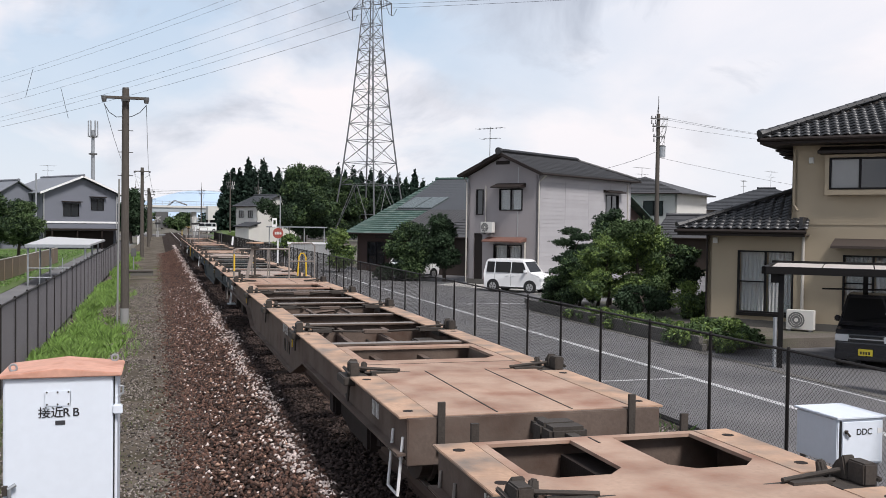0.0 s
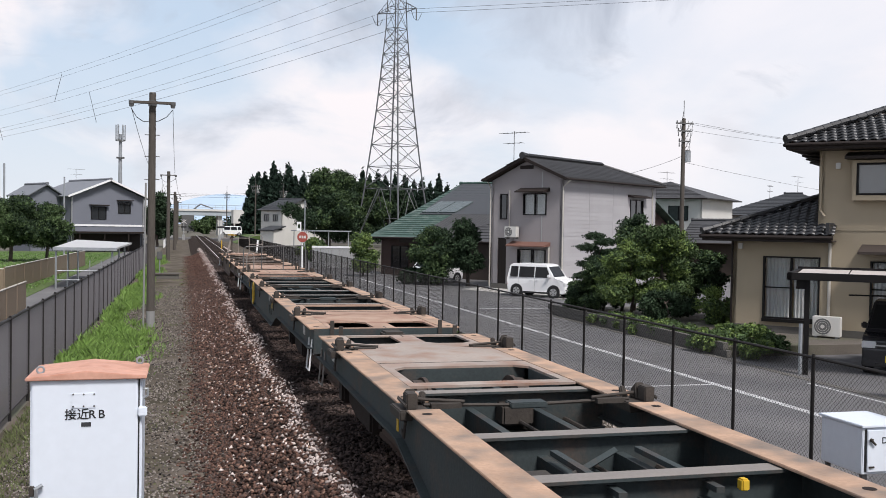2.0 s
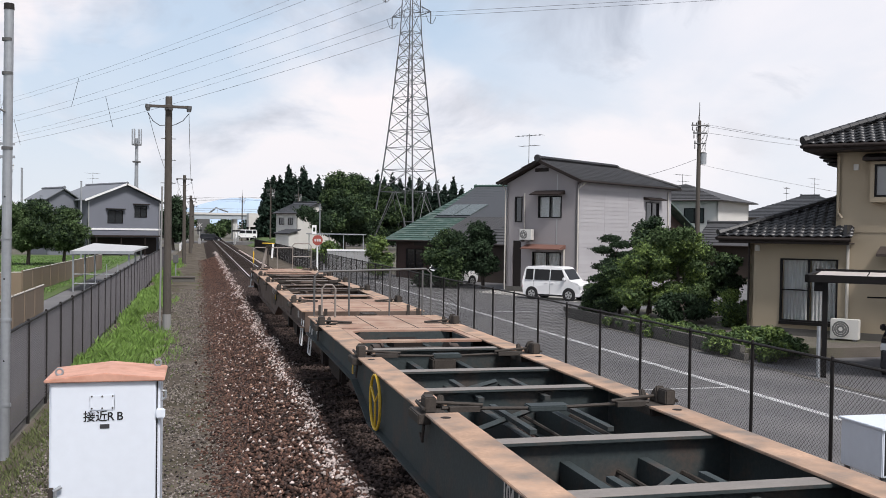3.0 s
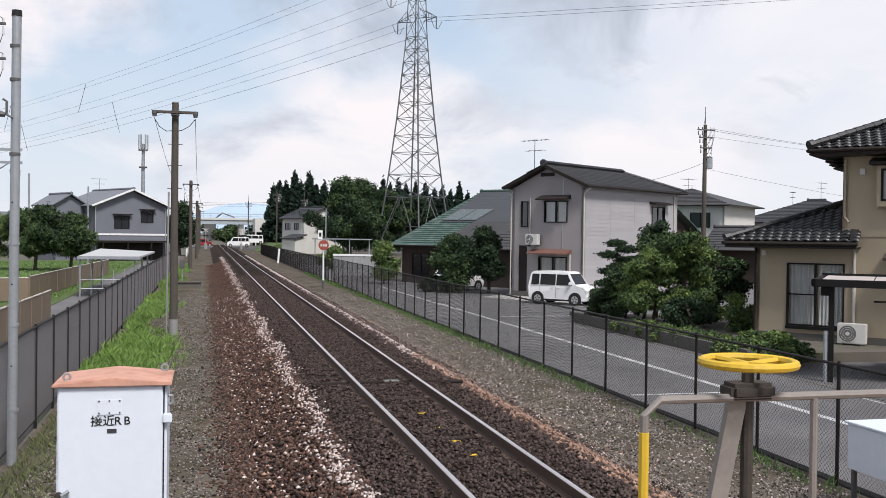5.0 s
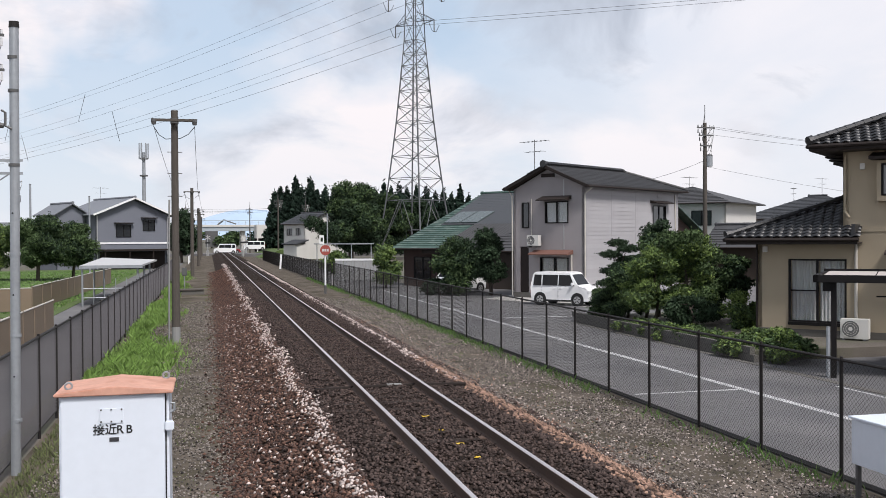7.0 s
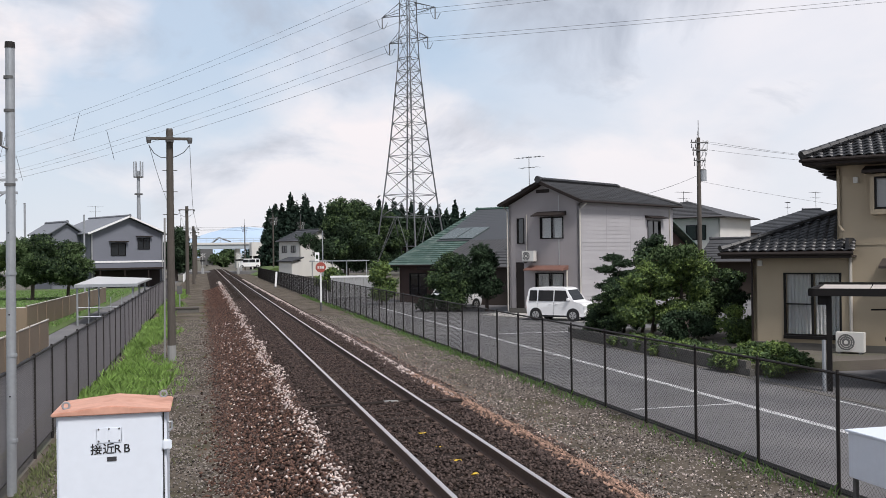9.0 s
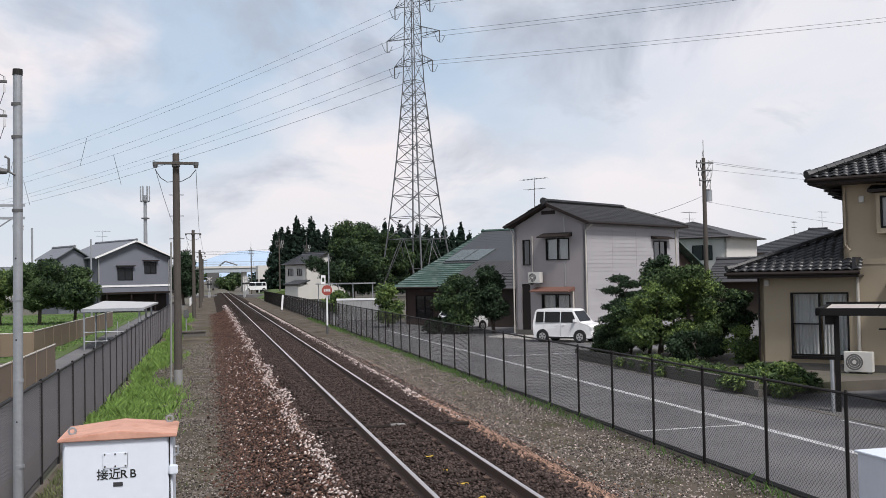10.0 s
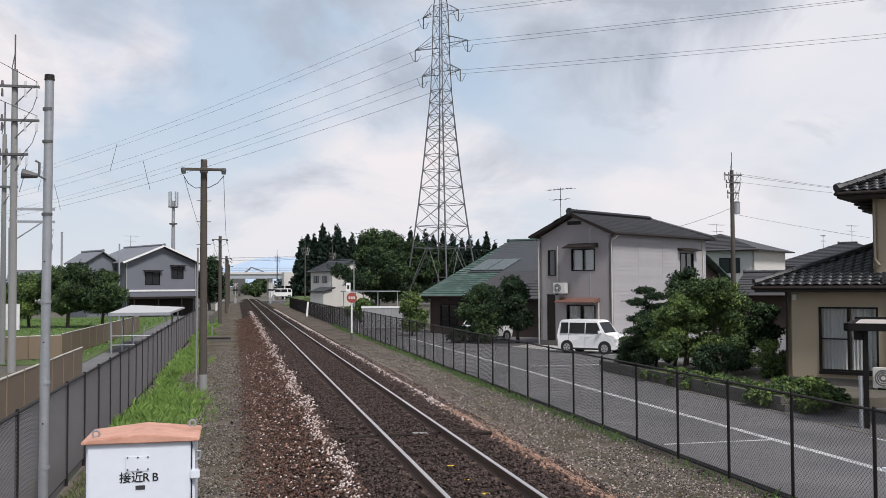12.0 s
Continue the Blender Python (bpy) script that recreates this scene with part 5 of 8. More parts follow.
    ridge(h, (x_up - o2, -o2, zu + 0.13), (x_up - o2 + half * 0.92, -o2 + half, zt + 0.13), 0.11)
    ridge(h, (x_up - o2 + half * 0.92 - 0.2, -o2 + half, zt + 0.2), (L + o2 - half * 0.92, -o2 + half, zt + 0.2), 0.2)
    part("eave_fascia", bx(bx(B(), x_up - o2, L + o2, -o2 - 0.02, -o2 + 0.02, zu - 0.18, zu - 0.02), x_up - o2 - 0.02, x_up - o2 + 0.02, -o2, D + o2, zu - 0.18, zu - 0.02), M["fascia"], h)
    part("eave_soffit", bx(B(), x_up - o2 + 0.02, L + o2, -o2 + 0.02, 0.0, zu - 0.2, zu - 0.16), M["soffit"], h)
    part("eave_soffit", bx(B(), x_up - o2 + 0.02, x_up, 0.0, D + o2, zu - 0.2, zu - 0.16), M["soffit"], h)
    gutter(h, (x_up - o2, -o2 - 0.06, zu - 0.05), (L + o2, -o2 - 0.06, zu - 0.05))
    gutter(h, (x_up - o2 - 0.06, -o2, zu - 0.05), (x_up - o2 - 0.06, D + o2, zu - 0.05))
    for k in range(3):
        part("side_eave", bx(B(), x_up - 0.62 + 0.12 * k, x_up, 0.4, D, zu - 0.32 - 0.11 * k, zu - 0.27 - 0.11 * k), M["fascia"], h)
    downpipe(h, [(x_up + 0.07, -0.05, zu - 0.3), (x_up + 0.07, -0.05, z1 - 0.55), (x_up + 0.25, -0.3, z1 - 0.75)], "stucco_tan", 0.035)
    downpipe(h, [(0.02, -0.05, z0 - 0.2), (0.02, -0.05, 0.0)], "fascia", 0.035)
    downpipe(h, [(3.0, -0.06, E1 - 0.25), (3.0, -0.06, 0.3)], "pipe_white", 0.05)
    return h


tan_house()
ac_unit(H3 @ Matrix.Translation((3.05, -0.45, 0.05)), "cream air conditioner unit standing by the tan house wall")


def simple_house(name, m, w, d, e, pitch, wall_m, roof_m, label, hip=False, wins=(), group="", over=0.5, side_wins=()):
    """A distant house: walls with openings, windows, eaves and a tiled or sheet roof. Ridge along local x."""
    h = thing(name, m, label, "house", group)
    I = Matrix()
    # the left end is seen from outside
    SL = Matrix.Translation((0, d, 0)) @ Euler((0, 0, radians(-90))).to_matrix().to_4x4()
    wall(h, "front_wall", w, e, list(wins), M[wall_m], I)
    wall(h, "end_wall", d, e, list(side_wins), M[wall_m], SL)
    wall(h, "end_wall", d, e, [], M[wall_m], Matrix.Translation((w, 0, 0)) @ Euler((0, 0, radians(90))).to_matrix().to_4x4())
    wall(h, "back_wall", w, e, [], M[wall_m], Matrix.Translation((0, d - 0.16, 0)))
    for q in wins:
        window(h, I, *q)
    for q in side_wins:
        window(h, SL, *q)
    half = d / 2 + over
    ez, rz = e - 0.02, e + half * pitch
    s = math.hypot(half, rz - ez)
    cut = half if hip else 0.0
    slope(h, (-over, -over, ez), (1, 0, 0), (0, half, rz - ez), w + 2 * over, s, cut, cut, M[roof_m], tiles=False, slab=roof_m)
    slope(h, (w + over, d + over, ez), (-1, 0, 0), (0, -half, rz - ez), w + 2 * over, s, cut, cut, M[roof_m], tiles=False, slab=roof_m)
    if hip:
        slope(h, (-over, d + over, ez), (0, -1, 0), (half, 0, rz - ez), d + 2 * over, s, half, half, M[roof_m], tiles=False, slab=roof_m)
        slope(h, (w + over, -over, ez), (0, 1, 0), (-half, 0, rz - ez), d + 2 * over, s, half, half, M[roof_m], tiles=False, slab=roof_m)
    else:
        for x in (0, w - 0.16):
            q = B()
            prism(q, [(0, e - 0.002), (d, e - 0.002), (d / 2, e + d / 2 * pitch)], x, x + 0.16, axis=0)
            part("gable", q, M[wall_m], h)
    ridge(h, (-over + cut, d / 2, rz + 0.06), (w + over - cut, d / 2, rz + 0.06), 0.12, roof_m)
    for k in range(1, int(s / 0.45)):
        t = k * 0.45 / s
        y, z = -over + half * t, ez + (rz - ez) * t
        part("roof_course", bx(B(), -over + cut * t, w + over - cut * t, y - 0.025, y + 0.025, z + 0.0, z + 0.05), M[roof_m], h)
    gutter(h, (-over, -over - 0.05, ez - 0.06), (w + over, -over - 0.05, ez - 0.06))
    return h


# ---- placing the train ----
# far ends of the wagons' frames at the start, one coupler length apart
WAGONS = []
for k, (paint, deck, flange, rails, number, hw, fleet, label) in enumerate((
        ("wagon_brown", "deck_rust", "flange_rust", False, "open", False, "", "brown rust-worn empty container flat wagon on rails"),
        ("wagon_brown", "deck_rust", "flange_rust", True, "plain", False, "107-2153", "brown empty container flat wagon with brake platform on rails"),
        ("wagon_green", "deck_grey", "flange_rust", False, "handle", False, "", "dark green empty container flat wagon with rusty flanges on rails"),
        ("wagon_green", "deck_rust", "flange_rust", "simple", "open", True, "104-1402", "dark green empty flat wagon with rusty decks and end railing"),
        ("wagon_brown", "deck_rust", "flange_rust", True, "plain", False, "", "brown last container flat wagon of the train with brake platform"))):
    far_end = 27.0 + 20.4 * (k - 1)
    WAGONS.append(wagon(far_end - LEN / 2, paint, deck, flange, rails, label, number, hw, fleet))

# ---- trackside cabinets ----
def relay_cabinet():
    x0, x1, y0, y1, zt = -4.105, -3.355, 7.2, 7.74, 1.43
    c = thing("relay_cabinet", turn(0, 0, 0, 0), "white steel relay cabinet with faded salmon roof on a plinth", "cabinet")
    part("plinth", bx(B(), x0 - 0.05, x1 + 0.05, y0 - 0.02, y1 + 0.05, ZL - 0.05, ZL + 0.25), M["concrete_pad"], c, "concrete plinth", bevel=0.015)
    part("body", bx(B(), x0, x1, y0, y1, ZL + 0.25, zt), M["box_white"], c, bevel=0.008)
    door = part("door", bx(B(), x0 + 0.012, x1 - 0.03, y0 - 0.022, y0 - 0.002, ZL + 0.32, zt - 0.005), M["box_white"], c, "white sheet steel door", bevel=0.006)
    part("door_seal", bx(B(), x1 - 0.026, x1 - 0.018, y0 - 0.012, y0 - 0.001, ZL + 0.32, zt - 0.005), M["black"], c)
    part("name_plate", bx(B(), -3.765, -3.70, y0 - 0.026, y0 - 0.021, 1.095, 1.125), M["plate_dark"], door, "small dark plate")
    b = B()
    mid = (x0 + x1) / 2
    bx(b, mid - 0.105, mid + 0.065, y0 - 0.027, y0 - 0.021, 1.225, 1.335)
    pl = part("riveted_plate", b, M["box_white"], door, "blank riveted plate", bevel=0.006)
    rv = B()
    for px in (mid - 0.09, mid - 0.02, mid + 0.05):
        for pz in (1.24, 1.325):
            rod(rv, (px, y0 - 0.031, pz), (px, y0 - 0.026, pz), 0.006, seg=8)
    part("rivet", rv, M["lock"], pl)
    for word, dx in (("接近", -0.053), ("R", 0.049), ("B", 0.112)):
        lettering(word, 0.082, turn(mid - 0.012 + dx, y0 - 0.024, 1.178, 0), M["black"], door)
    for z in (1.19, 0.3):
        part("hinge", bx(B(), x1 - 0.03, x1 + 0.035, y0 - 0.04, y0 + 0.0, z - 0.035, z + 0.035), M["box_white"], c, bevel=0.008)
    part("hasp", tube(B(), [(x1 + 0.005, y0 + 0.06, 1.34), (x1 + 0.035, y0 + 0.06, 1.34), (x1 + 0.035, y0 + 0.06, 1.29), (x1 + 0.005, y0 + 0.06, 1.27)], 0.010, 6), M["galv"], c)
    hd = part("handle", rod(rod(B(), (x0 + 0.04, y0 - 0.06, 0.67), (x0 + 0.09, y0 - 0.05, 0.70), 0.014), (x0 + 0.05, y0 - 0.06, 0.68), (x0 + 0.05, y0 - 0.055, 0.55), 0.013), M["galv"], door, "metal turning handle")
    part("lock_case", bx(B(), x0 + 0.0, x0 + 0.04, y0 - 0.05, y0 - 0.02, 0.62, 0.69), M["lock"], hd, bevel=0.006)
    r = B()
    for ya, yb in ((y0 - 0.05, y1 + 0.06),):
        lo, hi = zt - 0.002, zt + 0.062
        out = [(x0 - 0.03, lo), (x0 - 0.03, lo + 0.022), (mid, hi), (x1 + 0.03, lo + 0.022), (x1 + 0.03, lo)]
        prism(r, out, ya, yb, axis=1)
    roof = part("roof", r, M["box_roof"], c, "faded salmon painted gabled roof", bevel=0.006)
    for x, y in ((x0 + 0.05, y0 + 0.12), (x1 - 0.04, y1 - 0.02)):
        q = tube(B(), [(x + 0.024 * math.cos(a), y, zt + 0.052 + 0.024 * math.sin(a)) for a in np.linspace(0, 2 * math.pi, 15)], 0.008, 6)
        part("lifting_eye", q, M["galv"], roof, "steel lifting eye")
    return c


relay_cabinet()


def side_cabinet():
    x0, x1, y0, y1, z0, z1 = 4.70, 5.36, 9.62, 10.38, -0.30, 0.26
    c = thing("equipment_cabinet", turn(0, 0, 0, 0), "white steel trackside cabinet with a lettered door on legs", "cabinet")
    part("body", bx(B(), x0, x1, y0, y1, z0, z1), M["box_white"], c, bevel=0.01)
    part("lid", bx(B(), x0 - 0.025, x1 + 0.03, y0 - 0.03, y1 + 0.03, z1, z1 + 0.03), M["box_white"], c, "flat overhanging lid", bevel=0.006)
    d = part("door", bx(B(), x0 + 0.06, x1 - 0.02, y0 - 0.02, y0 - 0.002, z0 + 0.03, z1 - 0.03), M["box_white"], c, bevel=0.006)
    part("door_seal", bx(B(), x0 + 0.03, x0 + 0.055, y0 - 0.008, y0 - 0.001, z0 + 0.03, z1 - 0.02), M["black"], c)
    lettering("DDC", 0.105, turn((x0 + x1) / 2 + 0.04, y0 - 0.022, z1 - 0.16, 0), M["black"], d)
    part("latch", rod(bx(B(), x0 + 0.09, x0 + 0.13, y0 - 0.035, y0 - 0.02, z1 - 0.17, z1 - 0.13), (x0 + 0.08, y0 - 0.045, z1 - 0.13), (x0 + 0.15, y0 - 0.045, z1 - 0.20), 0.014), M["lock"], d, "dark turning latch")
    part("latch", bx(B(), x0 + 0.08, x0 + 0.15, y0 - 0.035, y0 - 0.02, z0 + 0.08, z0 + 0.10), M["lock"], d)
    part("label_plate", bx(B(), x1 - 0.10, x1 - 0.04, y0 - 0.025, y0 - 0.02, z1 - 0.18, z1 - 0.12), M["white"], d)
    for x in (x0 + 0.06, x1 - 0.06):
        for y in (y0 + 0.06, y1 - 0.06):
            part("leg", bx(B(), x - 0.025, x + 0.025, y - 0.025, y + 0.025, ZR, z0), M["galv_dark"], c)
    return c


side_cabinet()

# ---- poles and cables ----


def sagging(a, b, sag, n=14):
    a, b = Vector(a), Vector(b)
    return [a.lerp(b, i / n) - Vector((0, 0, 4 * sag * (i / n) * (1 - i / n))) for i in range(n + 1)]


def cable(name, a, b, sag, r, label, n=14):
    c = B()
    tube(c, sagging(a, b, sag, n), r, 4)
    return tagged(new(name, mesh_of(name, c, M["wire"])), label, "cable", "overhead cables")


def track_pole(x, y, top, r, mat_name, label, arm=True):
    p = thing("utility_pole", turn(x, y, ZL, 0), label, "utility pole", "poles along the track")
    h = top - ZL
    part("shaft", rod(B(), (0, 0, -0.1), (0, 0, h), r * 1.25, r, 16), M[mat_name], p, smooth=False)
    part("cap", rod(B(), (0, 0, h), (0, 0, h + 0.04), r * 1.05, r * 0.9, 16), M["galv_dark"], p)
    if arm:
        ar = part("crossarm", bx(B(), -0.66, 0.66, -0.19 - r, -0.09 - r, h - 0.34, h - 0.26), M["pole_conc"], p, "short steel crossarm", bevel=0.008)
        for s in (-1, 1):
            part("insulator", rod(rod(B(), (s * 0.60, -0.14 - r, h - 0.36), (s * 0.60, -0.14 - r, h - 0.44), 0.075, 0.06, 12), (s * 0.60, -0.14 - r, h - 0.26), (s * 0.60, -0.14 - r, h - 0.36), 0.08, seg=12), M["galv_dark"], ar)
        part("arm_band", rod(B(), (0, 0, h - 0.38), (0, 0, h - 0.22), r * 1.25, seg=14), M["galv_dark"], p)
        jumper = B()
        tube(jumper, [(-0.6, -0.3, h - 0.5), (-0.45, -0.28, h - 0.75), (-0.25, -0.25, h - 0.88), (-r, -0.2, h - 0.86)], 0.012, 5)
        tube(jumper, [(0.6, -0.3, h - 0.5), (0.42, -0.28, h - 0.72), (0.2, -0.25, h - 0.84), (r, -0.2, h - 0.86)], 0.012, 5)
        part("jumper_cable", jumper, M["wire"], p)
    for z in (h - 1.25, h - 1.9, h - 2.6):
        part("step_bolt", rod(B(), (-r - 0.12, 0, z), (r + 0.12, 0, z), 0.012, seg=5), M["galv_dark"], p)
    return p


pl = track_pole(-4.05, 30.57, 6.46, 0.1, "pole_conc", "weathered concrete utility pole with a short crossarm beside the track")
part("cable_guard", rod(B(), (-0.21, -0.05, 0.0), (-0.17, -0.05, 4.4), 0.028, seg=8), M["pole_light"], pl, "pale cable guard tube")
part("base_patch", rod(B(), (0, 0, 0.0), (0, 0, 0.5), 0.130, 0.128, 16), M["pole_light"], pl)
track_pole(-4.42, 85.2, 6.9, 0.13, "pole_conc", "distant concrete utility pole with crossarm beside the track")
track_pole(-4.2, 118, 6.2, 0.14, "pole_conc", "distant concrete utility pole with crossarm beside the track")
track_pole(-4.3, 150, 6.6, 0.14, "pole_conc", "distant concrete utility pole with crossarm beside the track")
track_pole(-4.3, 182, 6.6, 0.14, "pole_conc", "distant concrete utility pole with crossarm beside the track")
for s in (-0.6, 0.6):
    cable("track_cable", (-4.05 + s, 30.3, 5.98), (-4.42 + s, 85, 6.4), 0.9, 0.008, "thin cable strung between the track poles")
    cable("track_cable", (-4.42 + s, 85, 6.4), (-4.2 + s, 118, 5.7), 0.4, 0.012, "thin cable strung between the track poles", 8)
# slim grey poles behind the fence on the path's side
for x, y, top, r in ((-5.95, 88, 7.2, 0.09), (-13.5, 92, 6.6, 0.07), (-28.5, 118, 9.5, 0.12), (-24.5, 128, 9.6, 0.12)):
    p = thing("utility_pole", turn(x, y, ZL - 0.15, 0), "slim grey steel pole standing by the houses", "utility pole")
    part("shaft", rod(B(), (0, 0, -0.1), (0, 0, top - ZL), r * 1.2, r, 10), M["galv"], p)
    part("cap", rod(B(), (0, 0, top - ZL), (0, 0, top - ZL + 0.05), r * 1.1, seg=10), M["galv_dark"], p)


def steel_pole():
    p = thing("steel_pole", turn(-5.62, 13.94, ZL, 0), "galvanised steel pole with a dark cap beside the fence", "steel pole")
    h = 5.42 - ZL
    part("shaft", rod(B(), (0, 0, -0.1), (0.03, 0, h), 0.064, 0.06, 18), M["galv"], p)
    part("cap", rod(B(), (0.03, 0, h - 0.02), (0.03, 0, h + 0.06), 0.068, 0.064, 18), M["fence"], p)
    for z in (0.75, 1.9, 3.0, 4.2, 5.2, 5.65):
        part("band", rod(B(), (0.015, 0, z - 0.02), (0.015, 0, z + 0.02), 0.071, seg=18), M["galv_dark"] if z > 4 else M["galv"], p)
    for z in (1.35, 2.45, 3.55):
        part("bolt_hole", rod(B(), (0.0, -0.067, z), (0.0, -0.05, z), 0.012, seg=8), M["black"], p)
    lamp = part("side_lamp", rod(B(), (-0.10, -0.05, 4.72), (-0.30, -0.05, 4.75), 0.03, 0.07, 12), M["galv_dark"], p, "small grey horn on a bracket")
    part("bracket", tube(B(), [(0, -0.06, 4.68), (-0.08, -0.06, 4.72), (-0.08, -0.05, 4.9), (-0.13, -0.05, 4.93)], 0.018, 6), M["galv_dark"], lamp)
    return p


steel_pole()


def line_pole(x, y, z, top, label, arms, transformer=True, spread=0.9, mat_name="pole_light", r=0.17):
    """A distribution pole: crossarms, insulators, a transformer can and droppers."""
    p = thing("electric_pole", turn(x, y, z, 0), label, "electric pole")
    h = top - z
    part("shaft", rod(B(), (0, 0, -0.1), (0, 0, h), r, r * 0.7, 14), M[mat_name], p)
    part("top_spike", rod(rod(B(), (0, 0, h), (0, 0, h + 1.4), 0.03, seg=6), (-0.12, 0, h), (0, 0, h + 0.7), 0.02, seg=5), M["galv_dark"], p)
    for za, w in arms:
        zz = za - z
        a = part("crossarm", bx(B(), -w, w, -0.22, -0.12, zz - 0.05, zz + 0.05), M["galv_dark"], p, "steel crossarm", bevel=0.006)
        for k in (-0.9, -0.45, 0.45, 0.9):
            part("insulator", rod(rod(B(), (k * w, -0.17, zz + 0.05), (k * w, -0.17, zz + 0.22), 0.055, 0.04, 8), (k * w, -0.17, zz - 0.10), (k * w, -0.17, zz - 0.42), 0.035, 0.05, 8), M["insul"] if k > 0 else M["galv_dark"], a)
        part("arm_brace", rod(B(), (w * 0.7, -0.15, zz - 0.05), (0, -0.1, zz - 0.75), 0.022, seg=5), M["galv_dark"], a)
        part("dropper", tube(B(), [(w * 0.9, -0.2, zz - 0.4), (w * 0.75, -0.25, zz - 0.9), (0.25, -0.22, zz - 1.5)], 0.014, 5), M["wire"], a)
    if transformer:
        t = part("transformer", rod(B(), (0.32, -0.1, h - 3.4), (0.32, -0.1, h - 2.55), 0.26, seg=16), M["galv"], p, "grey transformer can")
        part("transformer_lid", rod(B(), (0.32, -0.1, h - 2.55), (0.32, -0.1, h - 2.45), 0.28, 0.16, 16), M["galv_dark"], t)
    return p


near_pole = line_pole(-11.66, 40.48, ZL - 0.2, 11.2, "pale concrete electric pole crowded with crossarms and insulators",
                      [(10.5, 0.95), (9.15, 0.95), (7.8, 0.55)], False, r=0.165)
part("side_strut", bx(bx(B(), 0.1, 1.55, -0.08, 0.0, 6.45, 6.55), 0.1, 1.55, -0.08, 0.0, 5.95, 6.05), M["galv"], near_pole)
part("strut_brace", rod(B(), (0.1, -0.05, 5.3), (1.1, -0.05, 6.0), 0.03, seg=6), M["galv"], near_pole)
line_pole(-12.9, 44.5, ZL - 0.2, 9.2, "slimmer concrete electric pole standing close to another", [(8.3, 0.7), (6.9, 0.6)], False, r=0.13)
line_pole(34.6, 68.0, ZR, 11.4, "tall dark electric pole with transformer among the houses", [(11.0, 0.75), (10.4, 0.6), (9.6, 0.5)], True, mat_name="pole_conc", r=0.2)
line_pole(-30, 150, ZL, 11.5, "distant electric pole with transformer beyond the houses", [(11.0, 0.8), (10.2, 0.6)], True, mat_name="pole_conc")
for k, z in enumerate((11.15, 11.0, 10.5)):
    cable("street_cable", (35.0, 68, z), (72 + 3 * k, 58, 8.4), 1.0, 0.010, "power cable sagging over the roofs")
cable("street_cable", (34.6, 68, 8.0), (66, 60, 3.6), 0.6, 0.010, "power cable sagging over the roofs")
cable("street_cable", (34.4, 68, 8.4), (18.8, 57.9, 5.4), 0.5, 0.014, "service cable running to the grey house")
for k, z in enumerate((10.7, 9.35)):
    for s in (-0.85, 0.85):
        cable("street_cable", (-11.66 + s, 40.3, z), (-16 + s, 5, z + 0.6), 0.5, 0.013, "power cable leading off the crowded pole")


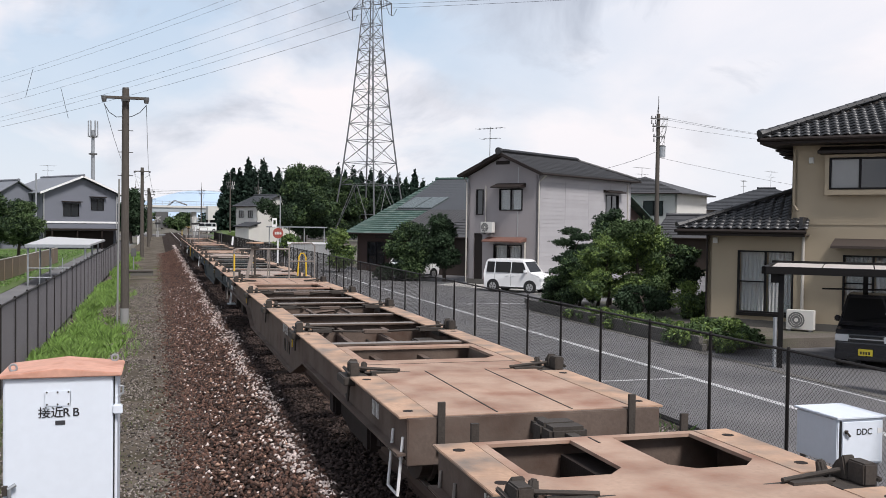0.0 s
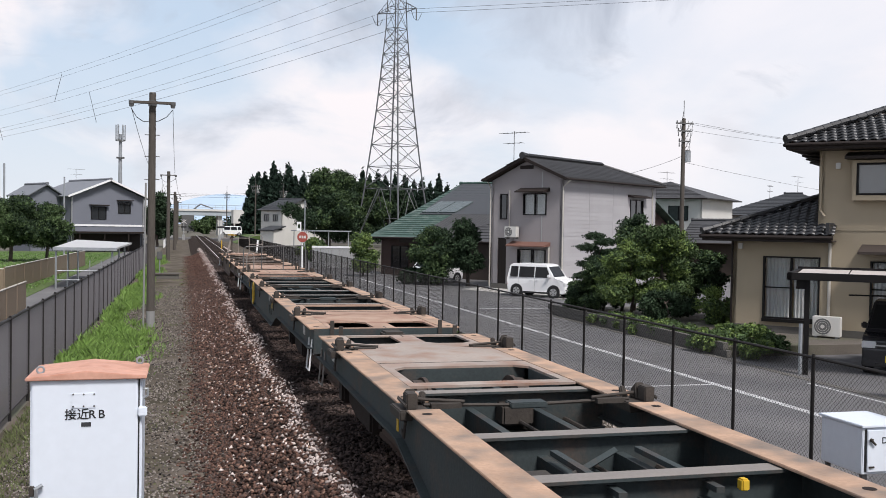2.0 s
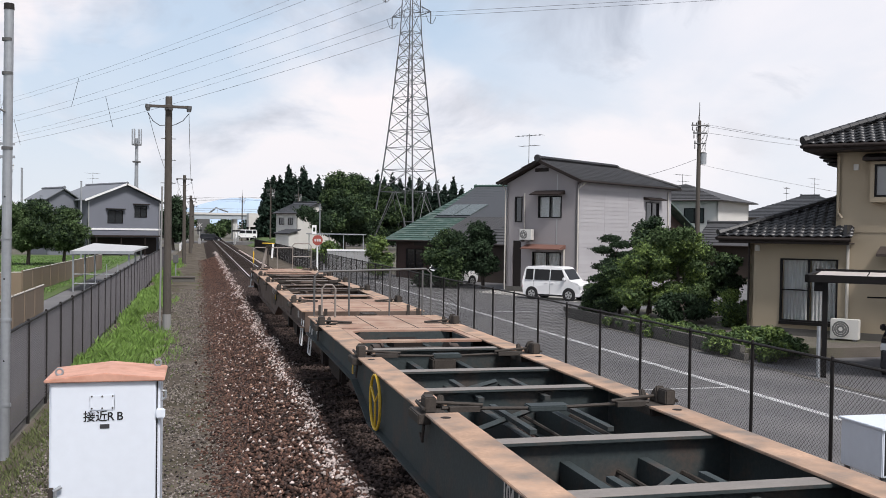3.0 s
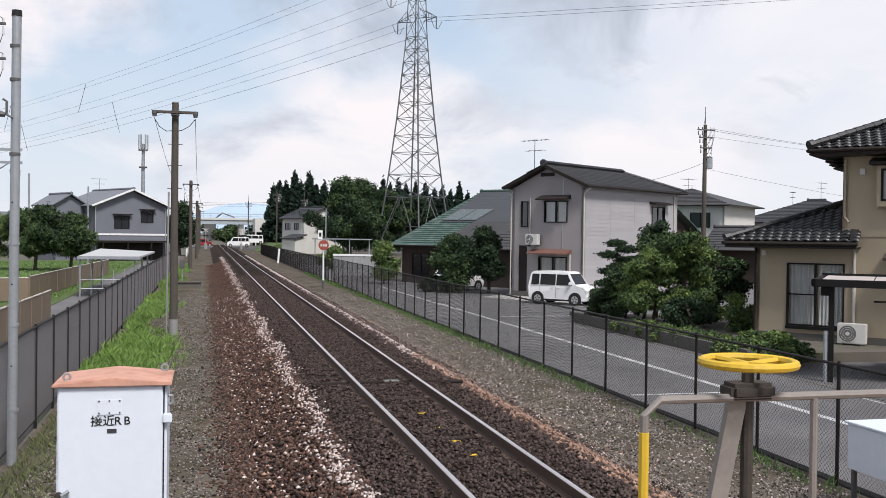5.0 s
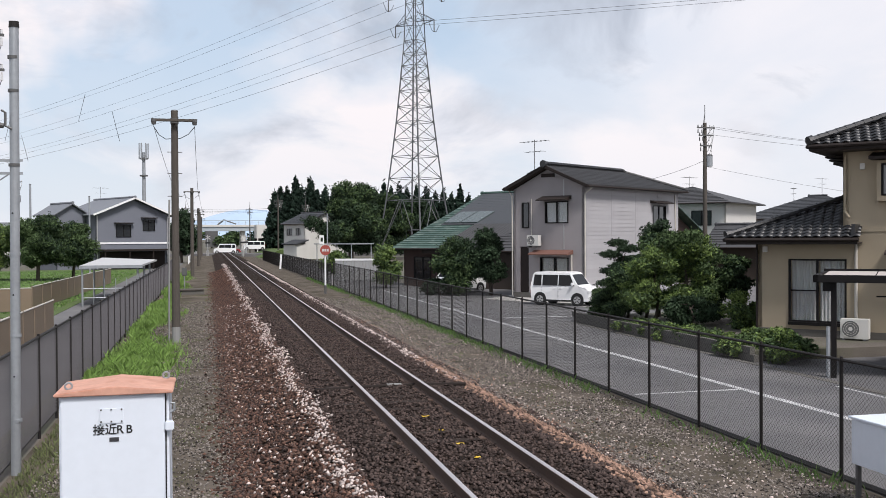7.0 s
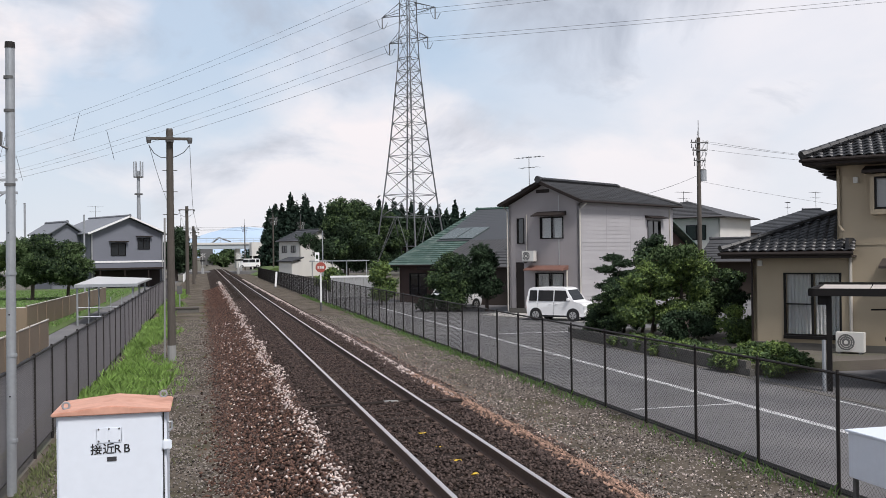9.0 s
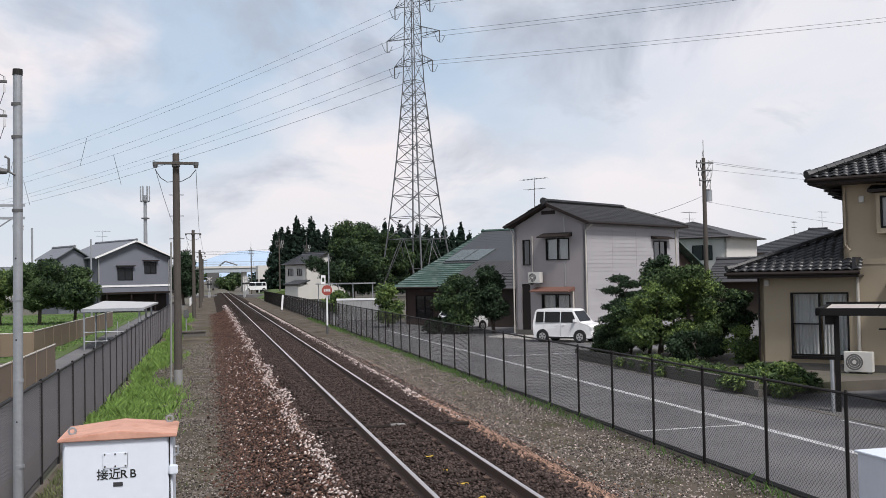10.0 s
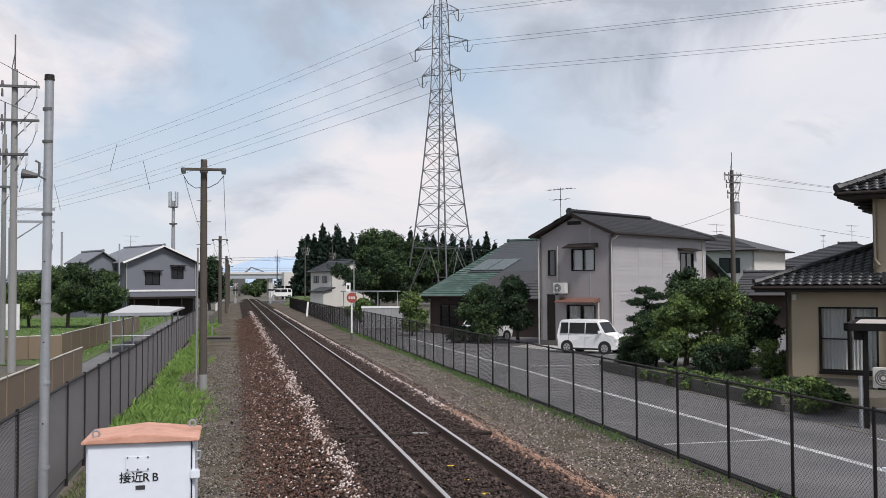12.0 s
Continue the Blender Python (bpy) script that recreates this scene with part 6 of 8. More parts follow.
# ---- the pylon ----
def pylon():
    cx, cy, z0 = 29.3, 151.0, ZR
    t = thing("transmission_tower", turn(cx, cy, z0, -50), "tall grey steel lattice transmission tower behind the houses", "transmission tower")
    levels = [(0.0, 4.5), (9.5, 3.35), (16.5, 2.65), (22.0, 2.15), (27.0, 1.76), (31.0, 1.47), (35.0, 1.20), (38.4, 1.08), (41.0, 1.0), (43.6, 0.95), (46.2, 0.9), (48.8, 0.82), (53.0, 0.2)]
    r = 0.085
    for sx in (-1, 1):
        for sy in (-1, 1):
            part("leg", tube(B(), [(sx * w, sy * w, z) for z, w in levels if z < 32], r * 1.5, 6), M["tower"], t)
            part("upper_leg", tube(B(), [(sx * w, sy * w, z) for z, w in levels if z > 30], r, 6), M["tower"], t)
    for face in range(4):
        rot = Euler((0, 0, face * math.pi / 2)).to_matrix().to_4x4()
        br = B()
        for i, ((za, wa), (zb, wb)) in enumerate(zip(levels[:-1], levels[1:-1])):
            n = 1 if i == 0 else 2 if za < 34 else 1
            for k in range(n):
                z1, z2 = za + (zb - za) * k / n, za + (zb - za) * (k + 1) / n
                w1, w2 = wa + (wb - wa) * k / n, wa + (wb - wa) * (k + 1) / n
                rr = 0.05 if za < 34 else 0.042
                if i == 0:
                    mid = (z1 + z2) * 0.5
                    rod(br, (-w1, -w1, z1), (0, -w2, z2), rr * 1.2, seg=4)
                    rod(br, (w1, -w1, z1), (0, -w2, z2), rr * 1.2, seg=4)
                    for s in (-1, 1):
                        wm = (w1 + w2) / 2
                        rod(br, (s * wm, -wm, mid), (s * w1 * 0.5, -wm, mid), rr, seg=4)
                else:
                    rod(br, (-w1, -w1, z1), (w2, -w2, z2), rr, seg=4)
                    rod(br, (w1, -w1, z1), (-w2, -w2, z2), rr, seg=4)
                rod(br, (-w2, -w2, z2), (w2, -w2, z2), rr, seg=4)
        bmesh.ops.transform(br, matrix=rot, verts=br.verts[:])
        part("bracing", br, M["tower"], t)
    for z, w in ((47.6, 3.6), (42.4, 5.4), (37.9, 3.9)):
        for s in (-1, 1):
            a = B()
            tip = (s * w, 0, z)
            for sy in (-1, 1):
                rod(a, (s * 1.0, sy * 0.95, z - 0.1), tip, 0.055, seg=5)
                rod(a, (s * 1.0, sy * 0.95, z + 1.5), tip, 0.045, seg=5)
                for k in (0.3, 0.55, 0.8):
                    rod(a, (s * (1 + (w - 1) * k), sy * 0.95 * (1 - k), z - 0.1), (s * (1 + (w - 1) * k), sy * 0.95 * (1 - k), z + 1.5 * (1 - k)), 0.03, seg=4)
            arm = part("crossarm", a, M["tower"], t, "lattice crossarm")
            part("insulator_string", rod(B(), tip, (s * w, 0, z - 1.9), 0.085, seg=8), M["galv_dark"], arm, "hanging insulator string")
            part("jumper", tube(B(), [(s * w, -1.4, z - 0.6), (s * w, -0.6, z - 1.75), (s * w, 0, z - 1.9), (s * w, 0.6, z - 1.75), (s * w, 1.4, z - 0.6)], 0.04, 5), M["wire"], arm)
    tm = turn(cx, cy, z0, -50)
    for z, w in ((47.6, 3.6), (42.4, 5.4), (37.9, 3.9)):
        for s in (-1, 1):
            p = tm @ Vector((s * w, 0, z - 0.1))
            q = Vector((-150 + s * w * 0.6, 430, z - 12))
            cable("power_line", p, q, 6.0, 0.022, "high-voltage line running from the lattice tower", 24)
            q2 = Vector((150, 94 + s * w, {47.6: 55.0, 42.4: 48.8, 37.9: 41.8}[z] + 1.1 * s))
            cable("power_line", p, q2, 0.6, 0.024, "high-voltage line running from the lattice tower", 24)
    cable("power_line", tm @ Vector((0, 0, 35.2)), (-150, 430, 25), 6.0, 0.028, "lower communication line from the lattice tower", 24)
    for k, (u, zt) in enumerate(((0.34, 0), (0.30, 1), (0.47, 0), (0.45, 1))):
        p = (tm @ Vector((0, 0, 44 if not zt else 38))).lerp(Vector((-150, 430, 32 if not zt else 26)), u) + Vector((0, 0, -5.0))
        cable("line_spacer", p + Vector((0, 0, 3.4)), p + Vector((1.6 * (1 if k % 2 else -1), 0, -3.4)), 0, 0.05, "slanting spacer hung between the power lines", 1)
    return t


pylon()


def cell_mast():
    c = thing("cell_mast", turn(-14.7, 188, ZL, 0), "distant grey mobile phone mast with antenna ring", "mast")
    part("shaft", rod(B(), (0, 0, 0), (0, 0, 19.5), 0.45, 0.28, 12), M["galv"], c)
    for z in (15.0, 18.2):
        part("platform", rod(B(), (0, 0, z), (0, 0, z + 0.25), 0.75, seg=12), M["galv_dark"], c)
    for k in range(6):
        a = k * math.pi / 3
        part("antenna_panel", rod(B(), (0.8 * math.cos(a), 0.8 * math.sin(a), 18.2), (0.8 * math.cos(a), 0.8 * math.sin(a), 21.2), 0.11, seg=6), M["galv"], c)
    return c


cell_mast()

# ---- vegetation ----


def tree(m, height, crown, leaf_count, leaf, leaf_mats, label, trunk_r=0.14, limbs=6, category="tree", seed=1, name="tree"):
    """Tapered trunk, limbs to the clumps, and a crown of single leaves. crown: rows of centre and radii."""
    g = np.random.default_rng(seed)
    t = thing(name, m, label, category)
    tr = B()
    top = Vector((g.normal() * 0.1, g.normal() * 0.1, height * 0.62))
    bend = Vector((g.normal() * 0.12, g.normal() * 0.12, height * 0.3))
    rod(tr, (0, 0, -0.05), bend, trunk_r, trunk_r * 0.8, 8)
    rod(tr, bend, top, trunk_r * 0.8, trunk_r * 0.45, 8)
    trunk = part("trunk", tr, M["bark"], t)
    for c, _ in crown[:limbs]:
        l = B()
        s = bend.lerp(top, g.random())
        e = Vector(c)
        rod(l, s, s.lerp(e, 0.6) + Vector((0, 0, 0.1)), trunk_r * 0.4, trunk_r * 0.22, 6)
        rod(l, s.lerp(e, 0.6) + Vector((0, 0, 0.1)), e, trunk_r * 0.22, trunk_r * 0.08, 5)
        part("limb", l, M["bark"], trunk)
    share_of = leaf_count // len(leaf_mats)
    for i, lm in enumerate(leaf_mats):
        sel = crown if i == 0 else crown[i % 2::2]
        me = leaf_mesh("crown", g, [c for c, _ in sel], [r for _, r in sel], share_of, leaf, M[lm], shell=0.35)
        ob = new("crown", me)
        ob.parent = t
    return t


def clumps(seed, n, rx, ry, z0, z1, r, taper=0.6):
    """Random clumps filling an upright crown."""
    g = np.random.default_rng(seed)
    out = []
    for _ in range(n):
        z = z0 + (z1 - z0) * g.random()
        k = 1 - taper * abs((z - z0) / (z1 - z0) - 0.38) * 1.4
        a, q = g.random() * 6.283, math.sqrt(g.random())
        rr = r * (0.7 + 0.6 * g.random())
        out.append(((rx * k * q * math.cos(a), ry * k * q * math.sin(a), z), (rr, rr, rr * 0.75)))
    return out


GZ = ZR + 0.28
# garden shrubs between the low wall and the tan house
tree(turn(12.75, 32.2, GZ, 0), 3.0, clumps(11, 34, 1.1, 1.1, 0.7, 2.6, 0.38), 44000, 0.045, ("leaf_light", "leaf_mid"), "leafy garden shrub with bright yellow-green shoots behind the low wall", 0.07, 8, "shrub", 11, "garden_shrub")
tree(turn(13.85, 31.9, GZ, 0), 3.6, clumps(12, 40, 1.15, 1.1, 0.8, 3.3, 0.40), 52000, 0.052, ("leaf_mid", "leaf_mid", "leaf_light"), "large bushy green garden tree behind the low wall", 0.09, 9, "tree", 12, "garden_tree")
tree(turn(12.3, 33.6, GZ, 0), 2.3, clumps(13, 24, 0.85, 0.9, 0.3, 2.0, 0.36), 26000, 0.042, ("leaf_mid", "leaf_dark"), "mid green garden shrub with dense low foliage", 0.06, 5, "shrub", 13, "garden_shrub")
tree(turn(14.1, 34.6, GZ, 0), 4.1, clumps(14, 18, 0.62, 0.62, 2.0, 3.65, 0.34), 18000, 0.065, ("leaf_dark", "leaf_mid"), "taller dark evergreen garden tree behind the shrubs", 0.08, 8, "tree", 14, "garden_tree")
tree(turn(14.0, 33.4, GZ, 0), 3.3, clumps(15, 14, 0.75, 0.75, 1.9, 3.1, 0.32), 11000, 0.05, ("leaf_red", "leaf_dark"), "shrub with dark reddish leaves among the garden greenery", 0.06, 6, "shrub", 15, "garden_shrub")
# pruned pine with cloud-like pads
pads = [((0.60 * (1 - 0.05 * k) * math.cos(2.4 * k), 0.55 * math.sin(2.4 * k), 0.45 + 0.225 * k), (0.66 - 0.022 * k, 0.60 - 0.02 * k, 0.15)) for k in range(12)]
tree(turn(12.75, 35.2, GZ, 0), 3.1, pads, 32000, 0.038, ("leaf_dark",), "cloud-pruned dark evergreen tree with layered pads", 0.08, 12, "tree", 16, "pruned_tree")
tree(turn(13.4, 34.3, GZ, 0), 2.9, [((0.4 * math.cos(2.2 * k), 0.4 * math.sin(2.2 * k), 1.5 + 0.2 * k), (0.42, 0.42, 0.16)) for k in range(7)], 13000, 0.042, ("leaf_dark",), "second dark pruned evergreen with rounded pads", 0.07, 7, "tree", 116, "pruned_tree")
tree(turn(11.95, 34.7, GZ, 0), 1.5, clumps(17, 14, 0.6, 0.9, 0.1, 1.1, 0.32), 12000, 0.046, ("leaf_dark", "leaf_mid"), "low dark hedge bush at the garden's edge", 0.05, 4, "shrub", 17, "garden_shrub")
# added dark foliage; its colour gives the shadow under the crowns
tree(turn(13.3, 30.6, GZ, 0), 1.3, clumps(118, 14, 1.3, 0.5, 0.1, 0.9, 0.3), 9000, 0.06, ("leaf_dark", "leaf_dark"), "added dark-leaved undergrowth standing in for shade below the garden trees", 0.05, 4, "shrub", 118, "garden_shrub")
tree(turn(15.55, 31.4, GZ, 0), 2.6, clumps(18, 14, 0.62, 0.6, 0.9, 2.3, 0.3), 9000, 0.07, ("leaf_dark", "leaf_mid"), "small dark tree beside the tan house", 0.06, 6, "tree", 18, "garden_tree")
tree(turn(15.3, 32.6, GZ, 0), 2.2, clumps(119, 18, 0.8, 0.8, 0.2, 1.8, 0.36), 14000, 0.055, ("leaf_dark", "leaf_mid"), "dark bush filling the garden beside the tan house", 0.06, 5, "shrub", 119, "garden_shrub")
tree(turn(14.75, 29.4, GZ, 0), 1.5, clumps(19, 16, 0.7, 0.6, 0.2, 1.25, 0.3), 10000, 0.05, ("leaf_light", "leaf_mid"), "fresh light green bush beside the tan house", 0.05, 4, "shrub", 19, "garden_shrub")
for k, (x, y, s) in enumerate(((11.75, 27.6, 0.45), (11.7, 28.9, 0.4), (11.75, 30.2, 0.5), (11.7, 31.5, 0.4), (11.65, 24.4, 0.4), (12.1, 23.0, 0.8), (12.7, 24.0, 0.9), (12.1, 25.0, 0.6), (13.1, 25.2, 0.8), (13.3, 26.3, 0.6), (12.2, 26.6, 0.4), (12.3, 28.4, 0.4))):
    tree(turn(x, y, GZ - 0.1, 40 * k), 0.9 * s, clumps(30 + k, 14, 0.75, 0.75, 0.02, 0.5 * s, 0.22), 6000, 0.06, ("leaf_mid", "leaf_light"), "low sprawling weeds and bushes before the tan house", 0.04, 3, "bush", 30 + k, "low_bush")
# by the green-roofed house
tree(turn(11.6, 55.3, ZR, 0), 3.7, clumps(50, 22, 1.5, 1.4, 0.6, 3.3, 0.65), 28000, 0.07, ("leaf_dark", "leaf_mid"), "round dark garden tree before the green-roofed house", 0.11, 6, "tree", 50)
tree(turn(13.2, 54.6, ZR, 0), 3.9, clumps(51, 16, 1.0, 1.0, 1.2, 3.5, 0.6), 22000, 0.07, ("leaf_dark",), "dark evergreen tree beside the grey house", 0.12, 6, "tree", 51)
tree(turn(10.4, 56.0, ZR, 0), 1.3, clumps(52, 9, 0.9, 0.9, 0.2, 1.0, 0.5), 6000, 0.09, ("leaf_dark",), "round clipped bush at the driveway", 0.06, 3, "shrub", 52, "garden_shrub")
tree(turn(8.75, 65.1, ZR, 0), 2.9, clumps(53, 14, 0.9, 0.9, 0.7, 2.6, 0.5), 9000, 0.09, ("leaf_light", "leaf_mid"), "small light green tree beside the lane", 0.08, 5, "tree", 53)
# lawn trees over on the path's side
tree(turn(-16.4, 82.5, ZL - 0.2, 0), 4.8, clumps(60, 30, 2.1, 2.0, 1.6, 4.6, 0.8), 40000, 0.10, ("leaf_mid", "leaf_mid", "leaf_dark"), "broad-crowned green garden tree on the lawn", 0.17, 7, "tree", 60)
tree(turn(-14.0, 84.5, ZL - 0.2, 0), 4.5, clumps(61, 22, 1.4, 1.4, 1.6, 4.3, 0.7), 26000, 0.10, ("leaf_mid", "leaf_mid", "leaf_dark"), "broad-crowned green garden tree on the lawn", 0.14, 6, "tree", 61)
tree(turn(-19.6, 84, ZL - 0.2, 0), 4.6, clumps(62, 22, 2.2, 2.0, 1.2, 4.2, 0.9), 28000, 0.09, ("leaf_mid", "leaf_light"), "green garden tree beside the street", 0.14, 6, "tree", 62)
tree(turn(-6.6, 136, ZL, 0), 7.5, clumps(63, 24, 1.6, 1.6, 0.8, 7.0, 1.0), 13000, 0.2, ("leaf_dark",), "dark evergreen tree beside the far house", 0.2, 6, "tree", 63)
# far trees on the other side
tree(turn(18.5, 149, ZR, 0), 12.3, clumps(70, 52, 6.4, 5.6, 1.6, 11.4, 1.5, 0.75), 64000, 0.2, ("leaf_dark", "leaf_mid", "leaf_dark"), "large round broadleaf tree behind the houses", 0.45, 9, "tree", 70)
tree(turn(25.5, 157, ZR, 0), 10.5, clumps(71, 34, 4.4, 4.2, 2.0, 9.8, 1.6), 46000, 0.22, ("leaf_dark", "leaf_mid"), "dark broadleaf tree behind the houses", 0.4, 8, "tree", 71)
tree(turn(32, 168, ZR, 0), 10.0, clumps(72, 26, 4.2, 4.0, 2.0, 9.5, 1.7), 20000, 0.34, ("leaf_dark",), "dark broadleaf tree beyond the lattice tower", 0.4, 8, "tree", 72)


def cedar(m, h, w, seed):
    g = np.random.default_rng(seed)
    t = thing("cedar_tree", m, "tall dark conical cedar in the far grove", "tree", "cedars of the far grove")
    part("trunk", rod(B(), (0, 0, -0.1), (0, 0, h * 0.96), h * 0.022, 0.04, 7), M["bark"], t)
    cs, rs = [], []
    n = 34
    for k in range(n):
        f = k / (n - 1)
        z = h * (0.14 + 0.84 * f)
        rad = w * (1 - f) ** 0.75 + 0.12
        a = k * 2.4 + g.random()
        cs.append((0.55 * rad * math.cos(a), 0.55 * rad * math.sin(a), z))
        rs.append((rad * 0.62, rad * 0.62, h * 0.05))
    ob = new("crown", leaf_mesh("crown", g, cs, rs, 5200, 0.42, M["leaf_cedar"], shell=0.2, droop=0.6))
    ob.parent = t
    return t


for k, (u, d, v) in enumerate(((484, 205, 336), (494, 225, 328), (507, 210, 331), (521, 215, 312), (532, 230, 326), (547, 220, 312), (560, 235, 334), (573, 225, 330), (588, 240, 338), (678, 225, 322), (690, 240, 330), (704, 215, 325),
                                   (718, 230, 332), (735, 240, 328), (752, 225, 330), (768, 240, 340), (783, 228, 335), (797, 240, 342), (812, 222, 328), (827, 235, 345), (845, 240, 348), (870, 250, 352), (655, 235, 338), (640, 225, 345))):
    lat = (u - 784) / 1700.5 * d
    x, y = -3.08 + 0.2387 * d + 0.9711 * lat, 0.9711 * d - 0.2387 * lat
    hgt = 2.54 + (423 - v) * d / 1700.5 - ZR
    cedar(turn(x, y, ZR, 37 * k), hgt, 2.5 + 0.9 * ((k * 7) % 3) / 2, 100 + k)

# ---- other houses ----
green = simple_house("green_roofed_house", turn(10.69, 68.24, ZR, -48), 14.2, 23.6, 2.75, 0.345, "brick_dark", "roof_green", "low brick house with a large weathered green metal roof",
                     wins=((0.9, 2.4, 0.5, 2.1), (4.5, 6.2, 0.4, 2.1)), over=0.7)


def on_green(x0, x1, t0, t1, material, name, lift, label):
    q = [(x, -0.7 + t, 2.73 + 0.345 * t + lift) for x, t in ((x0, t0), (x1, t0), (x1, t1), (x0, t1))]
    return part(name, quad_slab(B(), q, lift * 0.8), M[material], green, label)


part("dark_roof_field", quad_slab(B(), [(x, -0.7 + t, 2.73 + 0.345 * t + 0.07) for x, t in ((0.5, 4.75), (14.8, 4.75), (14.8, 12.35), (-0.5, 12.35))], 0.05), M["roof_slate"], green, "dark grey sheet roof field")
lower_field = part("tiled_roof_field", quad_slab(B(), [(x, -0.7 + t, 2.73 + 0.345 * t + 0.07) for x, t in ((3.5, 0.1), (14.8, 0.1), (14.8, 4.7), (3.6, 4.7))], 0.05), M["tile_grey"], green, "grey tiled roof field")
for k in range(38):
    x = 3.65 + 0.295 * k
    part("tile_rib", rod(B(), (x, -0.6, 2.73 + 0.345 * 0.1 + 0.08), (x, 4.0, 2.73 + 0.345 * 4.7 + 0.08), 0.07, seg=6), M["tile_grey"], lower_field)
for k in range(2):
    on_green(0.55 + 1.55 * k, 2.0 + 1.55 * k, 5.0, 7.5, "solar", "skylight", 0.16, "glossy roof skylight")
part("timber_post", bx(B(), 3.0, 3.15, -0.5, -0.35, 0, 2.6), M["fascia"], green)
part("porch_beam", bx(B(), 2.0, 9.0, -0.6, -0.4, 2.35, 2.6), M["fascia"], green)
porch = simple_house("tiled_porch", turn(14.2, 62.6, ZR, -48), 5.0, 5.0, 2.6, 0.45, "soffit", "tile_grey", "small grey-tiled porch building beside the green roof", hip=True, over=0.6)

cream = simple_house("cream_house", turn(9.6, 168, ZR, -62), 6.5, 8.0, 6.0, 0.42, "stucco_white", "roof_slate", "cream two-storey house with a dark gabled roof beside the lane",
                     wins=((1.0, 2.6, 4.0, 5.2), (3.8, 5.2, 4.0, 5.2), (1.0, 2.6, 1.0, 2.2)), side_wins=((2.0, 3.6, 4.0, 5.2), (5.0, 6.2, 1.0, 2.2)))
part("annex", bx(B(), 3.4, 7.4, -2.2, -0.1, 0, 2.6), M["stucco_white"], cream, "low cream annex")
part("annex_roof", quad_slab(B(), [(3.1, -2.5, 2.6), (7.7, -2.5, 2.6), (7.7, 0, 3.3), (3.1, 0, 3.3)], 0.2), M["roof_slate"], cream)
cp = thing("far_carport", turn(13.5, 140, ZR, -48), "grey carport with a flat roof beside the lane", "carport")
part("roof", bx(B(), 0, 7, -2.5, 2.5, 2.6, 2.75), M["galv"], cp)
for x in (0.3, 6.7):
    for y in (-2.2, 2.2):
        part("post", rod(B(), (x, y, 0), (x, y, 2.6), 0.07), M["galv"], cp)

blue = simple_house("grey_blue_house", turn(-7.55, 115.5, ZL - 0.15, 121), 9.2, 8.7, 6.1, 0.40, "wall_blue", "roof_blue", "two-storey blue-grey house with white trim and slate roof",
                    side_wins=((2.3, 4.1, 3.6, 5.0), (5.5, 7.0, 4.3, 5.6)), over=0.55)
SLB = Matrix.Translation((0, 8.7, 0)) @ Euler((0, 0, radians(-90))).to_matrix().to_4x4()
part("belt_trim", bx(B(), -0.02, 8.72, -0.06, 0.0, 2.85, 3.05, SLB), M["white"], blue, "white belt trim")
part("carport_band", bx(B(), -0.3, 8.4, -2.6, -0.02, 2.1, 2.28, SLB), M["fascia"], blue, "dark flat carport roof")
for x in (-0.1, 2.7, 5.5, 8.2):
    part("carport_post", bx(B(), x - 0.06, x + 0.06, -2.5, -2.38, 0, 2.1, SLB), M["fascia"], blue)
# dark sheet on the uncut wall, standing in for the garage's inner shade
part("garage_opening", bx(B(), 0.4, 8.2, -0.03, -0.01, 0.1, 2.0, SLB), M["fascia"], blue, "flat dark panel painted as the shaded garage front")
for s in (-1, 1):
    half = 4.9
    q = quad_slab(B(), [(-0.60, 4.35, 6.1 + half * 0.40 + 0.06), (-0.5, 4.35, 6.1 + half * 0.40 + 0.06), (-0.5, 4.35 + s * half, 6.14), (-0.60, 4.35 + s * half, 6.14)], 0.20)
    part("bargeboard", q, M["white"], blue, "white bargeboard")
for x0 in ((2.1, 4.3, 5.15), (5.3, 7.2, 5.75)):
    part("window_hood", bx(B(), x0[0], x0[1], -0.4, -0.002, x0[2], x0[2] + 0.09, SLB), M["fascia"], blue)
wing = simple_house("house_wing", turn(-16.2, 113.0, ZL - 0.15, 121), 5.0, 3.4, 6.1, 0.6, "wall_blue", "roof_blue", "narrow gabled wing of the blue-grey house", side_wins=((0.8, 2.4, 3.7, 5.1),), over=0.4)
downpipe(blue, [(-0.1, 8.6, 6.0), (-0.1, 8.6, 0.1)], "frame_light", 0.06)
downpipe(blue, [(-0.1, 0.2, 6.0), (-0.1, 0.2, 0.1)], "frame_light", 0.06)

# houses behind the grey house and the tan house
simple_house("white_house", turn(34.0, 81, ZR, -48), 9.0, 9.0, 6.4, 0.32, "stucco_white", "tile_grey", "white two-storey house with a grey tiled hip roof", hip=True,
             wins=((1.0, 1.8, 4.6, 5.8), (6.0, 7.8, 4.4, 5.7)), over=0.7)
simple_house("low_tiled_house", turn(36.5, 70.5, ZR, -48), 6.0, 6.0, 2.6, 0.5, "soffit", "tile_grey", "low house with a grey tiled roof behind the garden", wins=(), over=0.6)
simple_house("dark_roofed_house", turn(55, 96, ZR, -48), 13.0, 11.0, 5.4, 0.40, "stucco_grey", "roof_slate", "house with a broad dark hip roof beyond the garden", hip=True, wins=((2.0, 3.6, 3.6, 4.9),), over=0.8)
simple_house("dark_roofed_house", turn(78, 108, ZR, -48), 12.0, 10.0, 5.4, 0.30, "stucco_grey", "roof_blue", "house with a low grey roof beyond the garden", wins=(), over=0.8)
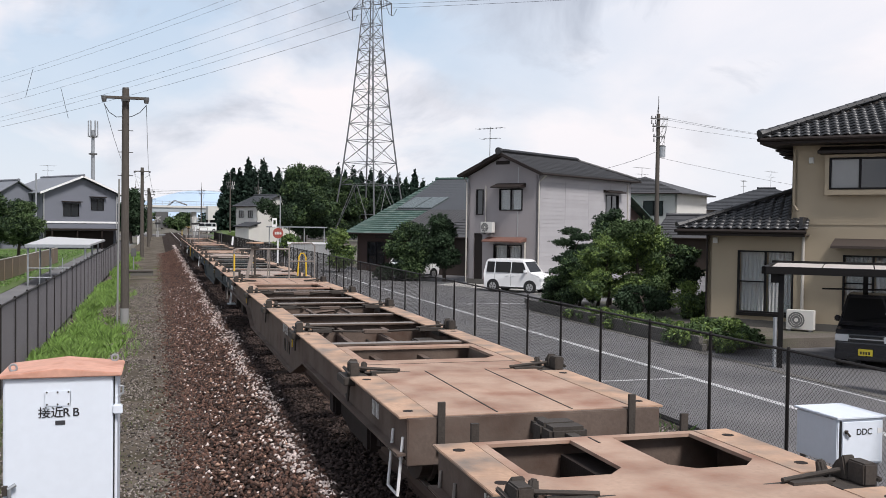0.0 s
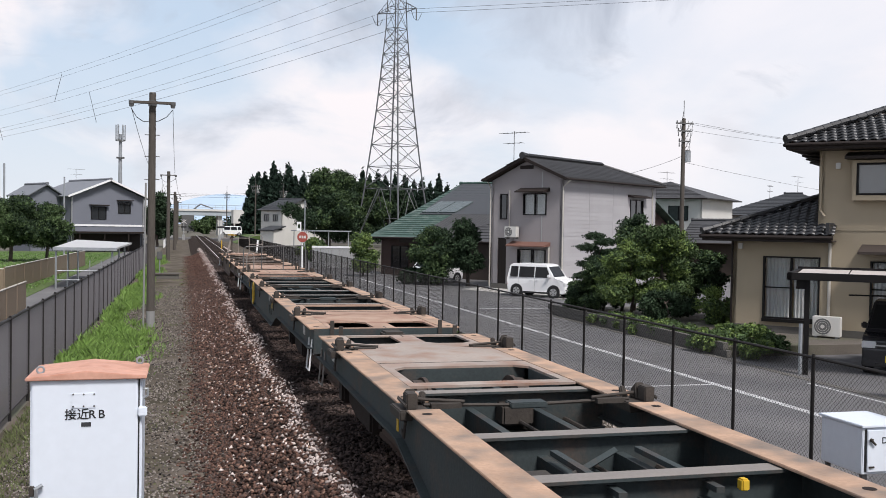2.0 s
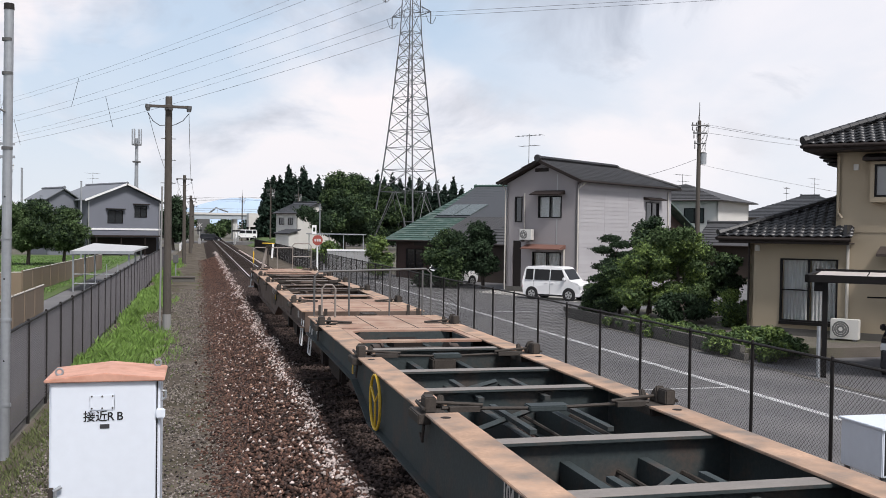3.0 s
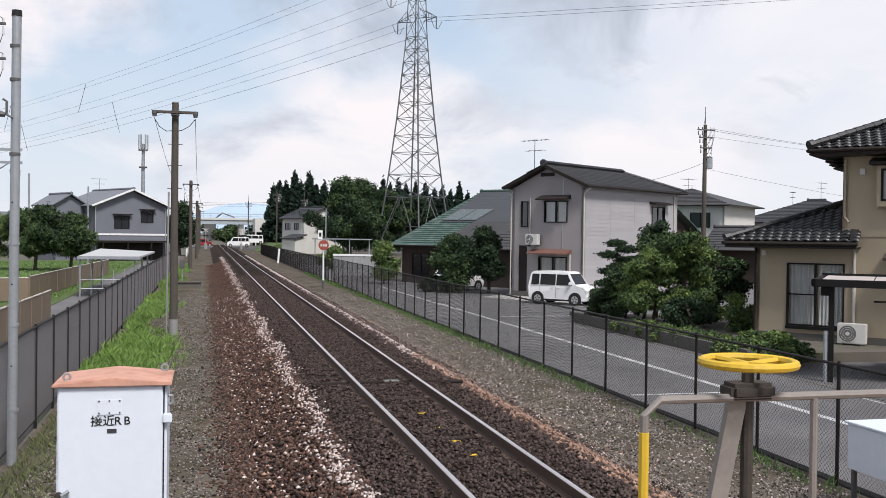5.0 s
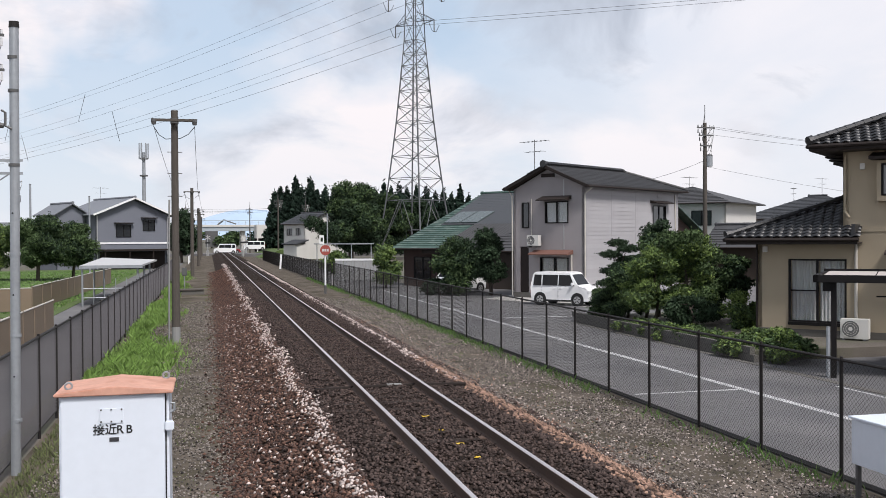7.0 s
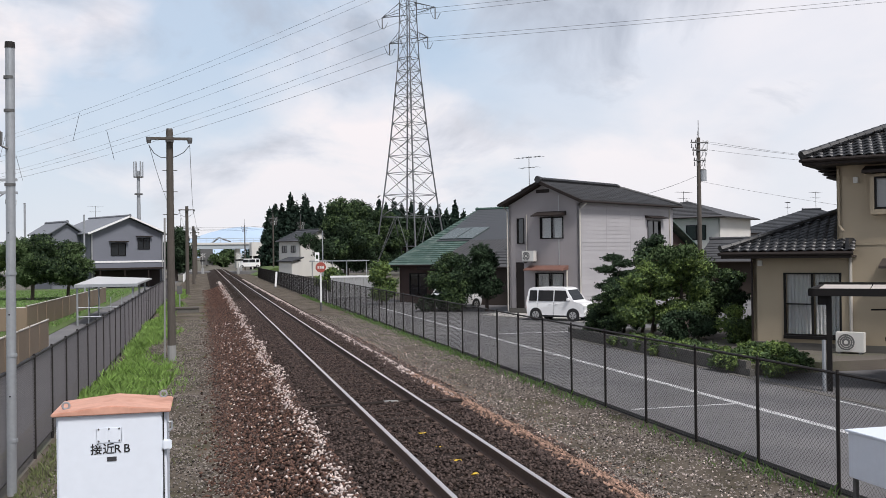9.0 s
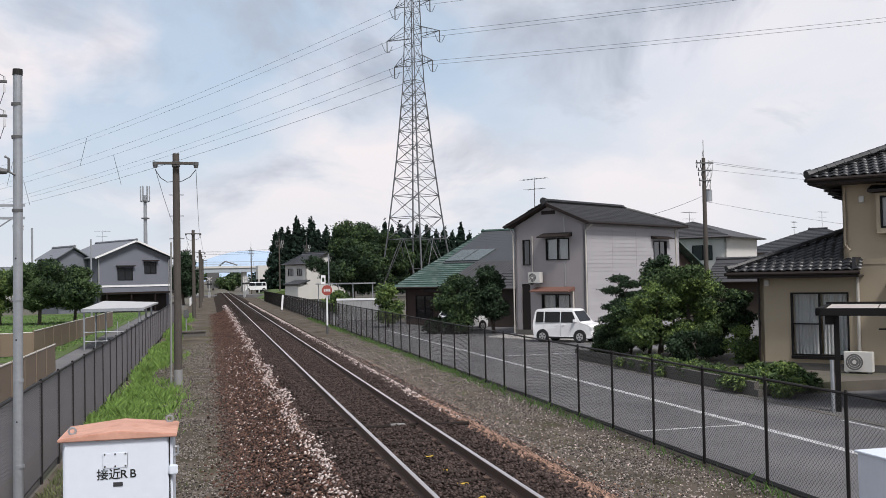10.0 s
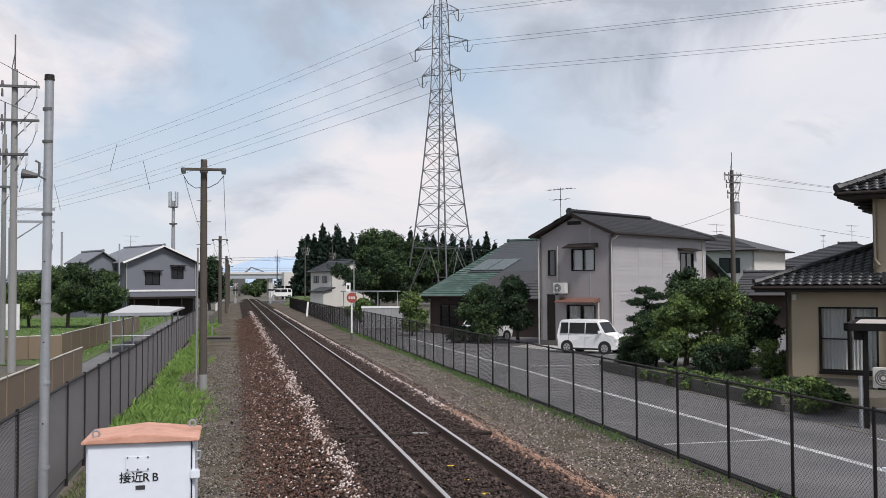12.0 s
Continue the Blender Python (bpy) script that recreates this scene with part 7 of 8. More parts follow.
simple_house("roadside_house", turn(-33, 108, ZL, 75), 9.0, 8.0, 4.2, 0.5, "stucco_white", "roof_slate", "white house with dark gabled roof across the lawn", side_wins=((2, 3.5, 1.2, 2.4),), over=0.6)
simple_house("roadside_house", turn(-46, 150, ZL, 85), 14.0, 10.0, 4.4, 0.4, "stucco_white", "roof_blue", "low pale house far across the lawn", over=0.6)
antenna(turn(41.0, 82.5, 6.0, 20), 2.2)
antenna(turn(62.5, 98.0, 5.5, 50), 2.6)
antenna(turn(65.5, 97.0, 5.4, 20), 3.8)
antenna(turn(78, 103.0, 5.4, 20), 2.8)
antenna(turn(-15.5, 121.0, 7.0, 20), 1.8)

# ---- lawn, lane and fences on the path's side ----
plain("side_lane", bx(B(), -9.6, -6.0, -10, 140, ZL - 0.35, ZL - 0.10), M["asphalt"], "grey asphalt lane behind the chain-link fence", "road")
plain("lawn", bx(B(), -26, -9.62, 44, 112, ZL - 0.4, ZL - 0.09), M["lawn"], "green lawn before the houses", "lawn")
plain("far_street", bx(B(), -40, -9.62, -10, 43.9, ZL - 0.4, ZL - 0.12), M["earth"], "bare yard beside the lane", "ground")
blades("lawn_grass", 16000, lambda n: (-24 + 14 * rng.random(n), 46 + 60 * rng.random(n), np.full(n, ZL - 0.09), np.ones(n)), 0.10, M["grass"], "short green lawn grass", "lawn", 0.05)


def panel_fence(a, b, z, h, n, label):
    f = thing("panel_fence", turn(0, 0, z, 0), label, "fence")
    a, b = Vector((*a, 0)), Vector((*b, 0))
    for i in range(n):
        p, q = a.lerp(b, i / n), a.lerp(b, (i + 1) / n)
        d = (q - p).normalized() * 0.04
        sd = Vector((-d.y, d.x, 0)).normalized() * 0.015
        pan = B()
        vs = [pan.verts.new(v + o + Vector((0, 0, zz))) for zz in (0.06, h - 0.03) for v, o in ((p + d, sd), (q - d, sd), (q - d, -sd), (p + d, -sd))]
        for fc in ((0, 1, 2, 3), (7, 6, 5, 4), (0, 4, 5, 1), (1, 5, 6, 2), (2, 6, 7, 3), (3, 7, 4, 0)):
            pan.faces.new([vs[k] for k in fc])
        part("panel", pan, M["panel_brown"], f)
        part("post", rod(B(), p, p + Vector((0, 0, h + 0.04)), 0.035), M["panel_brown"], f)
        part("cap_rail", rod(B(), p + Vector((0, 0, h)), q + Vector((0, 0, h)), 0.03, seg=6), M["pipe_white"], f)
    return f


panel_fence((-8.75, 20), (-8.75, 38.5), ZL - 0.12, 1.05, 9, "brown sheet-panel fence with a pale top rail along the lane")
panel_fence((-11.0, 47.5), (-10.2, 76), ZL - 0.12, 1.15, 12, "brown sheet-panel fence along the lawn")
panel_fence((-15.0, 45.5), (-11.0, 47.5), ZL - 0.12, 1.1, 3, "brown sheet-panel fence along the lawn")
for x in (-14.2, -13.2):
    b = thing("notice_board", turn(x, 47.6, ZL - 0.15, 0), "blank pale notice board on a post", "notice board")
    part("board", bx(B(), -0.35, 0.35, -0.03, 0.03, 1.4, 2.6), M["white"], b)
    part("post", rod(B(), (0, 0.05, 0), (0, 0.05, 2.4), 0.03), M["galv"], b)
sh = thing("cycle_shelter", turn(-8.6, 55, ZL - 0.12, 0), "small shelter with a white sloping roof on posts", "shelter")
part("roof", quad_slab(B(), [(-0.6, -5.2, 2.05), (2.3, -5.2, 2.05), (2.5, 5.2, 2.1), (-0.6, 5.2, 2.25)], 0.10), M["carport_white"], sh, "white sloping roof", bevel=0.01)
part("roof_edge", bx(B(), -0.62, 2.35, -5.26, -5.2, 1.9, 2.05), M["galv"], sh)
for x in (-0.5, 2.1):
    for y in (-5.0, 0, 5.0):
        part("post", rod(B(), (x, y, 0), (x, y, 2.0), 0.05), M["galv"], sh)
for z in (0.45, 0.9):
    part("rail", rod(B(), (-0.5, -5, z), (2.1, -5, z), 0.025), M["galv"], sh)
for k in range(5):
    part("rail", rod(B(), (-0.5 + 0.52 * k, -5, 0), (-0.5 + 0.52 * k, -5, 1.4), 0.02), M["galv"], sh)
# concrete trough beside the path, and the white guard rail further on
tr_ = thing("drain_trough", turn(-4.1, 57, ZL, 0), "dark concrete drain trough in the path's edge", "drain", kind="structure")
part("trough_wall", bx(B(), -0.9, 0.75, 0.0, 0.25, -0.2, 0.24), M["block"], tr_)
part("trough_lid", bx(B(), -0.9, 0.75, -0.05, 1.2, 0.244, 0.30), M["pole_conc"], tr_)
gr = thing("guard_rail", turn(-5.6, 128, ZL, 0), "white painted guard rail beside the path", "guard rail")
for k in range(12):
    part("post", bx(B(), -0.05, 0.05, 2 * k - 0.05, 2 * k + 0.05, 0, 1.0), M["white"], gr)
for z in (0.45, 0.9):
    part("rail", bx(B(), -0.03, 0.03, 0, 22, z - 0.05, z + 0.05), M["white"], gr)
sb = thing("signal_box", turn(-4.55, 62.5, ZL, 0), "small grey signal fitting on a short post beside the track", "signal box")
part("post", rod(B(), (0, 0, 0), (0, 0, 1.1), 0.04), M["galv"], sb)
part("case", bx(B(), -0.16, 0.16, -0.1, 0.1, 0.9, 1.4), M["galv_dark"], sb, bevel=0.02)

# ---- signs along the track ----
sg = thing("stop_sign", turn(3.95, 59.5, ZR, 0), "round red sign on a white post beside the track", "sign")
part("post", rod(B(), (0, 0, 0), (0, 0, 3.0), 0.055, seg=12), M["white"], sg, "white post")
part("post_foot", rod(B(), (0, 0, 0), (0, 0, 0.55), 0.075, seg=12), M["galv_dark"], sg)
face = part("sign_face", rod(B(), (0, -0.10, 2.72), (0, -0.06, 2.72), 0.32, seg=32), M["sign_red"], sg, "faded red round face")
tx = B()
for k in range(3):
    bx(tx, -0.20 + 0.145 * k, -0.20 + 0.11 + 0.145 * k, -0.108, -0.10, 2.64, 2.80)
part("lettering_bar", tx, M["stencil"], face)
part("upper_plate", bx(B(), -0.36, -0.08, -0.10, -0.07, 3.1, 3.65), M["white"], sg, "white rectangular plate")
part("plate_mark", bx(B(), -0.29, -0.15, -0.105, -0.10, 3.25, 3.5), M["leaf_dark"], sg)
part("plate_arm", rod(B(), (-0.2, -0.05, 3.15), (0, 0, 2.95), 0.025), M["white"], sg)
wp = thing("marker_post", turn(4.5, 106, ZR, 0), "short leaning white marker post", "marker post")
part("post", bx(B(), -0.1, 0.1, -0.05, 0.05, 0, 1.75, Euler((0, 0.08, 0)).to_matrix().to_4x4()), M["white"], wp)
part("foot", rod(B(), (0, 0, 0), (0, 0, 0.15), 0.16), M["block"], wp)
# corrugated white fence and hedge beyond the lane
wf = thing("corrugated_fence", turn(6.9, 77.5, ZR, -14), "pale corrugated sheet fence beside the lane", "fence")
for k in range(16):
    part("sheet", bx(B(), 0.22 * k, 0.22 * k + 0.20, -0.02 + 0.02 * (k % 2), 0.02 + 0.02 * (k % 2), 0.05, 1.65), M["frame_light"], wf)
part("cap", bx(B(), -0.05, 3.6, -0.06, 0.08, 1.65, 1.8), M["white"], wf)
tree(turn(8.8, 92, ZR, 0), 2.0, clumps(81, 14, 1.3, 3.0, 0.4, 1.8, 0.7), 9000, 0.16, ("leaf_mid", "leaf_light"), "trimmed green hedge beside the lane", 0.06, 3, "hedge", 81, "hedge")
lp = thing("lane_pole", turn(8.0, 92, ZR, 0), "thin grey pole beside the lane", "pole")
part("shaft", rod(B(), (0, 0, 0), (0, 0, 5.8), 0.07, 0.05), M["galv"], lp)
part("cap", rod(B(), (0, 0, 5.8), (0, 0, 5.9), 0.06), M["galv_dark"], lp)


# ---- carport of the tan house ----
cpm = turn(11.55, 20.2, ZR, -40)
cpt = thing("carport", cpm, "dark-framed carport with a pale translucent roof", "carport")
part("front_beam", bx(B(), -0.45, 7.0, -0.25, -0.10, 2.32, 2.50), M["frame_dark"], cpt, bevel=0.01)
part("side_beam", bx(B(), -0.45, -0.33, -0.25, 2.8, 2.32, 2.50), M["frame_dark"], cpt, bevel=0.01)
part("rear_beam", bx(B(), -0.45, 7.0, 2.7, 2.82, 2.40, 2.56), M["frame_dark"], cpt, bevel=0.01)
for k in range(6):
    part("roof_panel", quad_slab(B(), [(-0.30 + 1.2 * k, -0.08, 2.44), (0.87 + 1.2 * k, -0.08, 2.44), (0.87 + 1.2 * k, 2.68, 2.50), (-0.30 + 1.2 * k, 2.68, 2.50)], 0.012), M["carport_clear"], cpt, "pale polycarbonate roof panel")
for x, y in ((0.0, 0.0), (1.9, 2.0), (3.2, 2.6), (6.6, 0.0)):
    part("post", bx(B(), x - 0.06, x + 0.06, y - 0.05, y + 0.05, 0, 2.36), M["frame_dark"], cpt)
part("post_brace", bx(B(), -0.25, -0.02, -0.05, 0.05, 2.1, 2.32), M["frame_dark"], cpt)
part("drain_pipe", rod(B(), (-0.12, -0.02, 0.0), (-0.12, -0.02, 1.25), 0.05), M["galv"], cpt, "grey drain pipe at the post")
part("hanging_bar", rod(B(), (0.9, 0.8, 1.95), (3.4, 0.9, 1.98), 0.02), M["frame_dark"], cpt)
gp = thing("gate_post", turn(11.4, 16.0, ZR, 0), "grey stone gate post at the forecourt", "gate post")
part("pillar", bx(B(), 0, 0.45, 0, 0.45, 0, 1.65), M["block"], gp, bevel=0.02)
part("pillar_cap", bx(B(), -0.03, 0.48, -0.03, 0.48, 1.65, 1.72), M["pole_light"], gp, bevel=0.015)


# ---- vehicles ----
def car(m, paint, label, length, width, height, hood=0.55, name="car", plate=True):
    """A small upright car; local x points forward, wheels stand on z = 0."""
    c = thing(name, m, label, "car")
    L, W, H = length / 2, width / 2, height
    g = 0.20
    belt = H * 0.56
    cowl, crest = L - hood, L - hood - 0.40
    top_in = 0.11

    def side_y(z):
        """The half width at a height: upright doors, glass leaning in above the belt."""
        return W - top_in * max(0.0, (z - belt) / (H - belt)) ** 1.2

    prof = [(-L + 0.05, g), (-L, g + 0.25), (-L, belt - 0.05), (-L + 0.02, belt + 0.1), (-L + 0.09, H - 0.14), (-L + 0.22, H - 0.02), (-L + 0.5, H), (crest - 0.25, H), (crest, H - 0.05), (cowl, belt + 0.06),
            (cowl + 0.06, belt + 0.01), (L - 0.12, belt - 0.07), (L - 0.02, belt - 0.19), (L, belt - 0.36), (L, g + 0.15), (L - 0.06, g)]
    shell = B()
    prism(shell, prof, -1, 1, axis=1)
    for v in shell.verts:
        v.co.y *= side_y(v.co.z) - (0.06 if v.co.x > L - 0.05 else 0.0)
    part("body", shell, M[paint], c, bevel=0.035, smooth=False)

    def on_side(corners, s, lift=0.004):
        return [(x, s * (side_y(z) + lift), z) for x, z in corners]

    zl, zh = belt + 0.05, H - 0.15
    rear0, front1 = -L + 0.14, cowl - 0.16
    span = front1 - rear0
    cuts = ((0.0, 0.20), (0.235, 0.60), (0.625, 1.0))
    for s in (-1, 1):
        for k, (a, b) in enumerate(cuts):
            xa, xb = rear0 + span * a, rear0 + span * b
            lean = 0.27 if k == 2 else 0.0
            q = on_side([(xa + (0.03 if k == 0 else 0), zl), (xb, zl), (xb - lean, zh), (xa + (0.06 if k == 0 else 0), zh)], s)
            part("side_window", quad_slab(B(), q, 0.012), M["car_glass"], c, "dark tinted side window")
        mir = bx(B(), cowl - 0.30, cowl - 0.16, *sorted((s * (W + 0.01), s * (W + 0.15))), belt + 0.06, belt + 0.22)
        part("mirror", mir, M[paint], c, bevel=0.03)
        part("door_seam", bx(bx(B(), rear0 + span * 0.61, rear0 + span * 0.61 + 0.010, *sorted((s * W, s * (W + 0.002))), g + 0.1, belt), rear0 + span * 0.215, rear0 + span * 0.215 + 0.010, *sorted((s * W, s * (W + 0.002))), g + 0.35, belt), M["ac_grille"], c)
        for dx in (0.53, 0.68):
            part("door_handle", bx(B(), rear0 + span * dx - 0.08, rear0 + span * dx + 0.06, *sorted((s * W, s * (W + 0.022))), belt - 0.10, belt - 0.065), M[paint], c, bevel=0.006)
    run = Vector((cowl - crest, 0, belt + 0.06 - (H - 0.05)))
    nrm = Vector((-run.z, 0, run.x)).normalized() * 0.006
    lo, hi = Vector((crest, 0, H - 0.05)) + run * 0.94, Vector((crest, 0, H - 0.05)) + run * 0.12
    glass = [Vector((p.x, sy * (side_y(p.z) - 0.07), p.z)) + nrm for p, sy in ((lo, -1), (lo, 1), (hi, 1), (hi, -1))]
    part("windscreen", quad_slab(B(), glass, 0.012), M["car_glass"], c, "clear windscreen")
    part("rear_window", bx(B(), -L - 0.002, -L + 0.03, -W + 0.16, W - 0.16, belt + 0.10, H - 0.22, Matrix.Translation((0.03, 0, 0))), M["car_glass"], c)
    part("roof_antenna", rod(B(), (-L + 0.35, 0.2, H - 0.02), (-L + 0.22, 0.2, H + 0.14), 0.008, seg=5), M["black"], c)
    for s in (-1, 1):
        part("headlight", bx(B(), L - 0.12, L + 0.012, *sorted((s * (W - 0.36), s * (W - 0.03))), belt - 0.36, belt - 0.18), M["lamp_glass"], c, "clear headlight", bevel=0.02)
        part("tail_light", bx(B(), -L - 0.012, -L + 0.06, *sorted((s * (W - 0.16), s * (W - 0.02))), belt - 0.35, belt + 0.1), M["tail"], c, bevel=0.01)
        part("sill_trim", bx(B(), -L + 0.7, L - 0.7, *sorted((s * (W - 0.04), s * (W + 0.006))), g - 0.02, g + 0.07), M["black"], c)
        for wx in (-L + 0.55, L - 0.62):
            arch = part("wheel_arch", rod(B(), (wx, s * (W - 0.1), 0.29), (wx, s * (W + 0.004), 0.29), 0.345, seg=28), M["black"], c)
            w = part("wheel", rod(B(), (wx, s * (W - 0.16), 0.275), (wx, s * (W + 0.012), 0.275), 0.275, seg=28), M["tyre"], c, "black tyre")
            part("rim", rod(B(), (wx, s * (W + 0.002), 0.275), (wx, s * (W + 0.02), 0.275), 0.19, seg=24), M["hub"], w, "silver wheel rim")
            sp = B()
            for k in range(5):
                a = k * 1.2566
                bx(sp, -0.02, 0.02, -0.004, 0.004, 0.06, 0.17, Matrix.Translation((wx, s * (W + 0.022), 0.275)) @ Euler((0, a, 0)).to_matrix().to_4x4())
            part("spoke_gap", sp, M["black"], w)
    part("grille", bx(B(), L - 0.03, L + 0.014, -W + 0.38, W - 0.38, belt - 0.34, belt - 0.20), M["black"], c, "dark front grille", bevel=0.01)
    part("chrome_bar", bx(B(), L, L + 0.022, -W + 0.36, W - 0.36, belt - 0.285, belt - 0.255), M["hub"], c)
    part("bumper", bx(B(), L - 0.10, L + 0.05, -W + 0.05, W - 0.05, g + 0.02, g + 0.24), M[paint], c, bevel=0.04)
    part("lower_intake", bx(B(), L + 0.03, L + 0.054, -W + 0.35, W - 0.35, g + 0.05, g + 0.12), M["black"], c)
    if plate:
        pt = part("number_plate", bx(B(), L + 0.052, L + 0.062, -0.165, 0.165, g + 0.14, g + 0.30), M["plate_yellow"], c, "yellow plate with dark bars")
        bars = B()
        for k in range(4):
            bx(bars, L + 0.062, L + 0.065, -0.12 + 0.062 * k, -0.12 + 0.04 + 0.062 * k, g + 0.17, g + 0.24)
        part("plate_bar", bars, M["black"], pt)
    return c


car(turn(14.5, 45.8, ZR + 0.04, -48), "car_white", "white upright mini-van parked on the concrete slab", 3.25, 1.44, 1.66, 0.62, "parked_van")
car(turn(14.75, 20.55, ZR + 0.02, -140), "car_black", "black upright mini-van parked under the carport", 3.4, 1.5, 1.80, 0.62, "parked_van")
car(turn(12.0, 58.0, ZR + 0.02, -150), "car_white", "white car parked half hidden by garden trees", 3.6, 1.6, 1.6, 0.8, "parked_car", plate=False)
car(turn(6.2, 205, 0.2, 185), "car_white", "white van parked on the far bank", 4.4, 1.7, 1.9, 0.5, "parked_van", plate=False)
RED = car(turn(-30, 197, -0.3, 0), "car_red", "red hatchback driving over the level crossing", 4.0, 1.7, 1.5, 0.9, "red_car", plate=False)
WHT = car(turn(30, 194, -0.3, 180), "car_white", "white van driving over the level crossing", 4.3, 1.7, 1.9, 0.7, "white_van", plate=False)
DRK = car(turn(-30, 197, -0.3, 0), "car_black", "dark car driving over the level crossing", 4.2, 1.7, 1.5, 0.9, "dark_car", plate=False)

# ---- level crossing, bridge, far distance ----
plain("crossing_road", quad_slab(B(), [(-60, 190.5, -0.31), (60, 190.5, -0.31), (60, 200, -0.31), (-60, 200, -0.31)], 0.6), M["asphalt"], "asphalt road over the level crossing", "road")
for x, y in ((-3.2, 188), (3.4, 189), (-5.6, 200), (4.4, 201)):
    g = thing("crossing_signal", turn(x, y, -0.9, 0), "striped crossing signal post with paired lamps", "crossing signal")
    part("post", rod(B(), (0, 0, 0), (0, 0, 4.2), 0.08), M["frame_light"], g)
    part("lamp_box", bx(B(), -0.5, 0.5, -0.1, 0.1, 2.6, 2.95), M["black"], g, bevel=0.03)
    part("cross_board", rod(rod(B(), (-0.5, -0.05, 3.4), (0.5, -0.05, 4.1), 0.06, seg=4), (-0.5, -0.05, 4.1), (0.5, -0.05, 3.4), 0.05, seg=4), M["stencil"], g)
    part("machine_case", bx(B(), -0.25, 0.25, 0.1, 0.5, 0.2, 1.3), M["frame_light"], g)
br = thing("road_bridge", turn(0, 300, 0, 4), "pale blue road bridge over the tracks with railing", "bridge", kind="structure")
part("girder", bx(B(), -14, 34, 0, 8, 5.0, 6.3), M["bridge"], br)
part("deck_edge", bx(B(), -14, 60, -0.3, 0, 6.3, 6.9), M["stucco_white"], br)
for k in range(38):
    part("rail_post", bx(B(), -14 + 2 * k - 0.05, -14 + 2 * k + 0.05, -0.2, -0.1, 6.9, 8.2), M["bridge"], br)
part("hand_rail", bx(bx(B(), -14, 60, -0.2, -0.1, 8.1, 8.25), -14, 60, -0.2, -0.1, 7.4, 7.5), M["bridge"], br)
for x in (-9, 7.5):
    part("pier", bx(B(), x - 0.6, x + 0.6, 1, 7, -1, 5.0), M["stucco_white"], br)
sd = thing("storage_shed", turn(9.2, 262, ZR, 0), "white open-fronted shed beside the bridge", "shed")
part("roof_band", bx(B(), 0, 13.5, -6, 6, 3.6, 7.2), M["stucco_white"], sd)
part("back_wall", bx(B(), 0, 13.5, 5.6, 6, 0, 3.6), M["frame_dark"], sd)
for x in (0.1, 6.5, 13.2):
    part("column", bx(B(), x, x + 0.3, -6, -5.7, 0, 3.6), M["stucco_white"], sd)
ex = thing("excavator_arm", turn(2, 330, 0, 0), "dark machinery arm standing beyond the bridge", "machinery")
part("boom", rod(rod(B(), (-3, 0, 6.5), (0, 0, 9.0), 0.3, seg=6), (0, 0, 9.0), (4.0, 0, 7.6), 0.26, seg=6), M["galv_dark"], ex)
part("base", bx(B(), -6, -2, -1, 1, 0, 7.0), M["galv_dark"], ex)
bank = B()
prism(bank, [(5.8, ZR), (16, ZR), (16, 0.5), (9.5, 0.5)], 176, 215, axis=1)
plain("grass_bank", bank, M["lawn"], "grassy bank beside the level crossing", "bank")
fr_ = clumps(90, 16, 16, 4, 1.0, 5.5, 2.0)
tree(turn(-2, 330, -0.8, 0), 6.5, fr_, 9000, 0.5, ("leaf_mid", "leaf_dark"), "far trees seen under the bridge", 0.3, 6, "trees", 90, "far_trees")
for k in range(13):
    x = -95 + 14 * k + 3 * math.sin(k * 2.3)
    if -12 < x < 14:
        continue
    simple_house("far_house", turn(x, 240 + 18 * math.sin(k * 1.7), -0.9, 15 * math.sin(k)), 11, 9, 5.0 + 0.8 * math.sin(k * 3.1), 0.42, ("stucco_white", "stucco_grey", "stucco_tan")[k % 3],
                 ("roof_blue", "roof_slate", "tile_grey")[k % 3], "distant two-storey house near the horizon", wins=((2, 4, 3.2, 4.4), (6, 8, 3.2, 4.4)), group="houses near the horizon")
far_g = np.random.default_rng(5)
cs = [(x, 330 + 60 * far_g.random(), 1.5 + 3.0 * far_g.random()) for x in np.linspace(-220, 330, 130) if not -14 < x < 12]
tagged(new("far_woods", leaf_mesh("far_woods", far_g, cs, [(5.0, 5.0, 3.2)] * len(cs), 52000, 0.75, M["leaf_cedar"], shell=0.4)), "dark line of far woods near the horizon", "woods", kind="stuff")
# far hill sheet; its haze is only the material's colour
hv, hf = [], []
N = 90
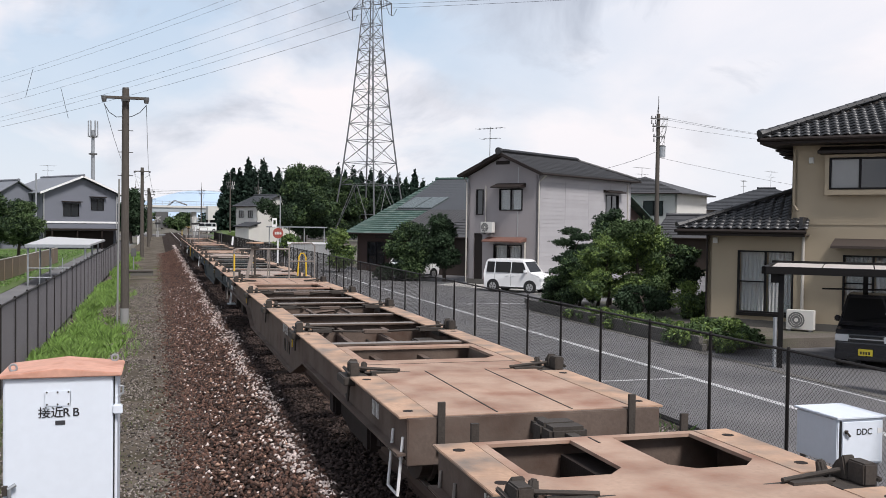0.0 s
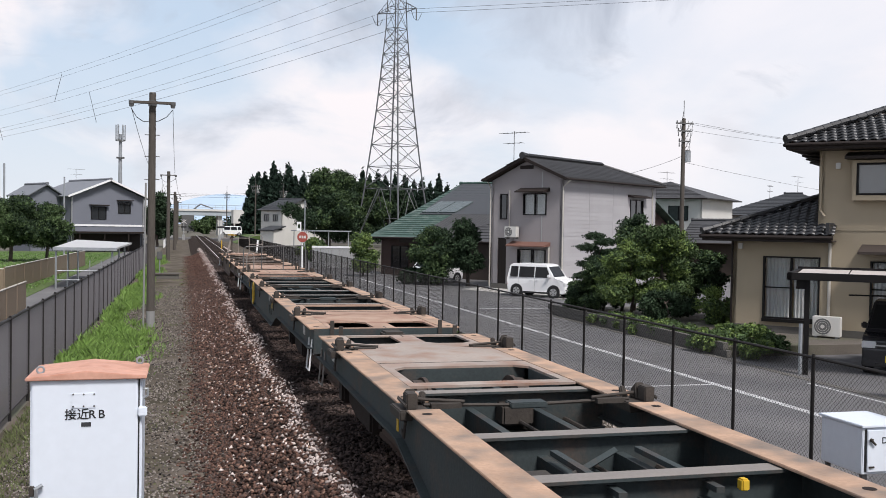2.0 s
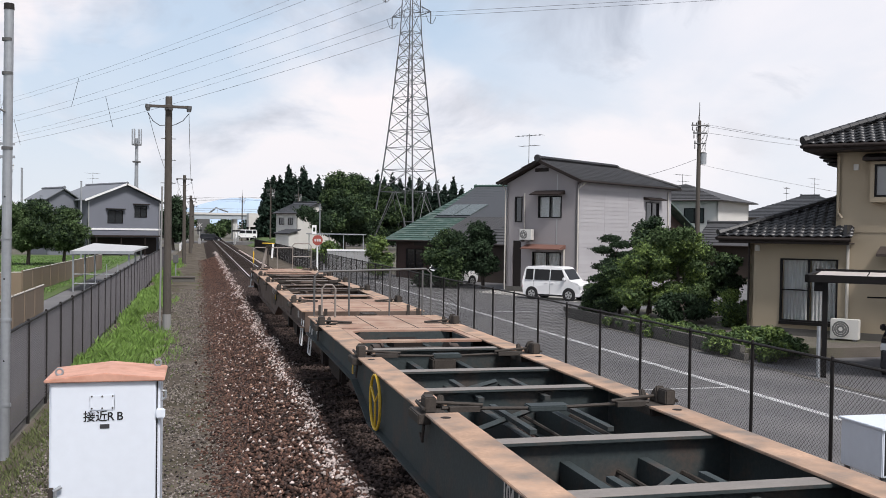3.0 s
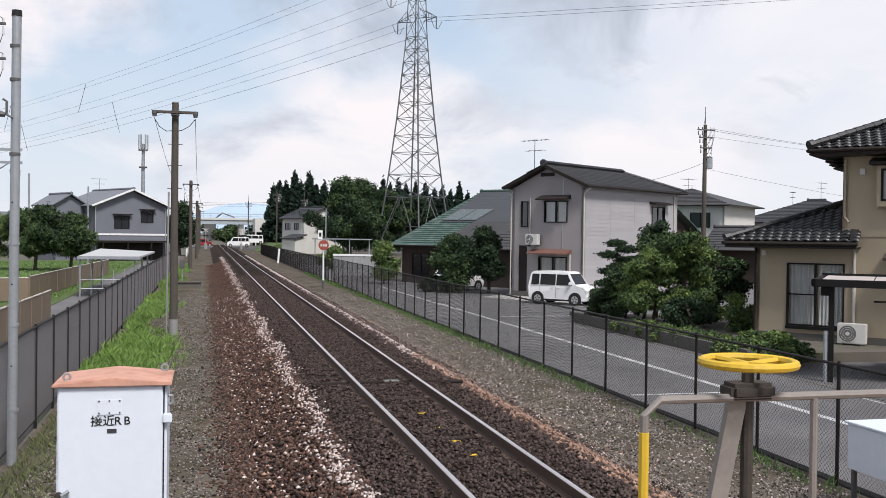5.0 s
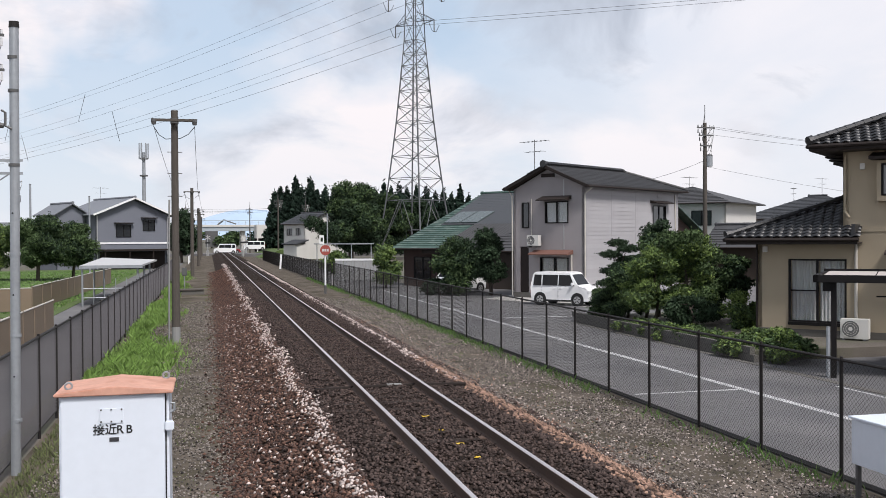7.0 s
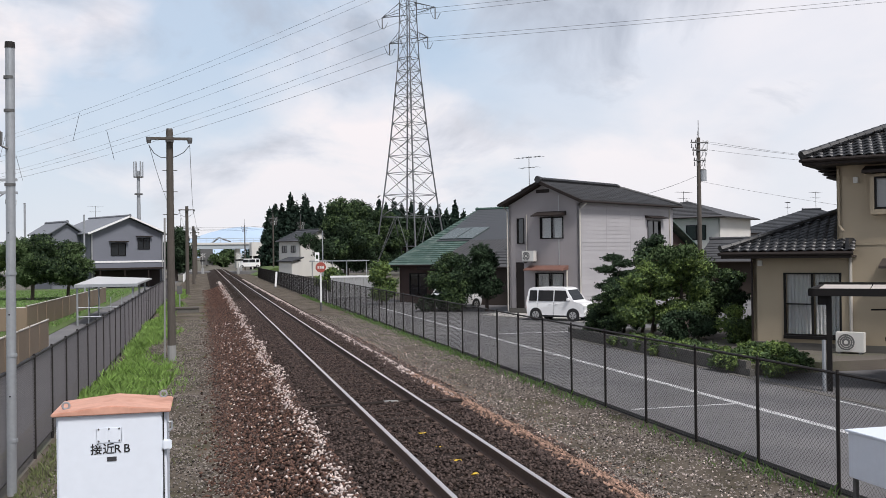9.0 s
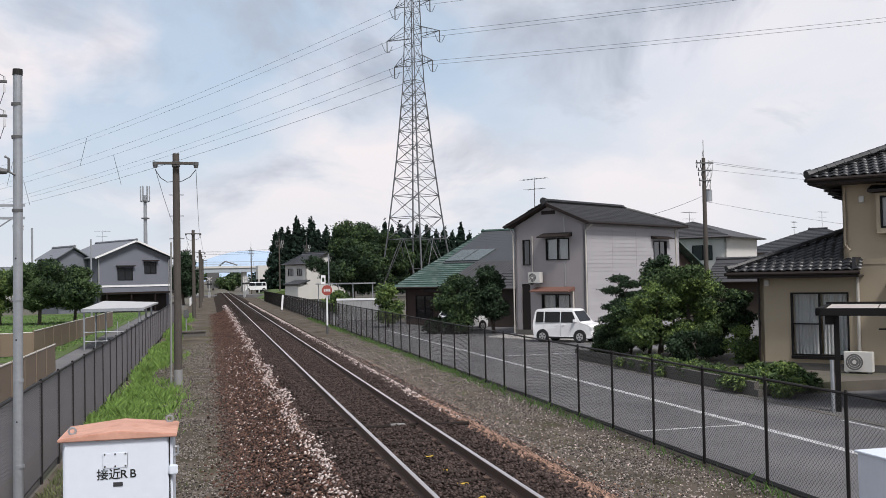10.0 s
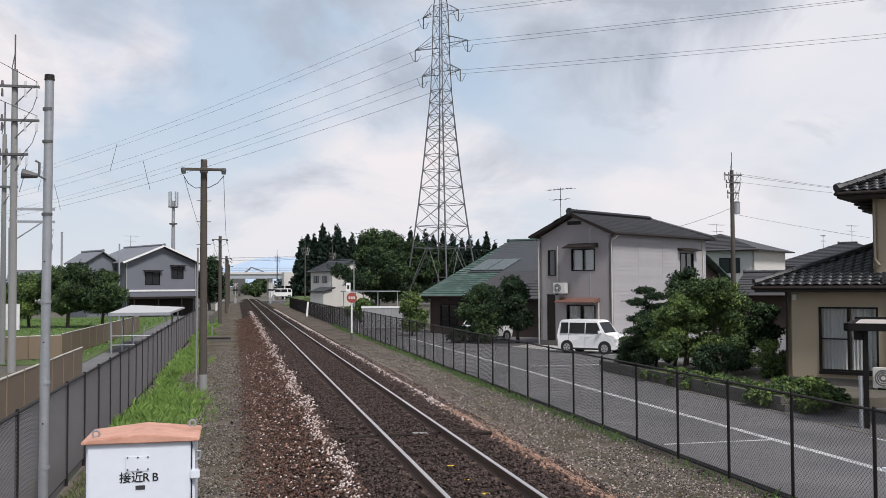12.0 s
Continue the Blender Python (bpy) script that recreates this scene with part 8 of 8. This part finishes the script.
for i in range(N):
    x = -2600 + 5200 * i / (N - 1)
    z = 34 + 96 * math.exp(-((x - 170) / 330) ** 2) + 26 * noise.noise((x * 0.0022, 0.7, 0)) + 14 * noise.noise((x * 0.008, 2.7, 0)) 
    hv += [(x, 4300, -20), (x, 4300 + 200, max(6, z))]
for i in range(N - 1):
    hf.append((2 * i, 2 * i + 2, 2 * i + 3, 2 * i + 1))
tagged(raw("backdrop", hv, hf, M["hill"], smooth=True), "hills on the horizon with haze painted in as pale blue", "hills", kind="structure")
for k in range(3):
    cable("far_cable", (-8, 226, 8.8 + 0.35 * k), (12.5, 216, 8.8 + 0.35 * k), 0.4, 0.02, "far street cable crossing over the tracks", 10)
for x, y in ((6.5, 232), (12.5, 216), (-8, 226), (17, 205), (9.5, 180)):
    line_pole(x, y, ZR, 10.0, "distant electric pole near the level crossing", [(9.5, 0.8), (8.8, 0.6)], False, mat_name="pole_conc", r=0.16)


def motions():
    """The train runs past the camera; three cars drive over the far crossing."""
    v = 16.8
    for w in WAGONS:
        y = w.matrix_basis.translation.y
        walk(w, [(0.0, turn(0, y, 0, 0)), (6.0, turn(0, y - 6.0 * v, 0, 0)), (12.0, turn(0, y - 12.0 * v, 0, 0))])
    walk(RED, [(0.0, turn(-34, 197.5, -0.3, 0)), (4.8, turn(-4.4, 197.5, -0.3, 0)), (5.5, turn(-2.6, 197.5, -0.3, 0)), (6.4, turn(-0.6, 197.5, -0.3, 0)), (7.2, turn(2.0, 197.5, -0.3, 0)),
               (9.0, turn(14.0, 197.5, -0.3, 0)), (12.0, turn(38, 197.5, -0.3, 0))])
    walk(WHT, [(0.0, turn(52, 193.5, -0.3, 180)), (4.8, turn(3.6, 193.5, -0.3, 180)), (6.0, turn(1.6, 193.5, -0.3, 180)), (6.6, turn(0.9, 193.5, -0.3, 180)), (7.2, turn(-0.6, 193.5, -0.3, 180)),
               (8.8, turn(-12, 193.5, -0.3, 180)), (12.0, turn(-40, 193.5, -0.3, 180))])
    walk(DRK, [(0.0, turn(-22, 197.5, -0.3, 0)), (2.0, turn(-8, 197.5, -0.3, 0)), (3.0, turn(-1.0, 197.5, -0.3, 0)), (4.0, turn(7, 197.5, -0.3, 0)), (12.0, turn(55, 197.5, -0.3, 0))])


motions()
